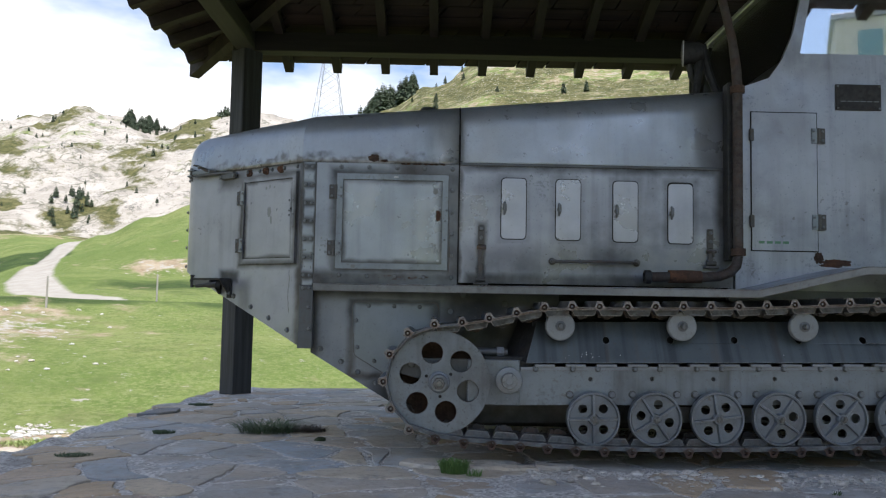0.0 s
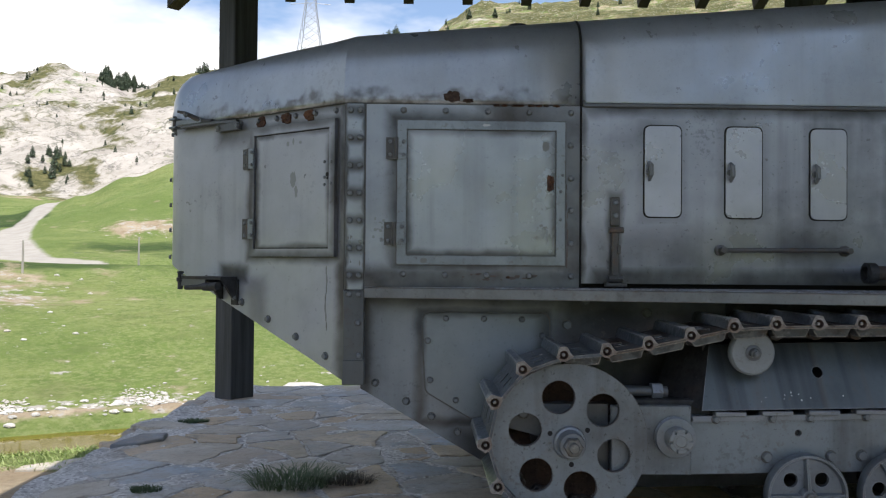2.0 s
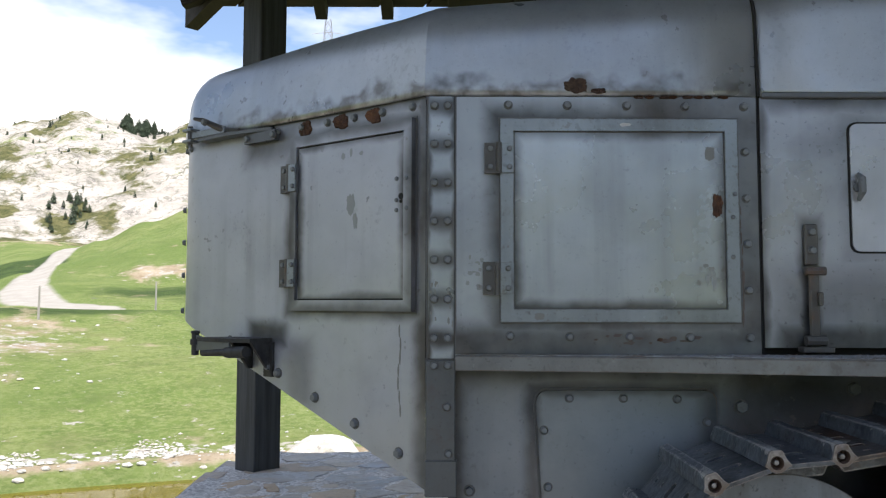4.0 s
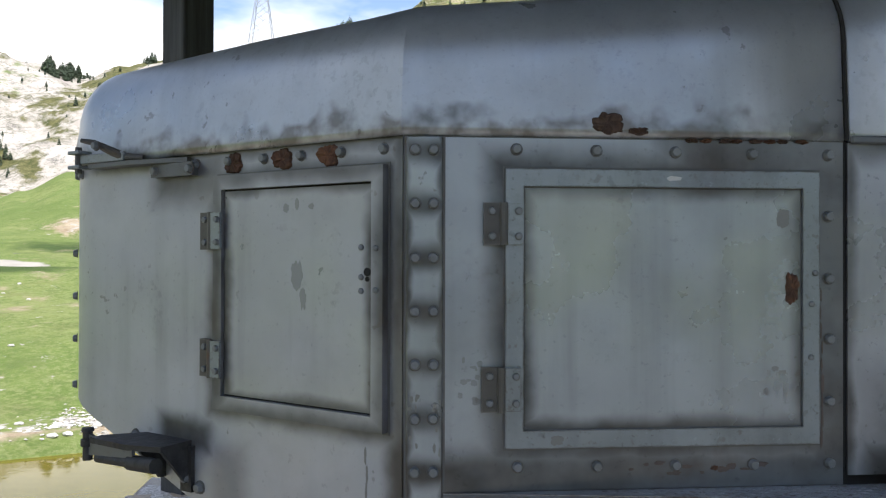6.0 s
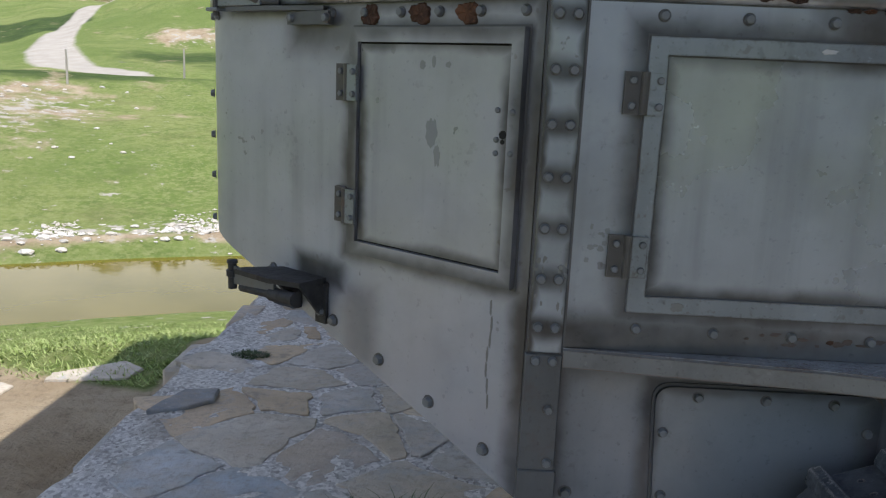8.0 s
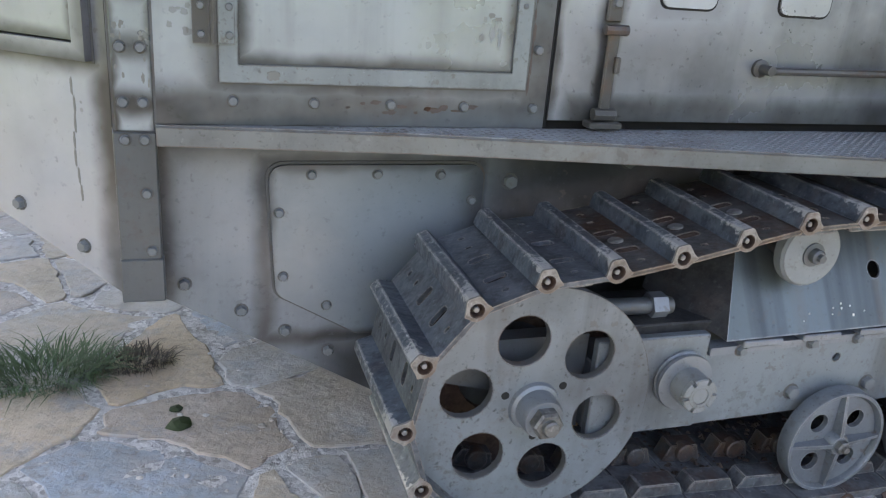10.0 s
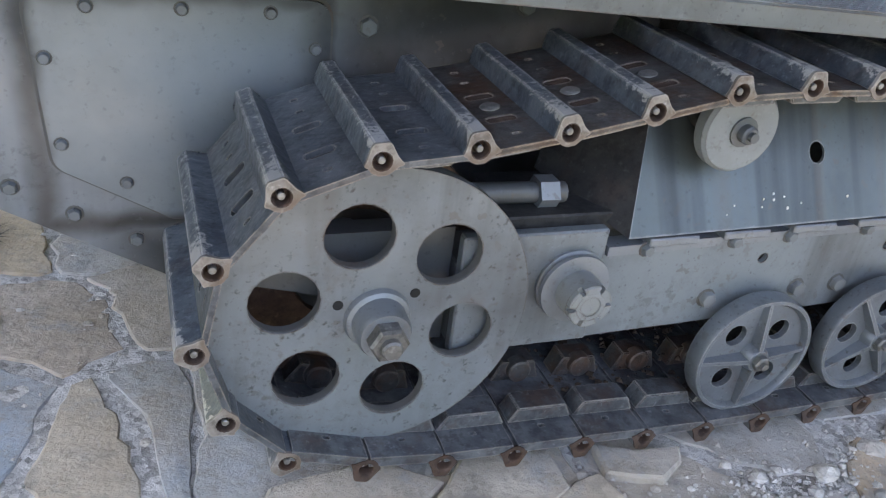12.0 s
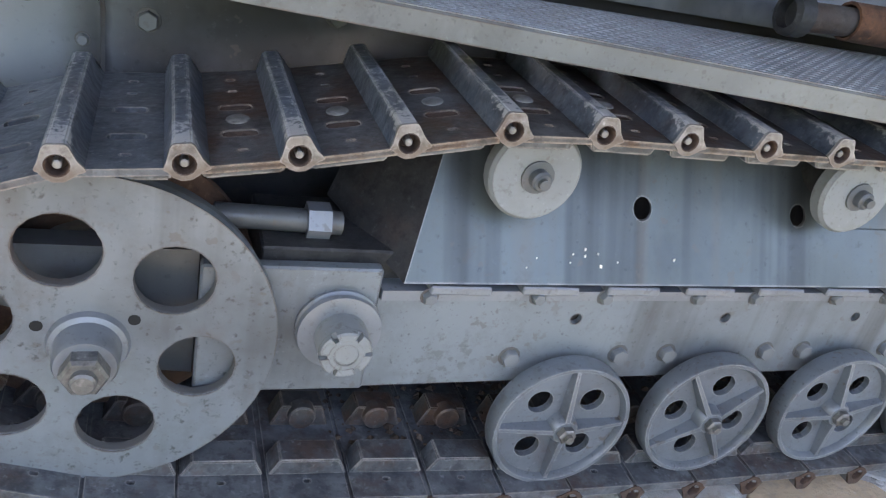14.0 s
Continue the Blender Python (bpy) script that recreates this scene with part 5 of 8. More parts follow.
# outline of the bonnet in plan: along the side, round the wedge nose to the middle line
CORNER = Vector((-0.872, SIDE))
ARC_C, ARC_R = Vector((-1.606, 5.98)), 0.25
plan = [(1.90, SIDE), (1.5, SIDE), (1.0, SIDE), (0.5, SIDE), (0.145, SIDE), (0.133, SIDE), (-0.2, SIDE), (-0.5, SIDE), (-0.80, SIDE), (-0.872, SIDE)]
start = ARC_C + ARC_R * Vector((-0.6, -0.8))
for k in range(1, 7):
    plan.append(tuple(CORNER.lerp(start, k / 6)))
for k in range(1, 8):
    a = radians(233.13 - 53.13 * k / 7)
    plan.append((ARC_C.x + ARC_R * math.cos(a), ARC_C.y + ARC_R * math.sin(a)))
plan.append((ARC_C.x - ARC_R - 0.002, MID))


def hood_top(x):
    return 2.136 + 0.083 * (x + 0.87) if x > -0.87 else 2.136 + 0.040 * (x + 0.87)


def inward(i):
    a, c = Vector(plan[max(0, i - 1)]), Vector(plan[min(len(plan) - 1, i + 1)])
    d = (c - a).normalized()
    if 0 < i < len(plan) - 1:
        d0 = (Vector(plan[i]) - a).normalized()
        d1 = (c - Vector(plan[i])).normalized()
        if abs(d0.angle_signed(d1, 0.0)) > 0.2:
            d = (d0 + d1).normalized()
    return Vector((-d.y, d.x)) if Vector((-d.y, d.x)).y > 0 or d.x == 0 else Vector((d.y, -d.x))


def hood_ring(i, out=0.0):
    """Points from the rim up over the shoulder to the middle line."""
    p = Vector(plan[i])
    n_ = inward(i)
    if i >= len(plan) - 1:
        n_ = Vector((1, 0))
    h = hood_top(p.x)
    prof = [(-0.006 - out, RIM), (-0.0055 - out, RIM + 0.02), (-0.003 - out, RIM + 0.06), (0.006 - out, h - 0.20)]
    bend = 0.19 - 0.05 * smooth(-0.87, -1.35, p.x)
    for k in range(1, 8):
        a = radians(90 * k / 8)
        prof.append((0.006 - out + bend * (1 - math.cos(a)), h - 0.20 + 0.185 * math.sin(a)))
    prof.append((0.26, h - 0.005))
    pts = []
    for d, z in prof:
        q = p + n_ * d
        q.y = min(q.y, MID - 0.001 * (len(prof)))
        pts.append(Vector((q.x, q.y, z)))
    last = pts[-1]
    for f in (0.5, 1.0):
        pts.append(Vector((last.x, last.y + (MID - last.y) * f, last.z + 0.035 * f)))
    return pts


def hood_piece(name, i0, i1, out=0.0, label=""):
    bm = bmesh.new()
    rings = []
    for s in (1, -1):
        rows = []
        for i in range(i0, i1 + 1):
            rows.append([bm.verts.new((p.x, p.y if s > 0 else 2 * MID - p.y, p.z)) for p in hood_ring(i, out)])
        rings.append(rows)
    for rows in rings:
        for a, c in zip(rows, rows[1:]):
            for k in range(len(a) - 1):
                bm.faces.new((a[k], a[k + 1], c[k + 1], c[k]))
    bmesh.ops.remove_doubles(bm, verts=bm.verts[:], dist=0.0005)
    bmesh.ops.recalc_face_normals(bm, faces=bm.faces[:])
    ob = part(name, bm, M_HOOD, body, label, 32)
    sol = ob.modifiers.new("thickness", "SOLIDIFY")
    sol.thickness = 0.006
    sol.offset = -1
    return ob


hood_front = hood_piece("front_bonnet", 5, len(plan) - 1, 0.0, "curved grey nose bonnet with stained lower rim")
hood_piece("rear_bonnet", 0, 4, 0.0, "long grey engine bonnet")
# seam strip between both bonnets, and the bead along the rear rim
bm = bmesh.new()
ring_a = hood_ring(5)
tube(bm, [Vector((0.139, p.y - 0.0005, p.z)) for p in ring_a], 0.005, 6)
part("seam", bm, M_GAP, body)
bm = bmesh.new()
box(bm, 0.148, SIDE - 0.014, RIM - 0.006, 1.88, SIDE - 0.001, RIM + 0.012, 0.004)
part("rim_bead", bm, M_FRAME, body)
bm = bmesh.new()
turned(bm, (-0.08, 5.60, 2.215), (0, 0, 1), [(0.0, -0.05), (0.050, -0.05), (0.052, 0.008), (0.054, 0.012), (0.054, 0.050), (0.046, 0.060), (0.014, 0.064), (0.010, 0.070), (0.0, 0.071)], 20)
part("filler_cap", bm, M_DARKIRON_SHADE, body)

# side panels under the bonnet
bm = bmesh.new()
sheet(bm, rect(-0.868, 0.99, 0.134, RIM), [], on_side(SIDE), 0.02)
part("side_panel", bm, M_SIDE, body)
bm = bmesh.new()
sheet(bm, rect(0.144, 1.03, 1.90, RIM - 0.003), [], on_side(SIDE - 0.002), 0.02)
engine_panel = part("engine_panel", bm, M_ENGINE, body, "grey engine side panel with four hatches")
bm = bmesh.new()
sheet(bm, rect(-0.8, 0.98, 2.0, RIM + 0.2), [], on_side(SIDE + 0.035), 0.02)
part("backing", bm, M_GAP, body)
bm = bmesh.new()
box(bm, 0.133, SIDE + 0.004, 1.0, 0.145, SIDE + 0.03, RIM)
part("panel_gap", bm, M_GAP, body)

# nose panel: from the corner angle round the wedge to the other side
BELLY0, BELLY1 = 0.61, 0.50


def belly(x):
    return BELLY0 + BELLY1 * (-0.872 - x)


bm = bmesh.new()
cols = []
for s in (1, -1):
    rows = []
    for i in range(9, len(plan)):
        x, y = plan[i]
        n_ = inward(i) if i < len(plan) - 1 else Vector((1, 0))
        if i == 9:
            n_ = Vector((0.3, 0.95))
        q = Vector((x, y)) + n_ * 0.008
        z0 = belly(x) + (0.03 if i == len(plan) - 1 else 0)
        col_ = [z0 + (RIM + 0.01 - z0) * f for f in (0, 0.25, 0.5, 0.75, 1)]
        rows.append([bm.verts.new((q.x, min(q.y, MID) if s > 0 else 2 * MID - min(q.y, MID), z)) for z in col_])
    cols.append(rows)
for rows in cols:
    for a, c in zip(rows, rows[1:]):
        for k in range(4):
            bm.faces.new((a[k], a[k + 1], c[k + 1], c[k]))
# belly plate
for a, c in zip(cols[0], cols[0][1:]):
    i = cols[0].index(a)
    b0, b1 = cols[1][i][0], cols[1][i + 1][0]
    bm.faces.new((a[0], c[0], b1, b0))
bmesh.ops.remove_doubles(bm, verts=bm.verts[:], dist=0.001)
nose_panel = part("nose_panel", bm, M_NOSE, body, "angled grey nose panel")


def on_nose(s, z, d=0.0):
    """A point s metres along the angled panel from the corner, d proud of it."""
    p = CORNER + Vector((-0.8, 0.6)) * s
    return Vector((p.x, p.y, z)) + NOSE_N * (d - 0.008)


def nose_s(x):
    return (-0.872 - x) / 0.8


# corner angle iron with its double rivet row
bm = bmesh.new()
box(bm, -0.862, SIDE - 0.010, 0.995, -0.782, SIDE - 0.0005, RIM - 0.002, 0.003)
strip = part("rivet_strip", bm, M_STRIP, body, "riveted vertical joint strip")
bm = bmesh.new()
box(bm, -0.866, SIDE - 0.0064, 0.993, -0.777, SIDE - 0.0052, RIM - 0.002)
part("strip_seam", bm, M_RING, strip, "dark grime line along the strip")
for z in (1.757, 1.640, 1.522, 1.406, 1.290, 1.173, 1.058):
    for x in (-0.843, -0.803):
        spot("rivet", RIVET, strip, (x, SIDE - 0.010, z))
# made-up bar, added to stop daylight through the slit beside the strip
bm = bmesh.new()
box(bm, -0.878, SIDE + 0.022, 0.995, -0.84, SIDE + 0.045, RIM - 0.006)
part("corner_backing", bm, M_DARKIRON_SHADE, body, "dark bar added to close the slit at the corner joint")
bm = bmesh.new()
box(bm, -0.868, SIDE - 0.012, 0.60, -0.780, SIDE + 0.05, 0.992, 0.003)
lowstrip = part("corner_angle", bm, M_FRAME, body)
for x, z in ((-0.843, 0.977), (-0.803, 0.977), (-0.805, 0.856), (-0.800, 0.72)):
    spot("rivet", RIVET, lowstrip, (x, SIDE - 0.012, z))
bm = bmesh.new()
box(bm, -0.870, SIDE - 0.018, 0.595, -0.776, SIDE + 0.02, 0.70, 0.003)
part("corner_patch", bm, M_FRAME, body)


def hinge(parent, at, along, normal, h=0.092, w1=0.035, w2=0.040, rise=0.0):
    """Two screwed leaves and a knuckle; along points from the fixed leaf to the door."""
    a, nn, up = Vector(along), Vector(normal), Vector((0, 0, 1))
    at = Vector(at)

    def slab(o, w, d0, d1, hh):
        vs = []
        for dd in (d0, d1):
            for e, q in ((0, -1), (1, -1), (1, 1), (0, 1)):
                vs.append(bm.verts.new(o + a * (w * e) + up * (q * hh / 2) + nn * dd))
        for q in ((0, 1, 2, 3), (7, 6, 5, 4), (0, 4, 5, 1), (1, 5, 6, 2), (2, 6, 7, 3), (3, 7, 4, 0)):
            bm.faces.new([vs[i] for i in q])

    bm = bmesh.new()
    slab(at - a * (w1 + 0.008), w1, 0.0, 0.014, h)
    old = set(bm.faces)
    slab(at + a * 0.004, w2, rise, rise + 0.008, h * 0.97)
    for f in bm.faces:
        if f not in old:
            f.material_index = 1
    tube(bm, [at - up * h / 2 + nn * (0.010 + rise * 0.6), at + up * h / 2 + nn * (0.010 + rise * 0.6)], 0.009, 10)
    hg = part("hinge", bm, M_HINGE, parent)
    hg.data.materials.append(M_MID)
    for sgn in (-1, 1):
        spot("screw", HINGEBOLT, hg, at - a * (0.008 + w1 * 0.5) + up * sgn * h * 0.30 + nn * 0.014, normal)
        spot("screw", HINGEBOLT, hg, at + a * (0.008 + w2 * 0.6) + up * sgn * h * 0.30 + nn * (rise + 0.008), normal)
    return hg


# rectangular access door in the side panel, with dark surround
bm = bmesh.new()
sheet(bm, rect(-0.778, 1.011, 0.130, RIM - 0.004), [rect(-0.60, 1.15, 0.028, 1.675)[::-1]], on_side(SIDE - 0.005), 0.0045)
surround = part("door_surround", bm, M_SURROUND, body, "riveted surround plate, grimy below and behind the door")
bm = bmesh.new()
sheet(bm, rect(-0.645, 1.105, 0.071, 1.718), [rect(-0.605, 1.144, 0.032, 1.680)[::-1]], on_side(SIDE - 0.014), 0.0085)
door = part("access_door", bm, M_MID, body, "square access door with raised frame")
bm = bmesh.new()
sheet(bm, rect(-0.6010, 1.1480, 0.0280, 1.6760), [], on_side(SIDE - 0.0075), 0.003)
part("door_skin", bm, M_SKIN, door)
bm = bmesh.new()
sheet(bm, rect(-0.6048, 1.1442, 0.0318, 1.6798), [], on_side(SIDE - 0.0043), 0.003)
part("door_gap", bm, M_GAP, door)
bm = bmesh.new()
sheet(bm, rect(-0.650, 1.100, 0.076, 1.723), [rect(-0.60, 1.15, 0.028, 1.675)[::-1]], on_side(SIDE - 0.0062), 0.001)
part("frame_seam", bm, M_RING, door, "dark grime line round the frame")
hinge(door, (-0.650, SIDE - 0.003, 1.597), (1, 0, 0), (0, -1, 0), rise=0.011)
hinge(door, (-0.655, SIDE - 0.003, 1.235), (1, 0, 0), (0, -1, 0), 0.098, rise=0.011)
for x, z in ((-0.620, 1.761), (-0.441, 1.760), (-0.261, 1.759), (-0.084, 1.757), (0.095, 1.757), (0.095, 1.618), (0.096, 1.477), (0.097, 1.340), (0.097, 1.200), (0.098, 1.060), (-0.617, 1.064), (-0.439, 1.062), (-0.261, 1.062), (-0.081, 1.060)):
    spot("rivet", RIVET, surround, (x, SIDE - 0.005, z))
for x, z in ((0.052, 1.42), (0.06, 1.49), (0.05, 1.30)):
    spot("screw", RIVET_SMALL, door, (x, SIDE - 0.014, z))

# smaller door on the angled nose panel
n_at = lambda u, v, d: on_nose(u, v, 0.022 - d)
S0, S1 = nose_s(-1.335), nose_s(-0.905)
bm = bmesh.new()
sheet(bm, rect(S0, 1.135, S1, 1.728), [rect(S0 - 0.030, 1.170, S1 + 0.032, 1.692)[::-1]], n_at, 0.021)
nose_door = part("nose_door", bm, M_NOSE, body, "small hinged door with keyhole plate")
bm = bmesh.new()
sheet(bm, rect(S0 - 0.034, 1.175, S1 + 0.037, 1.687), [], lambda u, v, d: on_nose(u, v, 0.014 - d), 0.004)
part("door_skin", bm, M_NSKIN, nose_door)
bm = bmesh.new()
sheet(bm, rect(S0 - 0.029, 1.169, S1 + 0.031, 1.693), [], lambda u, v, d: on_nose(u, v, 0.009 - d), 0.004)
part("door_gap", bm, M_GAP, nose_door)
bm = bmesh.new()
sheet(bm, rect(S0 + 0.006, 1.129, S1 - 0.006, 1.734), [rect(S0 - 0.03, 1.170, S1 + 0.032, 1.692)[::-1]], lambda u, v, d: on_nose(u, v, 0.002 - d), 0.0015)
part("frame_seam", bm, M_RING, nose_door, "dark grime line round the frame")
for z in (1.588, 1.262):
    hinge(nose_door, on_nose(S0 + 0.006, z, 0.002), (0.8, -0.6, 0), NOSE_N, 0.096, 0.040, 0.036, rise=0.0205)
for u, z in ((0.106, 1.545), (0.060, 1.543), (0.106, 1.478), (0.106, 1.447), (0.060, 1.450)):
    spot("screw", RIVET_SMALL, nose_door, on_nose(u, z, 0.022 if u < 0.07 else 0.014), NOSE_N)
bm = bmesh.new()
tube(bm, [on_nose(0.089, 1.490, 0.0125), on_nose(0.089, 1.490, 0.0152)], 0.010, 10)
tube(bm, [on_nose(0.089, 1.474, 0.0125), on_nose(0.089, 1.474, 0.0150)], 0.006, 8)
part("keyhole", bm, M_GAP, nose_door)
for k in range(7):
    x = -0.915 - 0.098 * k
    spot("rivet", RIVET, nose_panel, on_nose(nose_s(x), 1.765, 0.0), NOSE_N)
for x, d in ((-0.955, 0.055), (-1.10, 0.055), (-1.245, 0.052), (-1.39, 0.05), (-1.60, 0.05)):
    spot("rivet", PANELBOLT, nose_panel, on_nose(nose_s(x), belly(x) + d, 0.0), NOSE_N)
for z in (1.13, 1.27, 1.40, 1.53):
    spot("rivet", RIVET, nose_panel, (ARC_C.x - 0.236, ARC_C.y - 0.072, z), (-0.955, -0.296, 0))
for a_ in (215, 200):
    spot("rivet", RIVET, nose_panel, (ARC_C.x + 0.242 * math.cos(radians(a_)), ARC_C.y + 0.242 * math.sin(radians(a_)), 1.765), (math.cos(radians(a_)), math.sin(radians(a_)), 0))

# flat catch plate under the bonnet rim, with its lever
bm = bmesh.new()
pl = [on_nose(nose_s(-1.42), 1.772, 0.002), on_nose(nose_s(-1.42), 1.772, 0.016), on_nose(nose_s(-1.58), 1.772, 0.050), on_nose(nose_s(-1.73), 1.772, 0.042), on_nose(nose_s(-1.73), 1.772, 0.0), on_nose(nose_s(-1.60), 1.772, 0.002)]
vs = [bm.verts.new(p) for p in pl]
ws = [bm.verts.new(p + Vector((0, 0, 0.012))) for p in pl]
bm.faces.new(vs[::-1])
bm.faces.new(ws)
for k in range(6):
    bm.faces.new((vs[k], vs[(k + 1) % 6], ws[(k + 1) % 6], ws[k]))
lever = part("catch_bracket", bm, M_FRAME, body, "rusted catch bracket on the nose")
bm = bmesh.new()
mt = [on_nose(nose_s(x), z, d) for x, z, d in ((-1.40, 1.735, 0.0), (-1.53, 1.735, 0.0), (-1.53, 1.771, 0.0), (-1.40, 1.771, 0.0))]
vs = [bm.verts.new(p) for p in mt]
ws = [bm.verts.new(p + NOSE_N * 0.022) for p in mt]
bm.faces.new(vs)
bm.faces.new(ws[::-1])
for k in range(4):
    bm.faces.new((vs[k], vs[(k + 1) % 4], ws[(k + 1) % 4], ws[k]))
part("catch_mount", bm, M_FRAME, lever)
def bar_on_nose(name, x0, x1, z0, z1, d0, d1, mat, parent):
    """A flat bar along the angled panel between two x places, d0 to d1 proud of it."""
    bm = bmesh.new()
    vs = []
    for d in (d0, d1):
        for x_, z_ in ((x0, z0), (x1, z0), (x1, z1), (x0, z1)):
            vs.append(bm.verts.new(on_nose(nose_s(x_), z_, d)))
    for q in ((0, 1, 2, 3), (7, 6, 5, 4), (0, 4, 5, 1), (1, 5, 6, 2), (2, 6, 7, 3), (3, 7, 4, 0)):
        bm.faces.new([vs[i] for i in q])
    bmesh.ops.bevel(bm, geom=bm.edges[:], offset=0.0015, segments=1, affect="EDGES")
    return part(name, bm, mat, parent)


bar_on_nose("strap", -1.765, -1.60, 1.786, 1.812, 0.036, 0.046, M_MID, lever)
for z_ in (1.772, 1.814):
    bar_on_nose("clevis_lug", -1.785, -1.742, z_, z_ + 0.010, 0.020, 0.062, M_MID, lever)
pv = on_nose(nose_s(-1.64), 1.785, 0.05)
bm = bmesh.new()
tube(bm, [pv + Vector((-0.075, -0.010, 0.056)), pv + Vector((-0.040, -0.010, 0.050)), pv + Vector((0.010, -0.008, 0.026)), pv + Vector((0.045, -0.012, 0.012)), pv + Vector((0.10, -0.03, 0.008))], [0.006, 0.009, 0.013, 0.012, 0.009], 10)
part("lever", bm, M_HINGE, lever)
spot("bolt", RIVET, lever, pv + Vector((-0.030, -0.022, 0.040)), NOSE_N)
bm = bmesh.new()
pe = on_nose(nose_s(-1.763), 1.795, 0.045)
tube(bm, [pe + Vector((0, 0, -0.036)), pe + Vector((0, 0, 0.040))], 0.010, 8)
part("pin", bm, M_HINGE, lever)
for x_ in (-1.405, -1.515):
    spot("bolt", RIVET, lever, on_nose(nose_s(x_), 1.752, 0.022), NOSE_N)

# iron towing bracket under the nose: shelf, gusset and pin
ALONG = Vector((-0.8, 0.6, 0))
bm = bmesh.new()
q0 = on_nose(nose_s(-1.415), 1.025, 0.0)
pl = [q0 + NOSE_N * 0.002, q0 + NOSE_N * 0.10, q0 + NOSE_N * 0.13 + ALONG * 0.10, q0 + NOSE_N * 0.13 + ALONG * 0.25, q0 + NOSE_N * 0.09 + ALONG * 0.25, q0 + NOSE_N * 0.002 + ALONG * 0.18]
vs = [bm.verts.new(p) for p in pl]
ws = [bm.verts.new(p + Vector((0, 0, 0.014))) for p in pl]
bm.faces.new(vs[::-1])
bm.faces.new(ws)
for k in range(6):
    bm.faces.new((vs[k], vs[(k + 1) % 6], ws[(k + 1) % 6], ws[k]))
step = part("step_bracket", bm, M_DARKIRON_SHADE, body, "dark iron bracket under the nose")
down = Vector((0, 0, -1))
for off in (0.0, 0.10):
    bm = bmesh.new()
    tri = [q0 + NOSE_N * 0.002, q0 + NOSE_N * 0.002 + down * 0.095, q0 + NOSE_N * 0.02 + down * 0.095, q0 + NOSE_N * 0.095]
    vs = [bm.verts.new(p + ALONG * off) for p in tri]
    ws = [bm.verts.new(p + ALONG * (off + 0.012)) for p in tri]
    bm.faces.new(vs)
    bm.faces.new(ws[::-1])
    for k in range(4):
        bm.faces.new((vs[k], vs[(k + 1) % 4], ws[(k + 1) % 4], ws[k]))
    part("gusset", bm, M_DARKIRON_SHADE, step)
e0 = q0 + NOSE_N * 0.115
bm = bmesh.new()
tube(bm, [e0 + ALONG * 0.0 + down * 0.030, e0 + ALONG * 0.10 + down * 0.034, e0 + ALONG * 0.105 + down * 0.034, e0 + ALONG * 0.235 + down * 0.040], [0.020, 0.020, 0.014, 0.013], 12)
part("bracket_rod", bm, M_DARKIRON_SHADE, step)
bm = bmesh.new()
web = [e0 + ALONG * 0.08 + down * 0.020, e0 + ALONG * 0.262 + down * 0.034, e0 + ALONG * 0.262 + down * -0.022, e0 + ALONG * 0.20 + down * -0.006, e0 + ALONG * 0.08 + down * -0.002]
vs = [bm.verts.new(p) for p in web]
ws = [bm.verts.new(p + NOSE_N * 0.010) for p in web]
bm.faces.new(vs)
bm.faces.new(ws[::-1])
for k in range(5):
    bm.faces.new((vs[k], vs[(k + 1) % 5], ws[(k + 1) % 5], ws[k]))
part("clevis_web", bm, M_FRAME, step)
bm = bmesh.new()
turned(bm, e0 + ALONG * 0.272 + NOSE_N * 0.005, (0, 0, 1), [(0, -0.052), (0.013, -0.050), (0.013, -0.014), (0.018, -0.012), (0.018, 0.006), (0.013, 0.008), (0.013, 0.026), (0.017, 0.028), (0.015, 0.036), (0, 0.038)], 14)
part("coupling_pin", bm, M_DARKIRON_SHADE, step)
bm = bmesh.new()
vs = [bm.verts.new(p) for p in (q0 + NOSE_N * 0.001 + ALONG * -0.012 + down * 0.12, q0 + NOSE_N * 0.001 + ALONG * 0.03 + down * 0.12, q0 + NOSE_N * 0.001 + ALONG * 0.03, q0 + NOSE_N * 0.001 + ALONG * -0.012)]
ws = [bm.verts.new(v.co + NOSE_N * 0.012) for v in vs]
bm.faces.new(vs)
bm.faces.new(ws[::-1])
for k in range(4):
    bm.faces.new((vs[k], vs[(k + 1) % 4], ws[(k + 1) % 4], ws[k]))
part("bracket_foot", bm, M_DARKIRON_SHADE, step)
spot("bolt", RIVET, step, q0 + NOSE_N * 0.013 + down * 0.085 + ALONG * 0.008, NOSE_N)

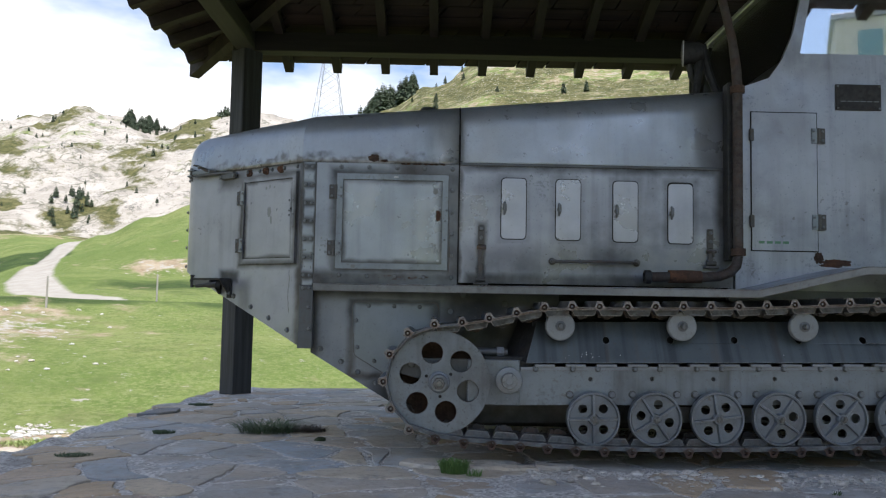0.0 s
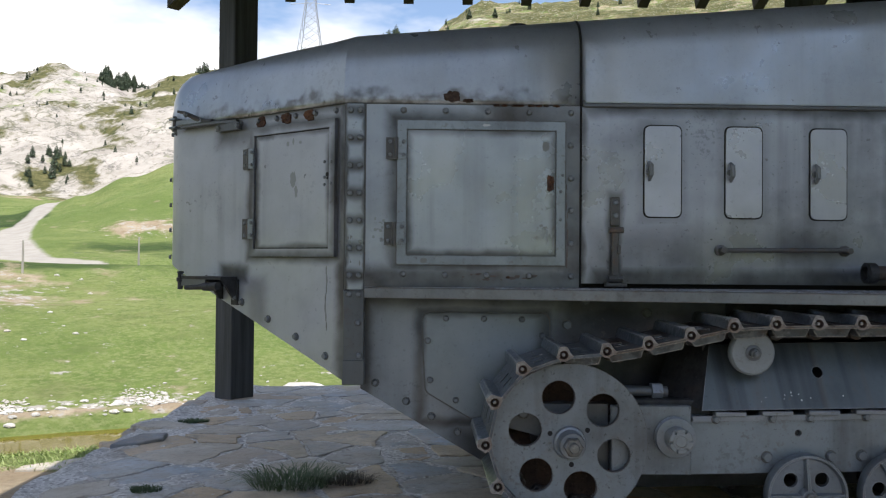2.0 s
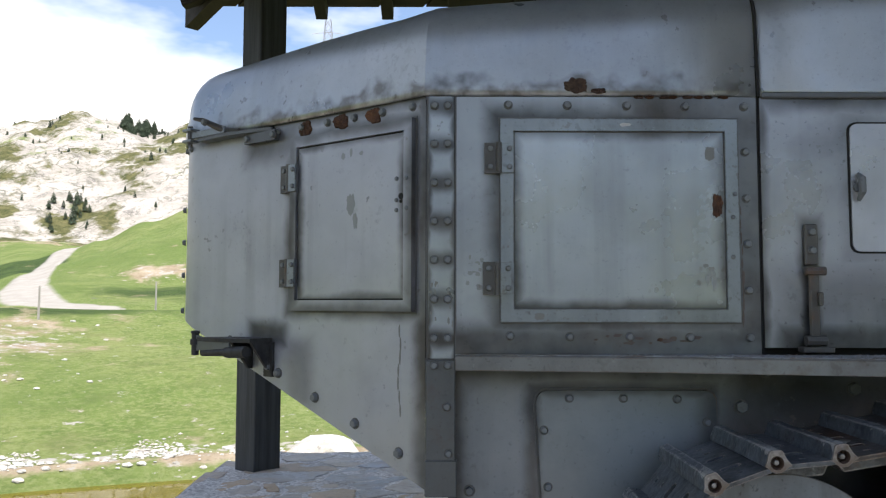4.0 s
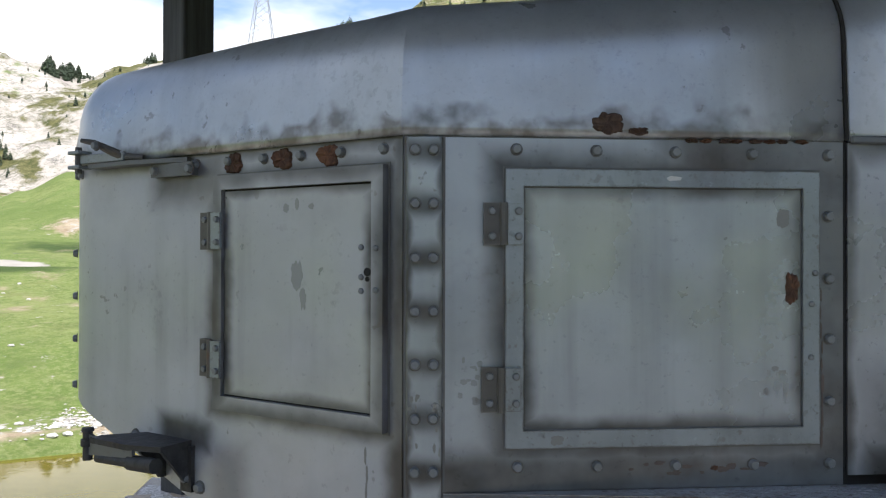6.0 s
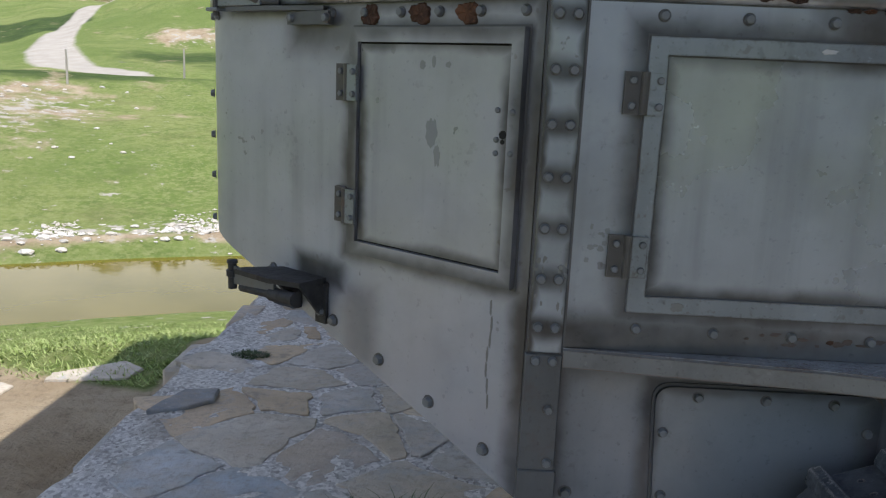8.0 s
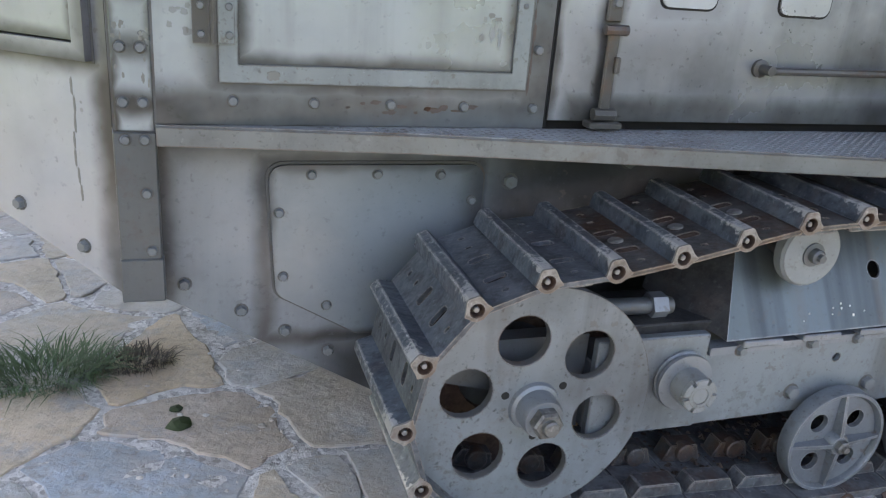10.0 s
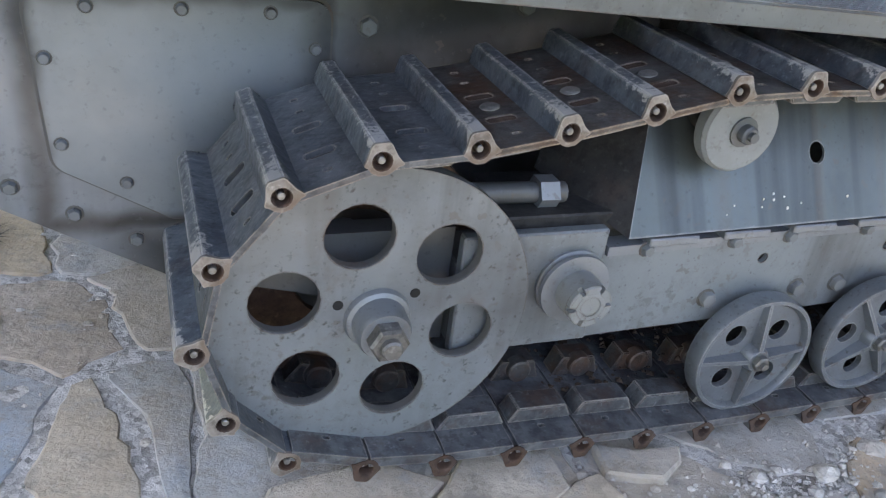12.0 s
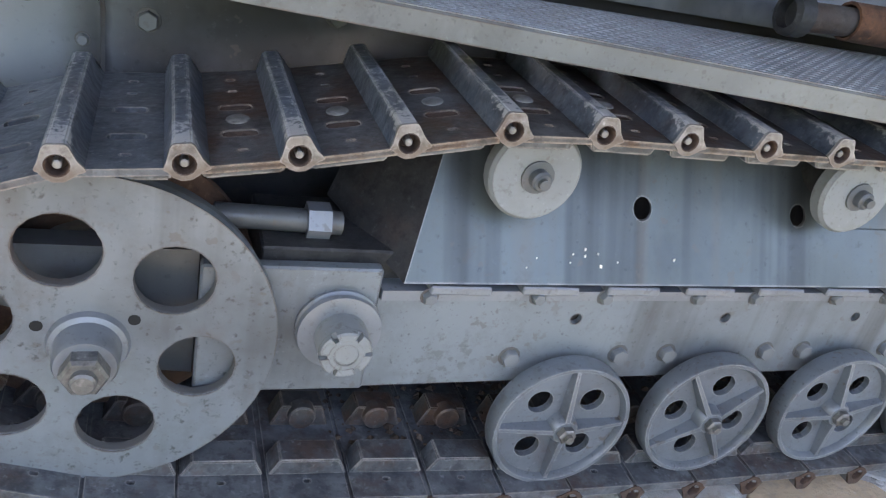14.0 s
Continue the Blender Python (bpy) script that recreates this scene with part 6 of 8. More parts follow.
# engine hatches with rounded corners
for x0, z1 in ((0.413, 1.706), (0.763, 1.704), (1.131, 1.700), (1.485, 1.696)):
    bm = bmesh.new()
    sheet(bm, round_poly(rect(x0 - 0.006, z1 - 0.394, x0 + 0.162, z1 + 0.006), 0.032), [], on_side(SIDE - 0.0038), 0.002)
    part("hatch_gap", bm, M_GAP, engine_panel)
    bm = bmesh.new()
    sheet(bm, round_poly(rect(x0, z1 - 0.388, x0 + 0.156, z1 - (0.006 if x0 > 1.4 else 0)), 0.028), [], on_side(SIDE - 0.0085), 0.005)
    hatch = part("hatch", bm, M_HATCH, engine_panel, "rounded ventilation hatch")
    bm = bmesh.new()
    turned(bm, (x0 + 0.018, SIDE - 0.008, z1 - 0.195), (0, -1, 0), [(0.014, 0), (0.014, 0.012), (0, 0.014)], 10)
    tube(bm, [(x0 + 0.018, SIDE - 0.016, z1 - 0.155), (x0 + 0.020, SIDE - 0.034, z1 - 0.17), (x0 + 0.020, SIDE - 0.036, z1 - 0.21), (x0 + 0.018, SIDE - 0.016, z1 - 0.235)], [0.006, 0.011, 0.011, 0.006], 8)
    part("handle", bm, M_BOLT, hatch)
# grab rail, latches
bm = bmesh.new()
tube(bm, [(0.75, SIDE - 0.045, 1.176), (1.27, SIDE - 0.045, 1.180)], 0.010, 10)
rail = part("grab_rail", bm, M_HINGE, engine_panel)
for x in (0.74, 1.28):
    bm = bmesh.new()
    turned(bm, (x, SIDE - 0.002, 1.177), (0, -1, 0), [(0.024, 0), (0.024, 0.01), (0.013, 0.014), (0.013, 0.055), (0, 0.058)], 12)
    part("rail_foot", bm, M_HINGE, rail)


def latch(x, z1, z0):
    bm = bmesh.new()
    box(bm, x - 0.020, SIDE - 0.016, z1 - 0.125, x + 0.020, SIDE - 0.002, z1, 0.004)
    lt = part("latch", bm, M_HINGE, engine_panel)
    for z in (z1 - 0.025, z1 - 0.080):
        spot("screw", RIVET, lt, (x, SIDE - 0.016, z))
    bm = bmesh.new()
    tube(bm, [(x - 0.028, SIDE - 0.028, z1 - 0.142), (x + 0.032, SIDE - 0.028, z1 - 0.142)], 0.013, 8)
    part("latch_pin", bm, M_HINGE, lt)
    bm = bmesh.new()
    box(bm, x - 0.016, SIDE - 0.030, z0 + 0.02, x + 0.014, SIDE - 0.018, z1 - 0.13, 0.004)
    box(bm, x + 0.004, SIDE - 0.046, (z0 + z1) / 2 - 0.06, x + 0.018, SIDE - 0.030, (z0 + z1) / 2 - 0.02, 0.003)
    part("latch_strap", bm, M_HINGE, lt)
    bm = bmesh.new()
    tube(bm, [(x - 0.03, SIDE - 0.026, z0 + 0.022), (x + 0.03, SIDE - 0.026, z0 + 0.022)], 0.016, 8)
    box(bm, x - 0.045, SIDE - 0.05, z0 - 0.012, x + 0.045, SIDE - 0.003, z0 + 0.004, 0.003)
    part("latch_hook", bm, M_HINGE, lt)


latch(0.285, 1.400, 1.030)
latch(1.752, 1.402, 1.16)

# rust scabs, irregular and slightly proud
def scab(parent, at, along, w, h, normal, seed, mat=M_RUST, proud=1.0, name="rust_patch", label="flaking orange-brown rust patch"):
    rng = random.Random(seed)
    a, up, nn, at = Vector(along), Vector((0, 0, 1)), Vector(normal), Vector(at)
    bm = bmesh.new()
    k = 36
    rim = []
    for i in range(k):
        ct, s_ = math.cos(2 * math.pi * i / k), math.sin(2 * math.pi * i / k)
        f = 0.95 / (abs(ct) ** 2.5 + abs(s_) ** 2.5) ** (1 / 2.5) * (1 + 0.36 * noise.noise(Vector((ct * 1.9, s_ * 1.9, seed * 5.3))) + 0.16 * noise.noise(Vector((ct * 5, s_ * 5, seed * 2.1))) + rng.uniform(-0.06, 0.06))
        rim.append(at + a * (w / 2 * ct * f) + up * (h / 2 * s_ * f) + nn * 0.0012 * proud)
    r0 = [bm.verts.new(p - nn * 0.002) for p in rim]
    r1 = [bm.verts.new(at + (p - at) * 0.86 + nn * rng.uniform(0.001, 0.004) * proud) for p in rim]
    r2 = [bm.verts.new(at + (p - at) * 0.45 + nn * rng.uniform(0.0005, 0.004) * proud) for p in rim]
    c = bm.verts.new(at + nn * 0.002 * proud)
    for i in range(k):
        j = (i + 1) % k
        bm.faces.new((r0[i], r0[j], r1[j], r1[i]))
        bm.faces.new((r1[i], r1[j], r2[j], r2[i]))
        bm.faces.new((r2[i], r2[j], c))
    part(name, bm, mat, parent, label, 0)


for x, w, sd in ((-1.045, 0.070, 1), (-1.16, 0.074, 2), (-1.295, 0.066, 3)):
    scab(nose_panel, on_nose(nose_s(x), 1.760, 0.001), (-0.8, 0.6, 0), w, 0.056, NOSE_N, sd)
scab(hood_front, (-0.415, SIDE - 0.0065, 1.822), (1, 0, 0), 0.070, 0.048, (0, -1, 0), 4, M_RUSTDARK)
scab(hood_front, (-0.345, SIDE - 0.0075, 1.805), (1, 0, 0), 0.05, 0.02, (0, -1, 0), 9, M_RUSTDARK)
for k in range(8):
    scab(surround, (-0.22 + 0.036 * k + RNG.uniform(-0.01, 0.01), SIDE - 0.007, 1.786), (1, 0, 0), 0.03, 0.010, (0, -1, 0), 20 + k, M_RUST if k % 2 else M_RUSTDARK)
scab(door, (0.008, SIDE - 0.009, 1.455), (1, 0, 0), 0.032, 0.072, (0, -1, 0), 6)
for k in range(13):
    scab(surround, (-0.35 + 0.025 * k + RNG.uniform(-0.012, 0.012), SIDE - 0.0055, 1.056 + RNG.uniform(-0.014, 0.012)), (1, 0, 0), RNG.uniform(0.010, 0.040), RNG.uniform(0.005, 0.018), (0, -1, 0), 70 + k, M_RUST if k == 7 else M_RUSTSTAIN, 0.15, "rust_stain", "dull brown rust smear")
# smudges and mildew on the doors, and a rusty run beside the door frame
for u, z, w, h, sd in ((0.300, 1.480, 0.040, 0.085, 81), (0.280, 1.425, 0.022, 0.060, 82), (0.335, 1.640, 0.022, 0.026, 83), (0.300, 1.648, 0.014, 0.030, 84), (0.255, 1.642, 0.020, 0.016, 85)):
    scab(nose_door, on_nose(u, z, 0.0142), (-0.8, 0.6, 0), w, h, NOSE_N, sd, M_SMUDGE, 0.06, "smudge", "faint grey-green smudge")
for k in range(12):
    scab(door, (-0.005 - 0.06 * RNG.random() ** 2, SIDE - 0.0079, 1.20 + 0.075 * RNG.random()), (1, 0, 0), RNG.uniform(0.006, 0.022), RNG.uniform(0.008, 0.028), (0, -1, 0), 90 + k, M_SMUDGE if k % 3 else M_STAIN, 0.05, "smudge", "dark mildew smudge")
scab(door, (-0.012, SIDE - 0.0079, 1.612), (1, 0, 0), 0.034, 0.046, (0, -1, 0), 110, M_STAIN, 0.05, "smudge", "dark grey smudge")
scab(door, (-0.530, SIDE - 0.0144, 1.122), (1, 0, 0), 0.030, 0.026, (0, -1, 0), 111, M_STAIN, 0.05, "smudge", "dark grey smudge")
for k in range(9):
    scab(surround, (0.0805 + RNG.uniform(-0.003, 0.003), SIDE - 0.0055, 1.12 + 0.040 * k), (1, 0, 0), RNG.uniform(0.004, 0.010), RNG.uniform(0.030, 0.060), (0, -1, 0), 120 + k, M_RUSTSTAIN, 0.08, "rust_stain", "thin rusty run")
for k in range(16):
    scab(strip, (RNG.choice((-0.855, -0.84, -0.80, -0.788)) + RNG.uniform(-0.005, 0.005), SIDE - 0.0102, 1.09 + 0.16 * RNG.random()), (1, 0, 0), RNG.uniform(0.004, 0.014), RNG.uniform(0.008, 0.024), (0, -1, 0), 140 + k, M_STAIN, 0.05, "smudge", "dark mildew smudge")
for k in range(14):
    scab(surround, (-0.715 + RNG.uniform(-0.03, 0.03), SIDE - 0.0054, 1.20 + 0.10 * RNG.random()), (1, 0, 0), RNG.uniform(0.006, 0.018), RNG.uniform(0.006, 0.018), (0, -1, 0), 160 + k, M_SMUDGE, 0.05, "smudge", "dark mildew smudge")
# a long dirty run below the nose door
for k in range(7):
    scab(nose_panel, on_nose(nose_s(-0.955 + 0.004 * math.sin(k * 1.3)), 1.075 - 0.040 * k, 0.0004), (-0.8, 0.6, 0), 0.007, 0.046, NOSE_N, 50 + k, M_STAIN, 0.12, "stain", "thin dark run")
scab(door, (-0.267, SIDE - 0.0145, 1.70), (1, 0, 0), 0.035, 0.012, (0, -1, 0), 61, M_CHALK, 0.12, "scratch", "pale chalky scratch")

# lower hull with inspection cover
LOW = 5.205
bm = bmesh.new()
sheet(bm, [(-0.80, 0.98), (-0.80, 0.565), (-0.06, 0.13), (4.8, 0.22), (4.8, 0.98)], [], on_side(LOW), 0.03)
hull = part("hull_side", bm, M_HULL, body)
bm = bmesh.new()
for y0 in (LOW + 0.03,):
    vs = [bm.verts.new(p) for p in ((-0.80, y0, 0.565), (-0.06, y0, 0.13), (4.8, y0, 0.22), (4.8, 2 * MID - y0, 0.22), (-0.06, 2 * MID - y0, 0.13), (-0.80, 2 * MID - y0, 0.565))]
    bm.faces.new((vs[0], vs[1], vs[4], vs[5]))
    bm.faces.new((vs[1], vs[2], vs[3], vs[4]))
part("hull_belly", bm, M_FRAME, body)
bm = bmesh.new()
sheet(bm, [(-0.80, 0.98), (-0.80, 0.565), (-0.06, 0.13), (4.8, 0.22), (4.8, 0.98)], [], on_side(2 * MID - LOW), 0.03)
# near-black unlike the grey near side: shade put into the colour
part("far_hull_side", bm, M_DARKIRON_SHADE, body)
bm = bmesh.new()
sheet(bm, round_poly([(-0.535, 0.895), (-0.515, 0.555), (-0.30, 0.43), (0.02, 0.43), (0.02, 0.895)], 0.045), [], on_side(LOW - 0.016), 0.015)
cover_gap = bmesh.new()
sheet(cover_gap, round_poly([(-0.542, 0.902), (-0.522, 0.551), (-0.302, 0.423), (0.027, 0.423), (0.027, 0.902)], 0.049), [], on_side(LOW - 0.005), 0.004)
part("cover_gasket", cover_gap, M_RING, body)
cover_plate = part("inspection_cover", bm, M_COVERPLATE, body, "bolted cover with rounded corners")
for x, z in ((-0.43, 0.872), (-0.265, 0.872), (-0.10, 0.870), (-0.508, 0.775), (-0.497, 0.605), (-0.385, 0.518), (-0.01, 0.80)):
    spot("rivet", RIVET, cover_plate, (x, LOW - 0.016, z))
for x, z in ((-0.735, 0.59), (-0.60, 0.51), (-0.49, 0.445), (-0.375, 0.378), (-0.26, 0.31), (-0.15, 0.245)):
    spot("rivet", PANELBOLT, hull, (x, LOW, z))
for x, z in ((0.10, 0.845), (0.18, 0.955), (0.45, 0.90)):
    spot("bolt", HEXBOLT, hull, (x, LOW, z))

# running-board fender: widens rearwards, then kinks up
def fend_y(x):
    return 4.996 - 0.2 * x if x < 1.87 else 4.62


bm = bmesh.new()
st = [(-0.78, 0.0), (-0.2, 0.0), (0.5, 0.0), (1.2, 0.0), (1.87, 0.0), (2.5, 0.148), (4.8, 0.148)]
rows = []
for x, dz in st:
    y = min(fend_y(x), SIDE - 0.012)
    rows.append([bm.verts.new(p) for p in ((x, SIDE - 0.001, 1.008 + dz), (x, y + 0.006, 1.008 + dz), (x, y, 1.003 + dz), (x, y, 0.962 + dz), (x, y + 0.006, 0.962 + dz), (x, y + 0.006, 0.996 + dz), (x, SIDE - 0.001, 0.996 + dz))])
for a, c in zip(rows, rows[1:]):
    for k in range(7):
        bm.faces.new((a[k], a[(k + 1) % 7], c[(k + 1) % 7], c[k]))
bm.faces.new(rows[0])
bm.faces.new(rows[-1][::-1])
fender = part("fender", bm, M_BOARDLIP, body, "running board of worn tread plate", 20)
# tread pattern on the board
bm = bmesh.new()
row = 0
x = -0.55
while x < 1.86:
    y = fend_y(x) + 0.014
    k = 0
    while y < SIDE - 0.02:
        s = 0.0052
        d = 1 if (row + k) % 2 else -1
        p = [(-0.011, -0.003 * d), (0.0, -0.0045), (0.011, 0.003 * d), (0.0, 0.0045)]
        lo = [bm.verts.new((x + a_, y + b_, 1.0090)) for a_, b_ in p]
        hi = bm.verts.new((x, y, 1.0124))
        for i in range(4):
            bm.faces.new((lo[i], lo[(i + 1) % 4], hi))
        y += 0.021
        k += 1
    x += 0.021
    row += 1
top = bmesh.new()
tp = []
for x, dz in st:
    y = min(fend_y(x), SIDE - 0.012)
    tp.append([top.verts.new((x, yy_, 1.008 + dz + zz_)) for yy_, zz_ in ((y + 0.004, -0.0005), (y + 0.004, 0.0012), (SIDE - 0.004, 0.0012), (SIDE - 0.004, -0.0005))])
for a, c in zip(tp, tp[1:]):
    for k in range(3):
        top.faces.new((a[k], a[k + 1], c[k + 1], c[k]))
part("tread_plate", top, M_TREAD, fender, "worn grey tread plate with rust", 0)
tagged(part("tread_pattern", bm, M_TREAD, fender, "raised diamond tread", 0), kind="stuff")

# cab
bm = bmesh.new()
cab_out = [(1.915, 1.02), (4.8, 1.02), (4.8, 3.25), (2.42, 3.25), (2.30, 2.70), (2.225, 2.52), (2.14, 2.40), (1.99, 2.345), (1.915, 2.34)]
sheet(bm, cab_out, [[(2.345, 2.566), (2.425, 3.0), (3.6, 3.0), (3.6, 2.566)]], on_side(SIDE - 0.004), 0.03)
cab = part("cab_side", bm, M_PAINT, body, "flat grey cab side with a door panel")
bm = bmesh.new()
vs = []
for x, z in ((2.42, 3.25), (2.30, 2.70), (2.225, 2.52), (2.14, 2.40), (1.99, 2.345), (1.90, 2.338)):
    vs.append((bm.verts.new((x, SIDE - 0.004, z)), bm.verts.new((x, 2 * MID - SIDE + 0.004, z))))
for a, c in list(zip(vs, vs[1:]))[2:]:
    bm.faces.new((a[0], a[1], c[1], c[0]))
# the shade on the cowl is put into its near-black colour
part("cowl", bm, M_DARKIRON_SHADE, body, "cowl below the windscreen, darkened for its shade")
bm = bmesh.new()
ws_ = [bm.verts.new(p) for p in ((2.232, SIDE + 0.07, 2.52), (2.31, SIDE + 0.07, 2.70), (2.43, SIDE + 0.07, 3.25), (2.43, 2 * MID - SIDE - 0.07, 3.25), (2.31, 2 * MID - SIDE - 0.07, 2.70), (2.232, 2 * MID - SIDE - 0.07, 2.52))]
bm.faces.new((ws_[0], ws_[1], ws_[4], ws_[5]))
bm.faces.new((ws_[1], ws_[2], ws_[3], ws_[4]))
part("windscreen", bm, M_SCREEN, body, "dark sloping windscreen glass")
# black sheet added so that the windscreen reads dark
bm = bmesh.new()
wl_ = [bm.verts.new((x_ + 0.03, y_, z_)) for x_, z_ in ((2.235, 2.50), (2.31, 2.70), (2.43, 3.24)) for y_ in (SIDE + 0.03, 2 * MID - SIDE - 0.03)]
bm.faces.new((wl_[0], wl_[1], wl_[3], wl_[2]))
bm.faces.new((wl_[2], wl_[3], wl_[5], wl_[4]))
part("windscreen_dark_sheet", bm, M_GAP, body, "black sheet standing in for the unlit cab behind the windscreen")
# black block added in place of the shaded cab interior
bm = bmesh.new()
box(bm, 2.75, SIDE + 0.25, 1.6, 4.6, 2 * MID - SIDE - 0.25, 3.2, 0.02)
part("cab_dark_block", bm, M_GAP, body, "black block standing in for the unlit cab interior")
bm = bmesh.new()
box(bm, 2.38, SIDE - 0.06, 3.252, 4.9, 2 * MID - SIDE + 0.06, 3.30, 0.01)
part("cab_roof", bm, M_PAINT, body)
bm = bmesh.new()
sheet(bm, cab_out, [], on_side(2 * MID - SIDE), 0.02)
# far side painted dark for the shade seen through the windscreen
part("far_cab_side", bm, M_DARKIRON_SHADE, body)
bm = bmesh.new()
sheet(bm, [(2.338, 2.56), (2.42, 3.005), (3.61, 3.005), (3.61, 2.56)], [], on_side(SIDE + 0.006), 0.006)
part("window_pane", bm, M_GLASS, cab, "clear cab window glass")
bm = bmesh.new()
sheet(bm, rect(2.015, 1.268, 2.449, 2.176), [], on_side(SIDE - 0.0065), 0.002)
part("panel_gap", bm, M_GAP, cab)
bm = bmesh.new()
sheet(bm, rect(2.022, 1.275, 2.442, 2.169), [], on_side(SIDE - 0.012), 0.005)
cabdoor = part("cab_panel", bm, M_PAINT, cab, "tall hinged side panel")
for z in (1.46, 2.02):
    hinge(cabdoor, (2.452, SIDE - 0.006, z), (-1, 0, 0), (0, -1, 0), 0.10, rise=0.006)
    bm = bmesh.new()
    box(bm, 2.006, SIDE - 0.026, z - 0.04, 2.034, SIDE - 0.011, z + 0.04, 0.004)
    part("catch", bm, M_HINGE, cabdoor)
for k in range(4):
    bm = bmesh.new()
    box(bm, 2.062 + 0.052 * k, SIDE - 0.0130, 1.318, 2.100 + 0.052 * k, SIDE - 0.0118, 1.334)
    part("lettering_bar", bm, M_GREENMARK, cabdoor, "faded green lettering")
bm = bmesh.new()
box(bm, 2.57, SIDE - 0.016, 2.195, 2.865, SIDE - 0.004, 2.365, 0.003)
plaque = part("plaque", bm, M_DARKIRON_SHADE, cab, "dark metal plaque with faint raised lettering")
for k in range(6):
    bm = bmesh.new()
    x0 = 2.60 + 0.043 * k
    box(bm, x0, SIDE - 0.0175, 2.250, x0 + 0.033, SIDE - 0.0155, 2.256)
    part("lettering_bar", bm, M_BOLT, plaque)
for x in (2.582, 2.853):
    for z in (2.207, 2.353):
        spot("screw", RIVET_SMALL, plaque, (x, SIDE - 0.016, z))
scab(cab, (2.55, SIDE - 0.006, 1.20), (1, 0, 0), 0.20, 0.05, (0, -1, 0), 31)
scab(cab, (2.45, SIDE - 0.006, 1.23), (1, 0, 0), 0.06, 0.08, (0, -1, 0), 32, M_RUSTDARK)

# exhaust pipe up the front of the cab, with its run along the board
bm = bmesh.new()
pts = [(1.34, 4.98, 1.085), (1.45, 4.98, 1.088), (1.66, 4.98, 1.090), (1.76, 4.98, 1.095), (1.83, 4.98, 1.12), (1.872, 4.98, 1.165), (1.885, 4.98, 1.23), (1.885, 4.98, 1.5), (1.885, 4.98, 2.30), (1.878, 4.98, 2.42), (1.855, 4.98, 2.60), (1.80, 4.98, 2.83), (1.74, 4.98, 3.05), (1.72, 4.98, 3.20)]
tube(bm, pts, [0.030] * 3 + [0.031] * 7 + [0.027] * 4, 14)
pipe = part("exhaust_pipe", bm, M_PIPE, body, "rust-streaked steel exhaust pipe")
bm = bmesh.new()
turned(bm, (1.34, 4.98, 1.085), (-1, 0, 0), [(0.034, 0), (0.044, 0.005), (0.044, 0.04), (0.03, 0.045), (0.03, 0.02), (0, 0.02)], 14)
part("pipe_mouth", bm, M_DARKIRON_SHADE, pipe)
for z in (1.25, 2.28):
    bm = bmesh.new()
    turned(bm, (1.885, 4.98, z), (0, 0, 1), [(0.036, -0.025), (0.045, -0.022), (0.045, 0.022), (0.036, 0.025)], 14)
    part("clamp", bm, M_RUSTDARK, pipe)
bm = bmesh.new()
turned(bm, (1.55, 4.98, 1.09), (1, 0, 0), [(0.034, -0.10), (0.040, -0.10), (0.041, 0.0), (0.040, 0.10), (0.034, 0.10)], 14)
part("rust_sleeve", bm, M_RUST, pipe)
bm = bmesh.new()
box(bm, 1.838, 5.02, 1.20, 1.905, SIDE - 0.003, 2.34, 0.006)
part("pipe_channel", bm, M_DARKIRON_SHADE, body)

# head lamp on a forked bracket in front of the cab
bm = bmesh.new()
turned(bm, (1.70, 5.45, 2.66), (-0.955, 0.29, 0.02), [(0.0, -0.13), (0.05, -0.125), (0.075, -0.09), (0.082, 0.0), (0.085, 0.005), (0.085, 0.02), (0.076, 0.024), (0.0, 0.03)], 24)
lamp = part("head_lamp", bm, M_DARKIRON_SHADE, body, "black round head lamp with pale rim")
bm = bmesh.new()
turned(bm, (1.70, 5.45, 2.66), (-0.955, 0.29, 0.02), [(0.084, 0.008), (0.089, 0.010), (0.089, 0.016), (0.084, 0.018)], 24)
part("rim", bm, M_CHALK, lamp)
bm = bmesh.new()
tube(bm, [(1.735, 5.36, 2.33), (1.775, 5.40, 2.5), (1.81, 5.45, 2.72)], 0.030, 8)
tube(bm, [(1.90, 5.36, 2.33), (1.85, 5.40, 2.5), (1.82, 5.45, 2.72)], 0.028, 8)
tube(bm, [(1.73, 5.45, 2.58), (1.74, 5.44, 2.50), (1.79, 5.42, 2.42)], 0.026, 8)
part("lamp_bracket", bm, M_DARKIRON_SHADE, lamp)

# ---- running gear ----
HUB = Vector((0.033, 4.760, 0.432))
RISE = math.tan(radians(1.1))


def lift(x):
    return RISE * (x - 0.94)


bm = bmesh.new()
outer = ring_pts(0, 0, 0.301, 112)
holes = []
for k in range(6):
    a = radians(104 + 60 * k)
    holes.append(ring_pts(0.177 * math.cos(a), 0.177 * math.sin(a), 0.064, 20)[::-1])
sheet(bm, outer, holes, lambda u, v, d: (HUB.x + u, HUB.y + d, HUB.z + v), 0.022)
wheel = part("idler_wheel", bm, M_PALE, body, "large pale disc wheel with six round holes", 25)
bm = bmesh.new()
turned(bm, HUB, (0, 1, 0), [(0.290, 0.021), (0.295, 0.026), (0.295, 0.055), (0.285, 0.058), (0.270, 0.055), (0.270, 0.026)], 112)
part("rim", bm, M_FRAME, wheel)
bm = bmesh.new()
sheet(bm, ring_pts(0, 0, 0.28, 40), [[(p[0], p[1]) for p in ring_pts(0, 0, 0.13, 24)[::-1]]], lambda u, v, d: (HUB.x + u, HUB.y + 0.185 + d, HUB.z + v), 0.02)
part("inner_disc", bm, M_RUSTDARK, wheel)
bm = bmesh.new()
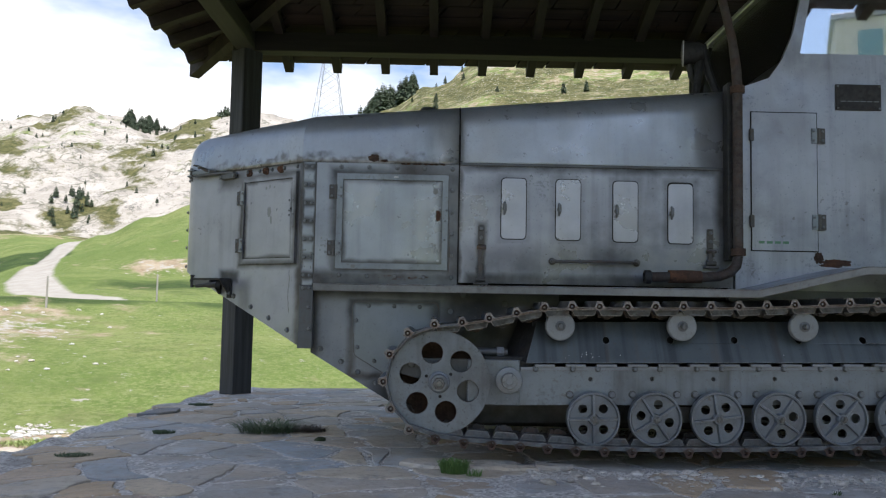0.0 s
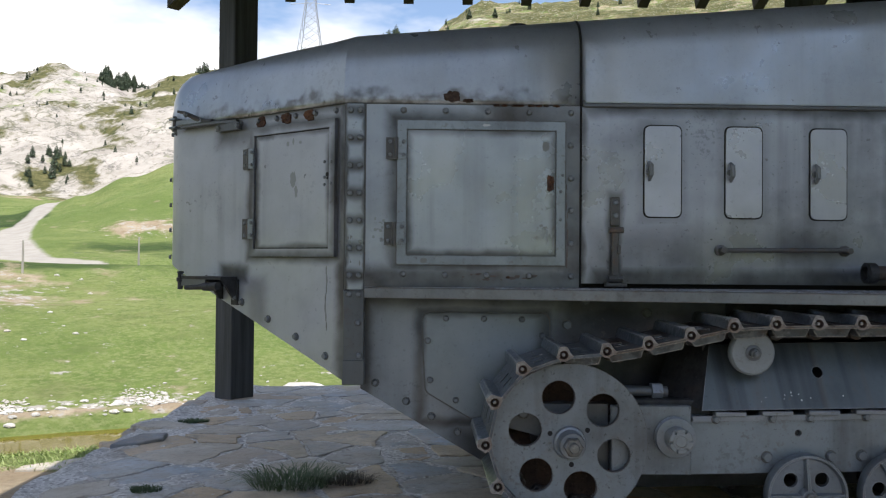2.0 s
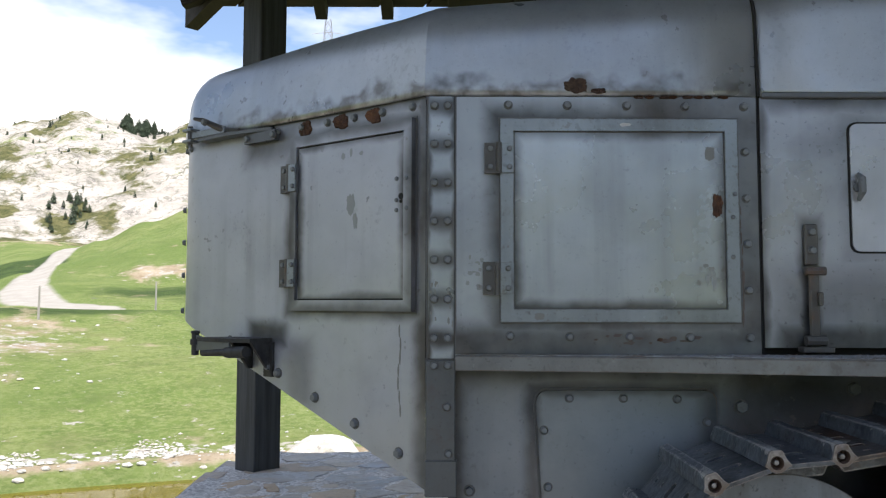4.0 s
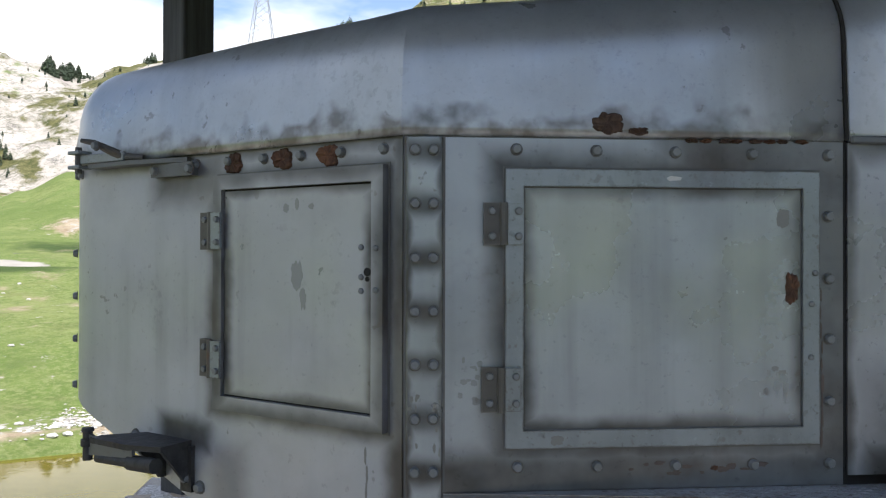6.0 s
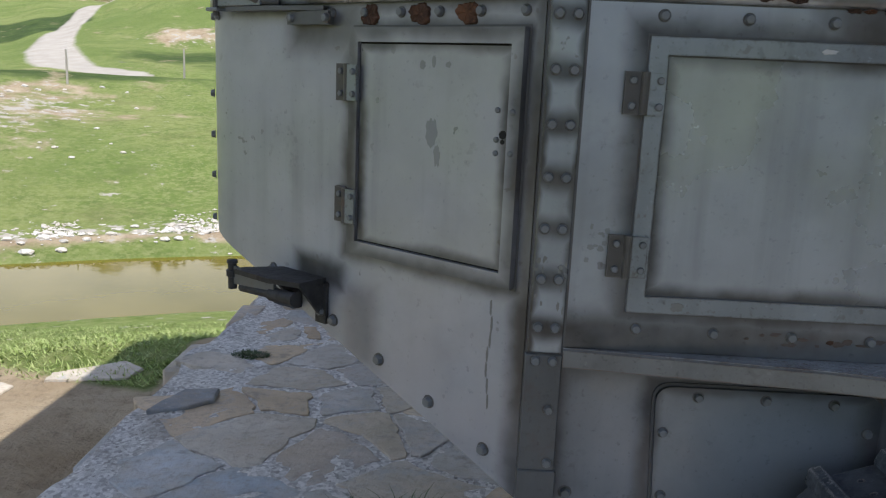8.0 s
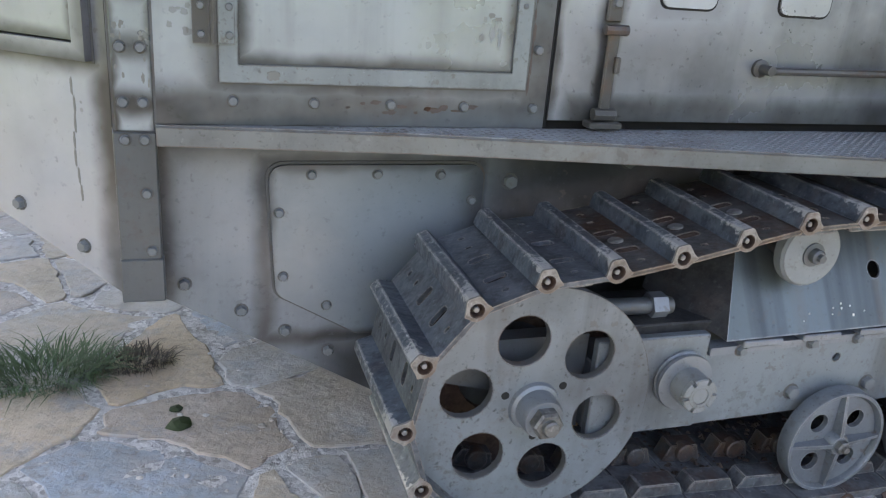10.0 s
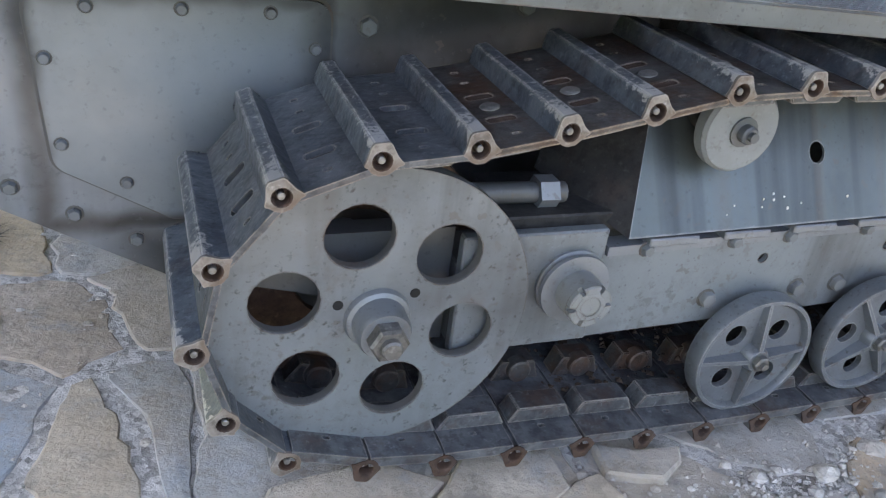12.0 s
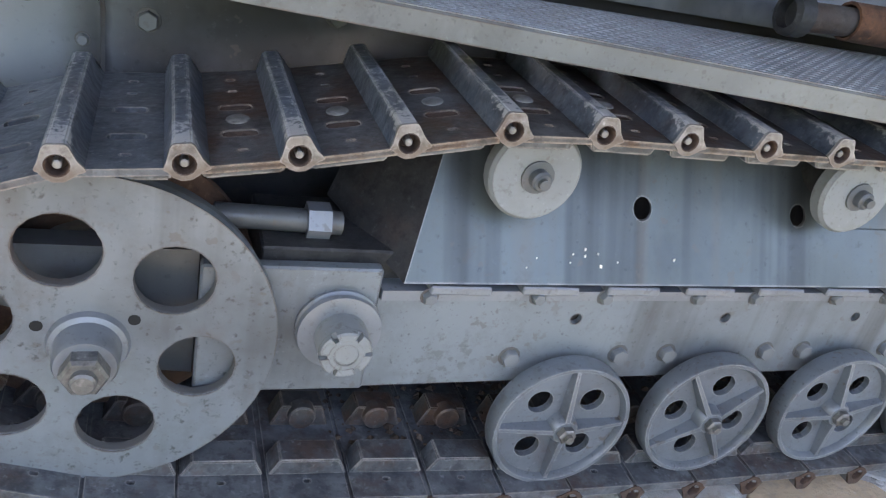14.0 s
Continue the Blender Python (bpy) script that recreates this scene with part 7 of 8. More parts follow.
turned(bm, HUB, (0, -1, 0), [(0.064, -0.02), (0.064, 0.0), (0.060, 0.010), (0.052, 0.014), (0.050, 0.054), (0.046, 0.062), (0, 0.062)], 28)
hubcap = part("hub", bm, M_LOWER, wheel)
bm = bmesh.new()
turned(bm, HUB + Vector((0, -0.062, 0)), (0, -1, 0), [(0.037, 0), (0.037, 0.024), (0.032, 0.030), (0, 0.030)], 6)
turned(bm, HUB + Vector((0, -0.091, 0)), (0, -1, 0), [(0.020, 0), (0.020, 0.012), (0.016, 0.016), (0, 0.016)], 14)
part("axle_nut", bm, M_PIN, hubcap)
bm = bmesh.new()
turned(bm, HUB, (0, 1, 0), [(0.05, 0.02), (0.05, 0.30), (0, 0.30)], 16)
part("axle", bm, M_FRAME, wheel)
for k in range(3):
    a = radians(35 + 120 * k)
    bm = bmesh.new()
    c = HUB + Vector((0.083 * math.cos(a), 0, 0.083 * math.sin(a)))
    turned(bm, c, (0, -1, 0), [(0.010, -0.004), (0.010, 0.0012), (0, 0.0012)], 10)
    part("bolt_hole", bm, M_GAP, wheel)

for k in range(6):
    a = radians(104 + 60 * k)
    bm = bmesh.new()
    turned(bm, HUB + Vector((0.177 * math.cos(a), 0, 0.177 * math.sin(a))), (0, 1, 0), [(0.0645, 0.002), (0.0628, 0.004), (0.0628, 0.022), (0.0645, 0.0225)], 24)
    part("hole_rim", bm, M_RING, wheel)

# side girder that carries the road wheels
GY = 4.80


def tilted(u, v, d, y=GY):
    return (u, y + d, v + lift(u))


girder_end = 4.6
bm = bmesh.new()
sheet(bm, rect(0.505, 0.310, girder_end, 0.514), [ring_pts(0.933 + 0.366 * k, 0.463, 0.0125, 12)[::-1] for k in range(9)], tilted, 0.014)
girder = part("track_girder", bm, M_PALE, body, "long pale side girder with bolt holes")
bm = bmesh.new()
vs = []
for x in (0.505, girder_end):
    vs.append([bm.verts.new((x, y, z + lift(x))) for y, z in ((GY + 0.015, 0.312), (GY + 0.015, 0.512), (GY + 0.22, 0.512), (GY + 0.22, 0.312))])
for k in range(4):
    bm.faces.new((vs[0][k], vs[0][(k + 1) % 4], vs[1][(k + 1) % 4], vs[1][k]))
bm.faces.new(vs[0])
bm.faces.new(vs[1][::-1])
part("girder_core", bm, M_DARKIRON_SHADE, girder)
bm = bmesh.new()
vs = []
for x in (0.515, girder_end):
    vs.append([bm.verts.new((x, y, z + lift(x))) for y, z in ((GY - 0.012, 0.515), (GY - 0.012, 0.536), (GY + 0.16, 0.540), (GY + 0.16, 0.519))])
for k in range(4):
    bm.faces.new((vs[0][k], vs[0][(k + 1) % 4], vs[1][(k + 1) % 4], vs[1][k]))
bm.faces.new(vs[0])
bm.faces.new(vs[1][::-1])
part("girder_flange", bm, M_LOWER, girder)
# front block that holds the tensioner
bm = bmesh.new()
box(bm, 0.20, GY - 0.008, 0.300, 0.512, GY + 0.02, 0.568, 0.004)
block = part("front_block", bm, M_PALE, girder)
bm = bmesh.new()
box(bm, 0.202, GY + 0.021, 0.31, 0.50, GY + 0.20, 0.50, 0.004)
part("block_core", bm, M_FRAME, block)
bm = bmesh.new()
sheet(bm, [(-0.21, 0.475), (-0.02, 0.425), (0.10, 0.315), (0.20, 0.305), (0.20, 0.565), (-0.21, 0.565)], [], on_side(GY + 0.045), 0.05)
part("idler_yoke", bm, M_FRAME, block)
spot("bolt", HEXBOLT, block, (-0.135, GY + 0.045, 0.528))
bm = bmesh.new()
tube(bm, [(0.22, GY + 0.09, 0.612), (0.39, GY + 0.09, 0.608), (0.445, GY + 0.09, 0.606)], 0.022, 12)
rod = part("tension_rod", bm, M_FRAME, girder)
bm = bmesh.new()
turned(bm, (0.40, GY + 0.09, 0.607), (1, 0, 0), [(0, -0.02), (0.036, -0.02), (0.036, 0.022), (0, 0.022)], 6)
part("rod_nut", bm, M_LOWER, rod)
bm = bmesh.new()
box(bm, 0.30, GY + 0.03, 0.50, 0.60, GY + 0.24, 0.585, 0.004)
part("rod_seat", bm, M_DARKIRON_SHADE, girder)
# castle nut cap
NUT = Vector((0.444, GY - 0.008, 0.449))
bm = bmesh.new()
turned(bm, NUT, (0, -1, 0), [(0.078, 0), (0.078, 0.006), (0.070, 0.010), (0.070, 0.014), (0.078, 0.018), (0.076, 0.026), (0.052, 0.030), (0.0, 0.030)], 32)
flange = part("nut_flange", bm, M_LOWER, girder)
bm = bmesh.new()
turned(bm, NUT + Vector((0, -0.03, 0)), (0, -1, 0), [(0.047, 0), (0.047, 0.047), (0.030, 0.049), (0, 0.049)], 28)
for k in range(6):
    bt = bmesh.new()
    rows = []
    for j in range(5):
        a = 2 * math.pi * k / 6 + 0.2 + radians(47) * j / 4
        d = Vector((math.cos(a), 0, math.sin(a)))
        o = NUT + Vector((0, -0.075, 0))
        rows.append([bt.verts.new(o + d * r + Vector((0, y_, 0))) for r, y_ in ((0.030, 0.0), (0.047, 0.0), (0.047, -0.013), (0.044, -0.016), (0.030, -0.016))])
    for r0, r1 in zip(rows, rows[1:]):
        for j in range(5):
            bt.faces.new((r0[j], r0[(j + 1) % 5], r1[(j + 1) % 5], r1[j]))
    bt.faces.new(rows[0])
    bt.faces.new(rows[-1][::-1])
    part("nut_tooth", bt, M_ROLLER, flange)
turned(bm, NUT + Vector((0, -0.078, 0)), (0, -1, 0), [(0.0335, 0), (0.0335, 0.011), (0.030, 0.0125), (0.022, 0.0125), (0.021, 0.010), (0, 0.010)], 24)
part("castle_nut", bm, M_ROLLER, flange)
# sloping mud cover above the girder
bm = bmesh.new()


def cov(u, v, d):
    f = (v - 0.528) / 0.27
    return (u, 4.755 + 0.165 * f + d, v + lift(u))


cov_holes = [ring_pts(1.035 + 0.388 * k, 0.690, 0.021, 14)[::-1] for k in range(9)]
sheet(bm, [(0.546, 0.560), (4.6, 0.560), (4.6, 0.80), (0.625, 0.80)], cov_holes, cov, 0.006)
mud = part("mud_cover", bm, M_COVER, body, "sloping blue-grey mud cover")
bm = bmesh.new()
pa, pb = Vector(cov(0.546, 0.560, 0.0)), Vector(cov(0.625, 0.80, 0.0))
ps = [pa, pb, Vector((0.53, 5.10, 0.80)), Vector((0.44, 5.02, 0.60))]
vs = [bm.verts.new(p) for p in ps]
ws = [bm.verts.new(p + Vector((0.006, 0.002, 0))) for p in ps]
bm.faces.new(vs)
bm.faces.new(ws[::-1])
for k in range(4):
    bm.faces.new((vs[k], vs[(k + 1) % 4], ws[(k + 1) % 4], ws[k]))
part("cover_end", bm, M_DARKIRON_SHADE, mud)
rw_ = random.Random(77)
for k in range(11):
    u_, v_ = rw_.gauss(0.87, 0.045), 0.585 + abs(rw_.gauss(0, 0.03))
    if k > 8:
        u_ = rw_.uniform(1.0, 2.4)
    s_ = rw_.uniform(0.002, 0.007)
    scab(mud, Vector(cov(u_, v_, -0.0005)), (1, 0, 0), s_, s_ * rw_.uniform(1.0, 2.2), Vector((0, -0.27, 0.165)).normalized(), 300 + k, M_DROPPING, 0.3, "dropping", "white bird dropping")
x = 0.60
while x < 4.5:
    bm = bmesh.new()
    box(bm, x, GY - 0.026, 0.560 + lift(x) - 0.024, x + 0.12, GY + 0.02, 0.560 + lift(x) - 0.006, 0.003)
    part("clip", bm, M_LOWER, mud)
    x += 0.183
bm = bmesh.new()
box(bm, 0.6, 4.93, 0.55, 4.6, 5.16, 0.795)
part("frame_core", bm, M_DARKIRON_SHADE, girder)
for k in range(18):
    for dx in (0.0,):
        x = (0.815, 1.067, 1.188, 1.452, 1.560, 1.815, 1.925, 2.18, 2.29, 2.55, 2.66, 2.92, 3.03, 3.28, 3.40, 3.65, 3.76, 4.0)[k]
        spot("bolt", HEXBOLT, girder, (x - 0.006, GY, 0.372 + lift(x)), turn=RNG.random())
for k in range(20):
    x = 0.605 + 0.3685 * (k // 2) + (0.22 if k % 2 else 0.0)
    spot("bolt", PANELBOLT, girder, (x, GY - 0.012, 0.524 + lift(x)), turn=RNG.random())

# carrier rollers
for k in range(5):
    c = Vector((0.748 + 0.728 * k, 4.784, 0.775 + 0.011 * k))
    bm = bmesh.new()
    turned(bm, c, (0, -1, 0), [(0, -0.035), (0.084, -0.035), (0.088, -0.030), (0.088, -0.006), (0.082, 0.002), (0.030, 0.004), (0.028, 0.0), (0.0, 0.0)], 32)
    roller = part("carrier_roller", bm, M_ROLLER, body, "pale round carrier roller")
    bm = bmesh.new()
    turned(bm, c, (0, -1, 0), [(0.031, 0.0), (0.031, 0.008), (0.019, 0.010), (0.019, 0.026), (0.015, 0.030), (0.010, 0.030), (0.010, 0.040), (0, 0.042)], 14)
    part("roller_bolt", bm, M_FRAME, roller)
    bm = bmesh.new()
    tube(bm, [c + Vector((0, 0.034, 0)), c + Vector((0, 0.22, 0))], 0.045, 12)
    part("roller_shaft", bm, M_DARKIRON_SHADE, roller)

# road wheels: dished discs with four spokes and four holes
def road_wheel(c, turn):
    bm = bmesh.new()
    hs = []
    for k in range(4):
        a = turn + radians(45 + 90 * k)
        hs.append(ring_pts(0.085 * math.cos(a), 0.085 * math.sin(a), 0.028, 14)[::-1])
    sheet(bm, ring_pts(0, 0, 0.142, 40), hs, lambda u, v, d: (c.x + u, c.y + d, c.z + v), 0.016)
    w = part("road_wheel", bm, M_ROADWHEEL, body, "cast iron road wheel with four spokes", 25)
    bm = bmesh.new()
    turned(bm, c, (0, -1, 0), [(0.140, -0.030), (0.155, -0.030), (0.157, -0.026), (0.157, 0.010), (0.154, 0.016), (0.146, 0.016), (0.140, 0.006), (0.138, -0.014)], 40)
    part("rim", bm, M_ROADWHEEL, w)
    bm = bmesh.new()
    for k in range(4):
        a = turn + radians(90 * k)
        u, s = Vector((math.cos(a), 0, math.sin(a))), Vector((-math.sin(a), 0, math.cos(a)))
        lo = [bm.verts.new(c + u * r + s * q + Vector((0, -dy, 0))) for r, q, dy in ((0.02, -0.010, 0), (0.143, -0.008, 0), (0.143, 0.008, 0), (0.02, 0.010, 0))]
        hi = [bm.verts.new(c + u * r + s * q + Vector((0, -dy, 0))) for r, q, dy in ((0.02, -0.006, 0.030), (0.143, -0.004, 0.013), (0.143, 0.004, 0.013), (0.02, 0.006, 0.030))]
        for i in range(4):
            bm.faces.new((lo[i], lo[(i + 1) % 4], hi[(i + 1) % 4], hi[i]))
        bm.faces.new(hi)
    part("spokes", bm, M_ROADWHEEL, w)
    bm = bmesh.new()
    turned(bm, c, (0, -1, 0), [(0.034, 0), (0.031, 0.024), (0.026, 0.030), (0.0, 0.030)], 20)
    part("hub", bm, M_ROADWHEEL, w)
    bm = bmesh.new()
    turned(bm, c + Vector((0, -0.029, 0)), (0, -1, 0), [(0.020, 0), (0.020, 0.014), (0.016, 0.017), (0.010, 0.017), (0.010, 0.026), (0.0, 0.028)], 6)
    part("hub_nut", bm, M_PIN, w)
    bm = bmesh.new()
    tube(bm, [c + Vector((0, 0.016, 0)), c + Vector((0, 0.25, 0))], 0.035, 10)
    part("axle", bm, M_DARKIRON_SHADE, w)


for k, tn in enumerate((1, 33, 8, 55, 48, 20, 70, 5, 40)):
    x = 0.940 + 0.364 * k
    road_wheel(Vector((x, 4.745, 0.236 + lift(x))), radians(tn))

# ---- track chain ----
def smooth_path(pts, pitch):
    """Evenly spaced pins along a closed outline."""
    fine = []
    for i in range(len(pts)):
        a, c = Vector(pts[i]), Vector(pts[(i + 1) % len(pts)])
        k = max(1, int((c - a).length / 0.004))
        fine += [a.lerp(c, j / k) for j in range(k)]
    total = sum((fine[i] - fine[i - 1]).length for i in range(len(fine)))
    cnt = round(total / pitch)
    stepl = total / cnt
    out, run, nxt = [], 0.0, 0.0
    for i in range(len(fine)):
        if run >= nxt - 1e-9:
            out.append(fine[i])
            nxt += stepl
        run += (fine[(i + 1) % len(fine)] - fine[i]).length
    return out[:cnt]


outline = []
for k in range(25):
    a = radians(95.8 + 166 * k / 24)
    rr = 0.342 - 0.024 * min(1.0, max(0.0, (k / 24 - 0.17) / 0.5))
    outline.append((HUB.x + rr * math.cos(a), HUB.z + rr * math.sin(a)))
outline += [(0.20, 0.090), (0.53, 0.076), (0.86, 0.058), (1.3, 0.055), (1.9, 0.068), (2.55, 0.092), (3.6, 0.11), (4.2, 0.13)]
for k in range(13):
    a = radians(-90 + 180 * k / 12)
    outline.append((4.45 + 0.39 * math.cos(a), 0.54 + 0.40 * math.sin(a)))
outline += [(3.6, 0.955), (2.9, 0.952), (2.5, 0.945), (1.84, 0.912), (1.17, 0.897), (0.82, 0.893), (0.646, 0.884), (0.487, 0.850), (0.335, 0.817), (0.165, 0.788)]
pins = smooth_path(outline, 0.1645)
TW0, TW1 = 4.70, 5.11


def link_meshes(u0=0.022, cut=0.020, zb=-0.018):
    """One shoe: slotted plate, raised grouser over the hinge, guide rails inside. Local: x along, y across, z outwards."""
    L, W = 0.1645, TW1 - TW0
    bm = bmesh.new()
    slots = [(0.048, 0.010, 0.016), (0.114, 0.026, 0.056), (0.224, 0.026, 0.054), (0.300, 0.010, 0.016), (0.360, 0.012, 0.016)]
    u1 = L - cut
    zt = -0.006
    m = (u0 + u1) / 2
    cuts = [round_poly([(m - ln / 2, c - hw / 2), (m + ln / 2, c - hw / 2), (m + ln / 2, c + hw / 2), (m - ln / 2, c + hw / 2)], hw * 0.42, 2)[::-1] for c, hw, ln in slots]
    sheet(bm, [(u0, 0.0), (u1, 0.0), (u1, W), (u0, W)], cuts, lambda u, v, d: (u, v, zt - d), zt - zb)
    plate = mesh_of(bm, "shoe", M_TRACKPLATE, 30)
    # guide pads inside: an outer block with slanted ends, an inner one with a round boss on its face
    pads = []
    for a, wide, tall in ((0.064, 0.060, 0.038), (0.205, 0.055, 0.052)):
        bm = bmesh.new()
        e_ = 0.004 if a < 0.1 else 0.020
        ps = [(e_, zb), (L - e_, zb), (L - e_ - 0.020, zb - tall), (e_ + 0.020, zb - tall)]
        lo = [bm.verts.new((q[0], a, q[1])) for q in ps]
        hi = [bm.verts.new((q[0], a + wide, q[1])) for q in ps]
        for i in range(4):
            bm.faces.new((lo[i], lo[(i + 1) % 4], hi[(i + 1) % 4], hi[i]))
        bm.faces.new(lo)
        bm.faces.new(hi[::-1])
        bmesh.ops.bevel(bm, geom=bm.edges[:], offset=0.003, segments=2, affect="EDGES")
        if a > 0.1:
            turned(bm, (L / 2, a + 0.004, zb - 0.034), (0, -1, 0), [(0.029, -0.01), (0.029, 0.018), (0.026, 0.021), (0, 0.021)], 16)
        pads.append(mesh_of(bm, "guide_pad", M_PADSTEEL if a < 0.1 else M_PADDIRTY, 30))
    # flat heads of the rivets that hold the guides
    heads = []
    for yy_ in (0.169,):
        bm = bmesh.new()
        turned(bm, (m, yy_, zt - 0.001), (0, 0, 1), [(0.019, 0.0), (0.0185, 0.003), (0.016, 0.0045), (0, 0.005)], 16)
        heads.append(mesh_of(bm, "guide_rivet", M_RIVETHEAD, 30))
    bm = bmesh.new()
    prof = [(-0.0235, -0.010), (-0.0175, -0.0185), (-0.007, -0.0245), (0.007, -0.0245), (0.0175, -0.0185), (0.0265, -0.0125), (0.037, -0.010), (0.025, 0.006), (0.017, 0.026), (0.013, 0.031), (-0.011, 0.031), (-0.016, 0.026), (-0.024, 0.004), (-0.030, -0.006)]
    k = len(prof)
    a = [bm.verts.new((p[0], 0.004, p[1])) for p in prof]
    c = [bm.verts.new((p[0], W - 0.004, p[1])) for p in prof]
    for i in range(k):
        bm.faces.new((a[i], a[(i + 1) % k], c[(i + 1) % k], c[i]))
    bm.faces.new(c)
    bmesh.ops.bevel(bm, geom=[e for e in bm.edges if len(e.link_faces) == 2], offset=0.0022, segments=2, affect="EDGES")
    grouser = mesh_of(bm, "grouser", M_GROUSER, 30)
    bm = bmesh.new()
    outer_ = round_poly([(p[0] * 1.02, p[1] * 1.0) for p in prof], 0.006, 2)
    sheet(bm, outer_, [ring_pts(0, 0.0, 0.0165, 14)[::-1]], lambda u, v, d: (u, d - 0.002, v), 0.0065)
    boss = mesh_of(bm, "boss", M_WORN, 30)
    bm = bmesh.new()
    turned(bm, (0, 0.006, 0.0), (0, -1, 0), [(0.0180, -0.020), (0.0180, 0.0075), (0.0168, 0.0085), (0.0150, 0.006), (0.0135, -0.014), (0.0, -0.014)], 16)
    pin = mesh_of(bm, "pin_seat", M_RUSTPIN, 30)
    bm = bmesh.new()
    turned(bm, (0, 0.006, 0.0), (0, -1, 0), [(0.0065, -0.015), (0.0065, 0.003), (0.005, 0.0045), (0, 0.005)], 10)
    tip = mesh_of(bm, "pin_tip", M_RIVETHEAD, 30)
    # rust packed into the slots of the plate
    bm = bmesh.new()
    box(bm, m - 0.034, 0.090, zt - 0.0085, m + 0.034, 0.245, zt - 0.0030)
    packing = mesh_of(bm, "slot_rust", M_RUSTDARK, 30)
    return plate, grouser, boss, pin, pads, heads, tip, packing


PLATE, GROUSER, BOSS, PIN, PADS, HEADS, TIP, PACKING = link_meshes()
low_meshes = {}
CLEANPLATE = PLATE.copy()
CLEANPLATE.materials.clear()
CLEANPLATE.materials.append(M_CLEANPLATE)
LOWPLATE, _g, _b2, _p, LOWPADS, _h, _t, _k = link_meshes(0.008, 0.003, -0.029)
for me, mat in ((PLATE, M_TRACKLOW), (GROUSER, M_TRACKLOW), (BOSS, M_RUSTPIN), (PIN, M_RUSTPIN)):
    m2 = (LOWPLATE if me is PLATE else me).copy()
    m2.materials.clear()
    m2.materials.append(mat)
    low_meshes[me] = m2


def track(name_y0, flip, label):
    bm = bmesh.new()
    tube(bm, [(4.45, name_y0 + 0.10, 0.54), (4.45, name_y0 + 0.30, 0.54)], 0.33, 28)
    tr = part("track", bm, M_FRAME, body, label)
    for i in range(len(pins)):
        p, q = pins[i], pins[(i + 1) % len(pins)]
        d = (p - q).normalized()
        up = Vector((-d.y, d.x))
        low_run = q.y < 0.22 and -0.05 < q.x < 4.3
        u3, n3 = Vector((d.x, 0, d.y)), Vector((up.x, 0, up.y))
        if n3.dot(Vector((q.x - 2.2, 0, q.y - 0.5))) < 0 and not (0.2 < q.x < 4.2):
            n3 = -n3
        if 0.2 < q.x < 4.2:
            n3 = n3 if (n3.z > 0) == (q.y > 0.5) else -n3
        w3 = n3.cross(u3)
        m = Matrix((u3, w3, n3)).transposed().to_4x4()
        m.translation = (q.x, name_y0 if w3.y > 0 else name_y0 + TW1 - TW0, q.y)
        fresh = q.x < 0.16 and not low_run
        ob = new("track_link", low_meshes[PLATE] if low_run else CLEANPLATE if fresh else PLATE)
        ob.matrix_basis = m
        hang(ob, tr)
        for nm, me in (("grouser", GROUSER), ("boss", BOSS), ("pin", PIN)):
            k = new(nm, low_meshes[me] if low_run else me)
            k.matrix_basis = m
            hang(k, tr)
        for nm, me in [("guide_pad", q_) for q_ in (LOWPADS if low_run else PADS)] + [("guide_rivet", q_) for q_ in ([] if low_run or fresh else HEADS)] + ([] if low_run else [("pin_tip", TIP)]) + ([] if low_run or fresh else [("slot_rust", PACKING)]):
            k = new(nm, me)
            k.matrix_basis = m
            hang(k, tr)
    return tr


track(TW0, False, "riveted steel crawler track, rust on its lower run")

# ---- running gear on the far side ----
FAR_Y = 2 * MID - TW1
track(FAR_Y, False, "steel crawler track on the far side")
far_hub = Vector((HUB.x, 2 * MID - HUB.y, HUB.z))
bm = bmesh.new()
sheet(bm, ring_pts(0, 0, 0.299, 64), holes, lambda u, v, d: (far_hub.x + u, far_hub.y - d, far_hub.z + v), 0.022)
far_wheel = part("idler_wheel", bm, M_PALE, body, "large pale disc wheel with six round holes", 25)
bm = bmesh.new()
turned(bm, far_hub, (0, 1, 0), [(0.0, 0.05), (0.045, 0.05), (0.05, 0.04), (0.05, -0.30), (0.0, -0.30)], 16)
part("axle", bm, M_FRAME, far_wheel)
bm = bmesh.new()
vs = []
for x in (0.2, girder_end):
    vs.append([bm.verts.new((x, y, z + lift(x))) for y, z in ((2 * MID - GY - 0.20, 0.31), (2 * MID - GY - 0.20, 0.53), (2 * MID - GY, 0.53), (2 * MID - GY, 0.31))])
for k in range(4):
    bm.faces.new((vs[0][k], vs[0][(k + 1) % 4], vs[1][(k + 1) % 4], vs[1][k]))
bm.faces.new(vs[0])
bm.faces.new(vs[1][::-1])
# far girder painted dark for the shade between the tracks
part("track_girder", bm, M_DARKIRON_SHADE, body, "long side girder on the far side")
for k in range(10):
    x = 0.940 + 0.364 * k
    bm = bmesh.new()
    turned(bm, (x, 2 * MID - 4.745, 0.236 + lift(x)), (0, 1, 0), [(0.0, 0.03), (0.036, 0.03), (0.04, 0.0), (0.138, -0.01), (0.142, 0.016), (0.157, 0.012), (0.157, -0.04), (0.0, -0.04)], 32)
    part("road_wheel", bm, M_ROADWHEEL, body, "cast iron road wheel")
# plate that closes the back of the hull and cab
bm = bmesh.new()
box(bm, 4.79, SIDE + 0.03, 0.22, 4.82, 2 * MID - SIDE - 0.03, 3.24, 0.004)
part("rear_plate", bm, M_PAINT, body)
# sill that closes the hull below the cab
bm = bmesh.new()
box(bm, 1.88, SIDE + 0.031, 0.94, 4.785, LOW + 0.02, 1.10, 0.004)
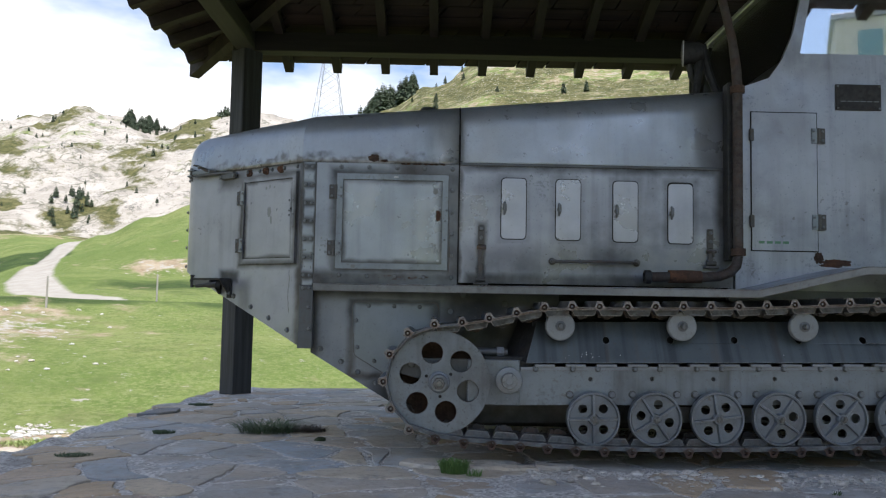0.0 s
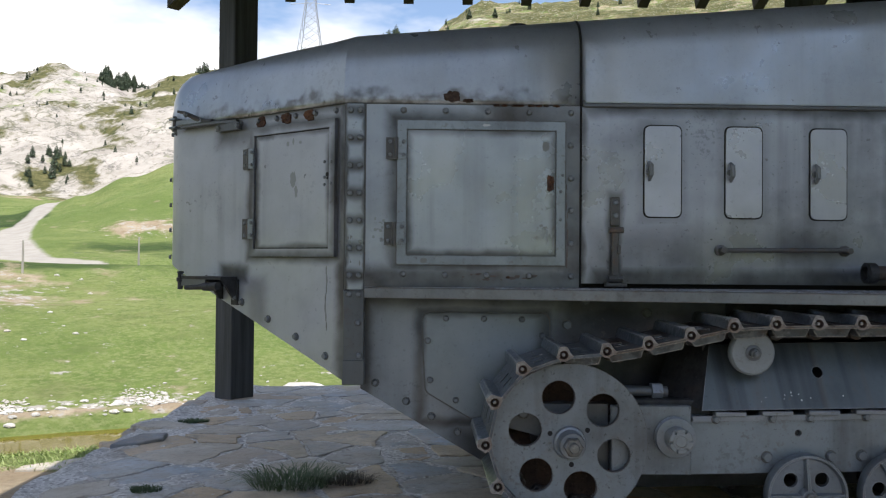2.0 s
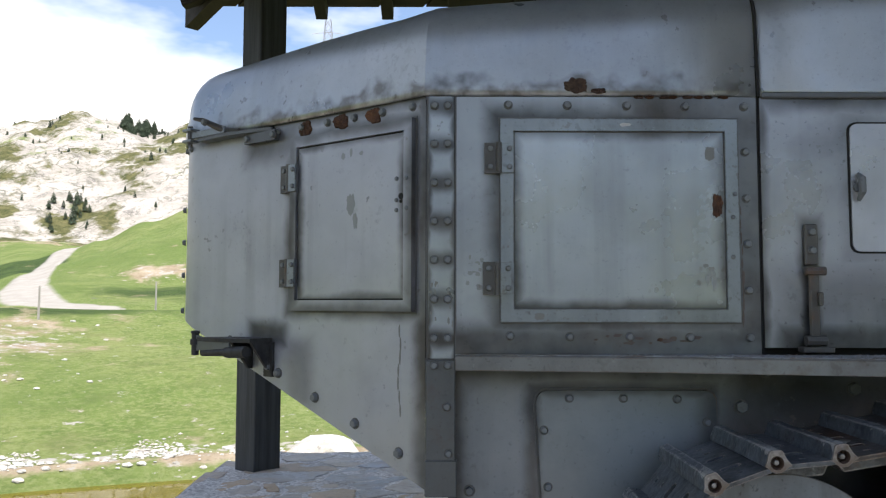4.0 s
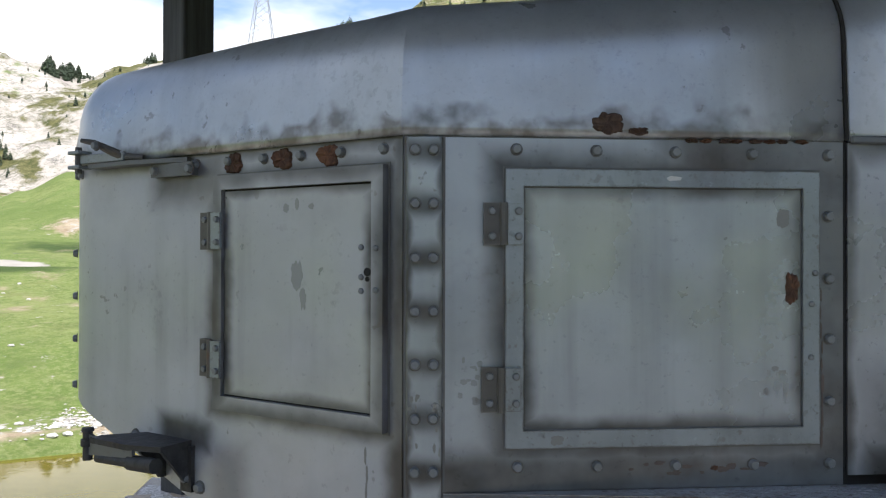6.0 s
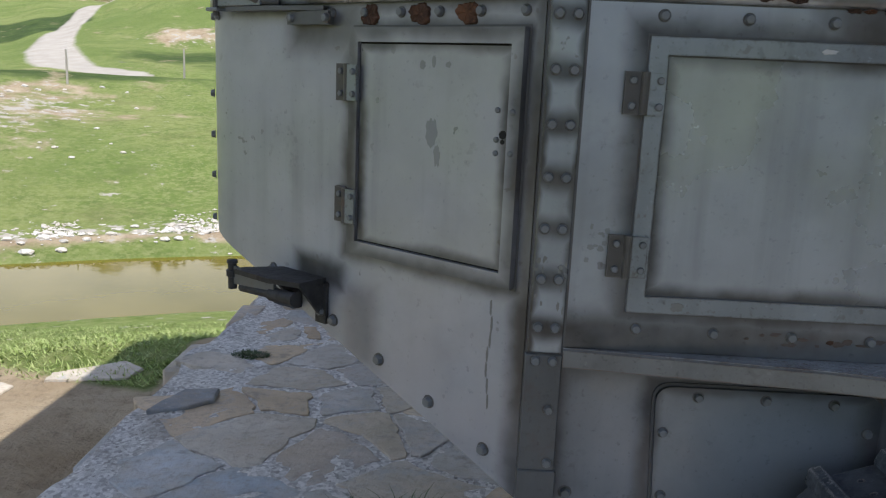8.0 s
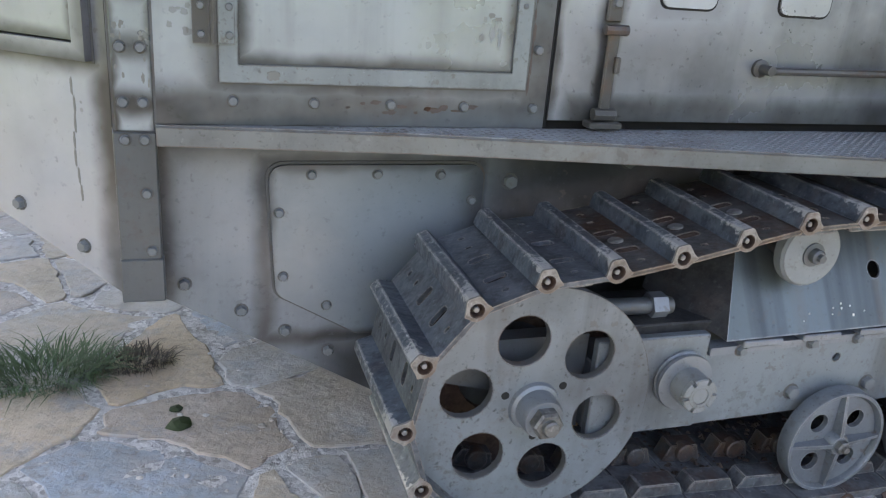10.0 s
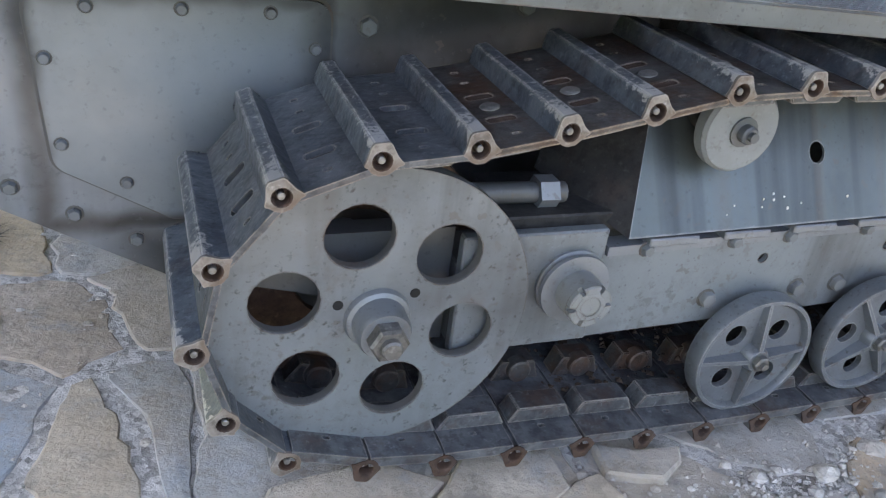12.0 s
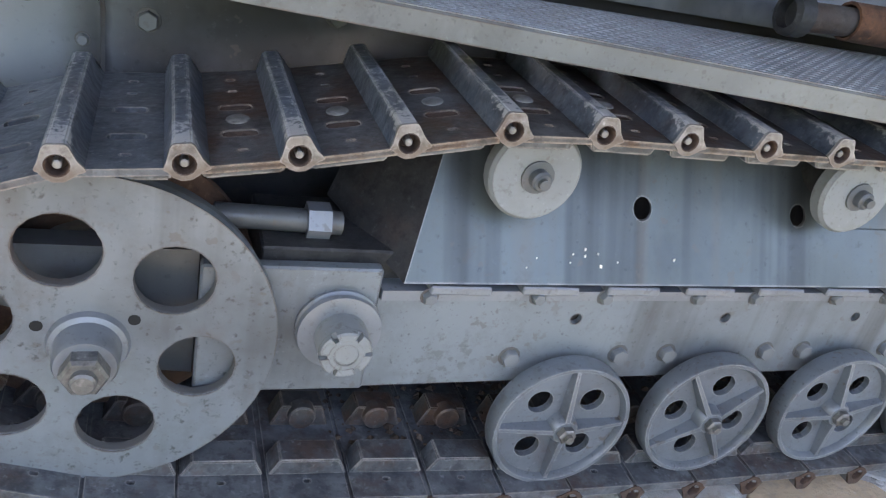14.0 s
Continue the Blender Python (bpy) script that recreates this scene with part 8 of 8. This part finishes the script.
part("sill", bm, M_LOWER, body)
# dark sheet that paints shade on the rear hull side, then the box under the belly
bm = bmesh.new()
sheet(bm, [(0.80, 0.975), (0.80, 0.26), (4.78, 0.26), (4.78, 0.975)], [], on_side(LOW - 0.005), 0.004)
part("hull_shade_sheet", bm, M_DARKIRON_SHADE, body, "dark sheet that paints shade on the rear hull side")
# made-up box, added to block the bright view between the tracks
bm = bmesh.new()
box(bm, 0.25, MID - 0.30, 0.03, 4.7, MID + 0.30, 0.225, 0.01)
part("belly_block", bm, M_DARKIRON_SHADE, body, "dark box added to close the gap under the belly")

# ---- small things on the paving ----
def tuft(name, x, y, spread, height, count, mat, seed, label, lean=0.6, z=None):
    rng = random.Random(seed)
    bm = bmesh.new()
    z0 = (paving_z(x, y) if z is None else z) - 0.005
    for k in range(count):
        a = rng.uniform(0, 2 * math.pi)
        r = spread * math.sqrt(rng.random())
        bx, by = x + r * math.cos(a), y + r * 0.6 * math.sin(a)
        h = height * rng.uniform(0.45, 1.1)
        la = a + rng.uniform(-1.1, 1.1)
        out = h * lean * rng.uniform(0.3, 1.3)
        w = rng.uniform(0.0010, 0.0026) * (1 + 3 * height)
        sd = Vector((-math.sin(la), math.cos(la), 0)) * w
        dr = Vector((math.cos(la), math.sin(la), 0))
        p0 = Vector((bx, by, z0))
        p1 = p0 + dr * out * 0.25 + Vector((0, 0, h * 0.62))
        p2 = p0 + dr * out * 0.65 + Vector((0, 0, h * 0.95))
        p3 = p0 + dr * out * 1.1 + Vector((0, 0, h * rng.uniform(0.65, 1.0)))
        v = [bm.verts.new(q) for q in (p0 - sd * 0.6, p0 + sd * 0.6, p1 + sd, p1 - sd, p2 + sd * 0.7, p2 - sd * 0.7, p3)]
        bm.faces.new((v[0], v[1], v[2], v[3]))
        bm.faces.new((v[3], v[2], v[4], v[5]))
        bm.faces.new((v[5], v[4], v[6]))
    return lone(name, bm, mat, (x, y, z0), label, "grass tuft", "tufts on the paving", smooth=0)


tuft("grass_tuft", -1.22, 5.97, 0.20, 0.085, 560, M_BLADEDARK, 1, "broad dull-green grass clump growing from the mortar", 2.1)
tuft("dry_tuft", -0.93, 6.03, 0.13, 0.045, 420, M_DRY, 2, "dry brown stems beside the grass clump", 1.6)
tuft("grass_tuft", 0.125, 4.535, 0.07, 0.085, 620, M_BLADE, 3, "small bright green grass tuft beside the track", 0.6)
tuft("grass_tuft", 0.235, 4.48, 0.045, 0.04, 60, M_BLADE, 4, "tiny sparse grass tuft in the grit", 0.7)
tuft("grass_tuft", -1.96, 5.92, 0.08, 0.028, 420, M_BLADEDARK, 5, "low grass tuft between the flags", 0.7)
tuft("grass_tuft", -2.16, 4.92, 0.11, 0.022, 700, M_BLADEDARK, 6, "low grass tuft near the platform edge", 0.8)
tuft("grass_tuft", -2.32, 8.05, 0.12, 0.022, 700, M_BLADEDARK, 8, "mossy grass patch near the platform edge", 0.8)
tuft("grass_tuft", 2.1, 4.2, 0.03, 0.03, 30, M_BLADEDARK, 9, "tiny grass tuft between the flags", 0.8)


def lump(name, x, y, s, flat, mat, seed, label, category, group):
    z = paving_z(x, y)
    bm = bmesh.new()
    bmesh.ops.create_icosphere(bm, subdivisions=1 if s < 0.03 else 2, radius=s)
    off = Vector((seed * 3.7, seed * 1.3, 0))
    for v in bm.verts:
        k = 1 + 0.4 * noise.noise(v.co / s + off)
        v.co = Vector((v.co.x * k * 1.2, v.co.y * k, v.co.z * k * flat))
    bmesh.ops.translate(bm, verts=bm.verts[:], vec=(x, y, z + s * flat * 0.35))
    lone(name, bm, mat, (x, y, z), label, category, group, smooth=0)


lump("moss_cushion", -0.773, 5.58, 0.034, 0.6, M_MOSS, 1, "dark green moss cushion in a joint", "moss", "moss cushions")
lump("moss_cushion", -0.783, 5.68, 0.022, 0.6, M_MOSS, 2, "small dark moss cushion in a joint", "moss", "moss cushions")
rp = random.Random(17)
for k in range(260):
    x = rp.uniform(0.55, 3.1)
    lump("pebble", x, 4.53 + rp.gauss(0, 0.10), rp.uniform(0.005, 0.011) + 0.026 * rp.random() ** 4, 0.6, M_PEBBLE, k, "loose grey pebble beside the track", "pebble", "pebbles by the track")
for k in range(60):
    lump("pebble", rp.uniform(-0.9, 0.5), rp.uniform(4.2, 6.2), rp.uniform(0.005, 0.014), 0.6, M_PEBBLE, 200 + k, "loose grey pebble on the paving", "pebble", "pebbles on the paving")


def chip(bm, x, y, z, s, rng):
    """A small angular chip of stone or dirt."""
    tip = [bm.verts.new((x + a_ * s * rng.uniform(0.6, 1.3), y + b_ * s * rng.uniform(0.6, 1.3), z + c_ * s * rng.uniform(0.5, 0.9))) for a_, b_, c_ in ((1, 0.2, 0), (-0.2, 1, 0), (-1, -0.2, 0), (0.2, -1, 0), (0.1, 0.1, 0.8), (0, 0, -0.6))]
    for i in range(4):
        bm.faces.new((tip[i], tip[(i + 1) % 4], tip[4]))
        bm.faces.new((tip[(i + 1) % 4], tip[i], tip[5]))


# grit that lies in the joints and drifts beside the track
rg2 = random.Random(61)
bm = bmesh.new()
for k in range(8200):
    x, y = (rg2.uniform(-2.6, 2.6), rg2.uniform(3.9, 8.6)) if k < 5200 else (rg2.uniform(0.5, 3.0), rg2.gauss(4.54, 0.09))
    drift = noise.noise(Vector((x * 1.6, y * 1.6, 21))) + (0.45 if y < 4.75 and x > 0.4 else 0.0)
    if drift < 0.12 or (x > -0.9 and y > 5.9 + 0.0 * x and x + 0.9 > (y - 5.9)):
        continue
    chip(bm, x, y, paving_z(x, y) + 0.002, 0.002 + (0.007 if k < 5200 else 0.009) * rg2.random() ** 2, rg2)
lone("grit", bm, M_PEBBLE, (0, 5, -0.06), "pale loose grit scattered over the flags", "grit", kind="stuff", smooth=0)

# dirt and rust flakes that gathered on the lower run of the track
rd = random.Random(52)
bm = bmesh.new()
for k in range(1700):
    x, y = rd.uniform(0.25, 3.6), 4.83 + 0.30 * rd.random()
    s = 0.003 + 0.011 * rd.random() ** 2
    z = 0.110 + lift(x) * 0.8
    chip(bm, x, y, z, s, rd)
lone("track_dirt", bm, M_DIRT, (1.5, 4.95, 0.1), "dark crumbly dirt and rust flakes on the lower track", "dirt", kind="stuff", smooth=0)


def slab(pts, z0, thick, tilt, label, mat=M_SLAB):
    cx, cy = sum(p[0] for p in pts) / len(pts), sum(p[1] for p in pts) / len(pts)
    out = []
    for i in range(len(pts)):
        a, c = Vector(pts[i]), Vector(pts[(i + 1) % len(pts)])
        k = max(1, int((c - a).length / 0.05))
        for j in range(k):
            p = a.lerp(c, j / k)
            out.append(p + Vector((noise.noise(Vector((p.x * 15, p.y * 15, 1))), noise.noise(Vector((p.x * 15, p.y * 15, 7))))) * 0.012)
    bm = bmesh.new()
    rows = []
    for ins, dz in ((0.0, 0.0), (0.0, thick * 0.75), (0.008, thick)):
        rows.append([])
        for p in out:
            d = Vector((cx, cy)) - p
            q = p + d.normalized() * ins
            rows[-1].append(bm.verts.new((q.x, q.y, z0 + dz + tilt * (q.y - cy) + 0.003 * noise.noise(Vector((q.x * 9, q.y * 9, 3))))))
    k = len(out)
    for a, c in zip(rows, rows[1:]):
        for i in range(k):
            bm.faces.new((a[i], a[(i + 1) % k], c[(i + 1) % k], c[i]))
    bm.faces.new(rows[-1])
    bm.faces.new(rows[0][::-1])
    lone("stone_slab", bm, mat, (cx, cy, z0), label, "stone slab", "slabs wedged under the track", smooth=30)


slab([(-0.15, 4.83), (-0.19, 4.73), (-0.03, 4.645), (0.09, 4.635), (0.14, 4.70), (0.225, 4.76), (0.10, 4.86)], -0.052, 0.026, 0.05, "flat tan slab wedged under the track")
slab([(0.225, 4.75), (0.165, 4.70), (0.22, 4.59), (0.40, 4.635), (0.50, 4.68), (0.50, 4.79), (0.30, 4.84)], -0.052, 0.028, 0.03, "flat tan slab wedged under the track")
slab([(0.395, 4.60), (0.41, 4.64), (0.52, 4.70), (0.58, 4.71), (0.615, 4.635)], -0.052, 0.024, 0.04, "small grey slab wedged under the track")
slab([(0.595, 4.705), (0.61, 4.79), (0.83, 4.74), (0.81, 4.70), (0.73, 4.655)], -0.052, 0.026, 0.03, "small tan slab wedged under the track")

slab([(-2.60, 7.09), (-2.49, 7.34), (-2.31, 7.37), (-2.29, 7.24), (-2.46, 7.10)], -0.132, 0.030, 0.07, "tilted dark slab broken loose at the platform edge", M_SLATE)
slab([(-4.14, 8.93), (-4.16, 9.08), (-3.72, 9.42), (-3.52, 9.28), (-3.56, 9.06)], -0.80, 0.035, 0.0, "pale flat slab lying in the grass below the platform")
slab([(-4.75, 8.75), (-4.70, 8.95), (-4.30, 8.80), (-4.32, 8.60)], -0.80, 0.035, 0.02, "pale flat slab lying in the grass below the platform")

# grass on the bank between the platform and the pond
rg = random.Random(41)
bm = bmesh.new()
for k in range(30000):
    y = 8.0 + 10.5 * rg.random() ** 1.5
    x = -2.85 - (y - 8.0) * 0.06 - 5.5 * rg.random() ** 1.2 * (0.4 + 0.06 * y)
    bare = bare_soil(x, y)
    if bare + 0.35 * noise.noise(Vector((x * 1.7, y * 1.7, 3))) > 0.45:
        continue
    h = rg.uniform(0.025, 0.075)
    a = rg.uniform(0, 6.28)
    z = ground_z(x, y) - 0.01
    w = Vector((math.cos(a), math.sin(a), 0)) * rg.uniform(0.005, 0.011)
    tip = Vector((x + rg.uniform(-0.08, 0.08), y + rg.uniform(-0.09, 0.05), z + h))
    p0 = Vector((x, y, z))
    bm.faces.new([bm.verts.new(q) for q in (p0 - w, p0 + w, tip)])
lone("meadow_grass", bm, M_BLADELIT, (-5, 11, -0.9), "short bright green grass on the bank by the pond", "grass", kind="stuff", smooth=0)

# ---- the flags of the platform, one by one ----
rf = random.Random(33)
for s, poly in flag_cells():
    ex = edge_x(s[1])
    if s[0] < ex + 0.16 + 0.12 * noise.noise(Vector((0.3, s[1] * 2.1, 8))):
        continue
    poly = clip(poly, (ex - 0.03, 0), (-1, 0))
    poly = clip(poly, (0, BACK_Y), (0, 1))
    if len(poly) < 3:
        continue
    area = abs(sum(poly[i][0] * poly[(i + 1) % len(poly)][1] - poly[(i + 1) % len(poly)][0] * poly[i][1] for i in range(len(poly)))) / 2
    if area < 0.012:
        continue
    cxy = (sum(p[0] for p in poly) / len(poly), sum(p[1] for p in poly) / len(poly))
    bm = flagstone(cxy, poly, rf, rf.uniform(-0.005, 0.006))
    part("flagstone", bm, M_FLAG, platform, smooth=14)
# rough stones that face the drop at the platform's edge
yy = 3.0
while yy < BACK_Y - 0.2:
    w = rf.uniform(0.28, 0.6)
    for zz in (-0.47, -0.76, -1.05):
        bm = bmesh.new()
        x0 = edge_x(yy + w / 2)
        box(bm, x0 - 0.02 + rf.uniform(-0.05, 0.02), yy + 0.012, zz, x0 + 0.16, yy + w - 0.012, zz + 0.27, 0.02)
        for v in bm.verts:
            v.co += Vector((noise.noise(v.co * 5), noise.noise(v.co * 5 + Vector((3, 3, 3))), noise.noise(v.co * 5 + Vector((9, 1, 3))))) * 0.03
        part("edge_stone", bm, M_FLAG, platform, smooth=40)
    yy += w
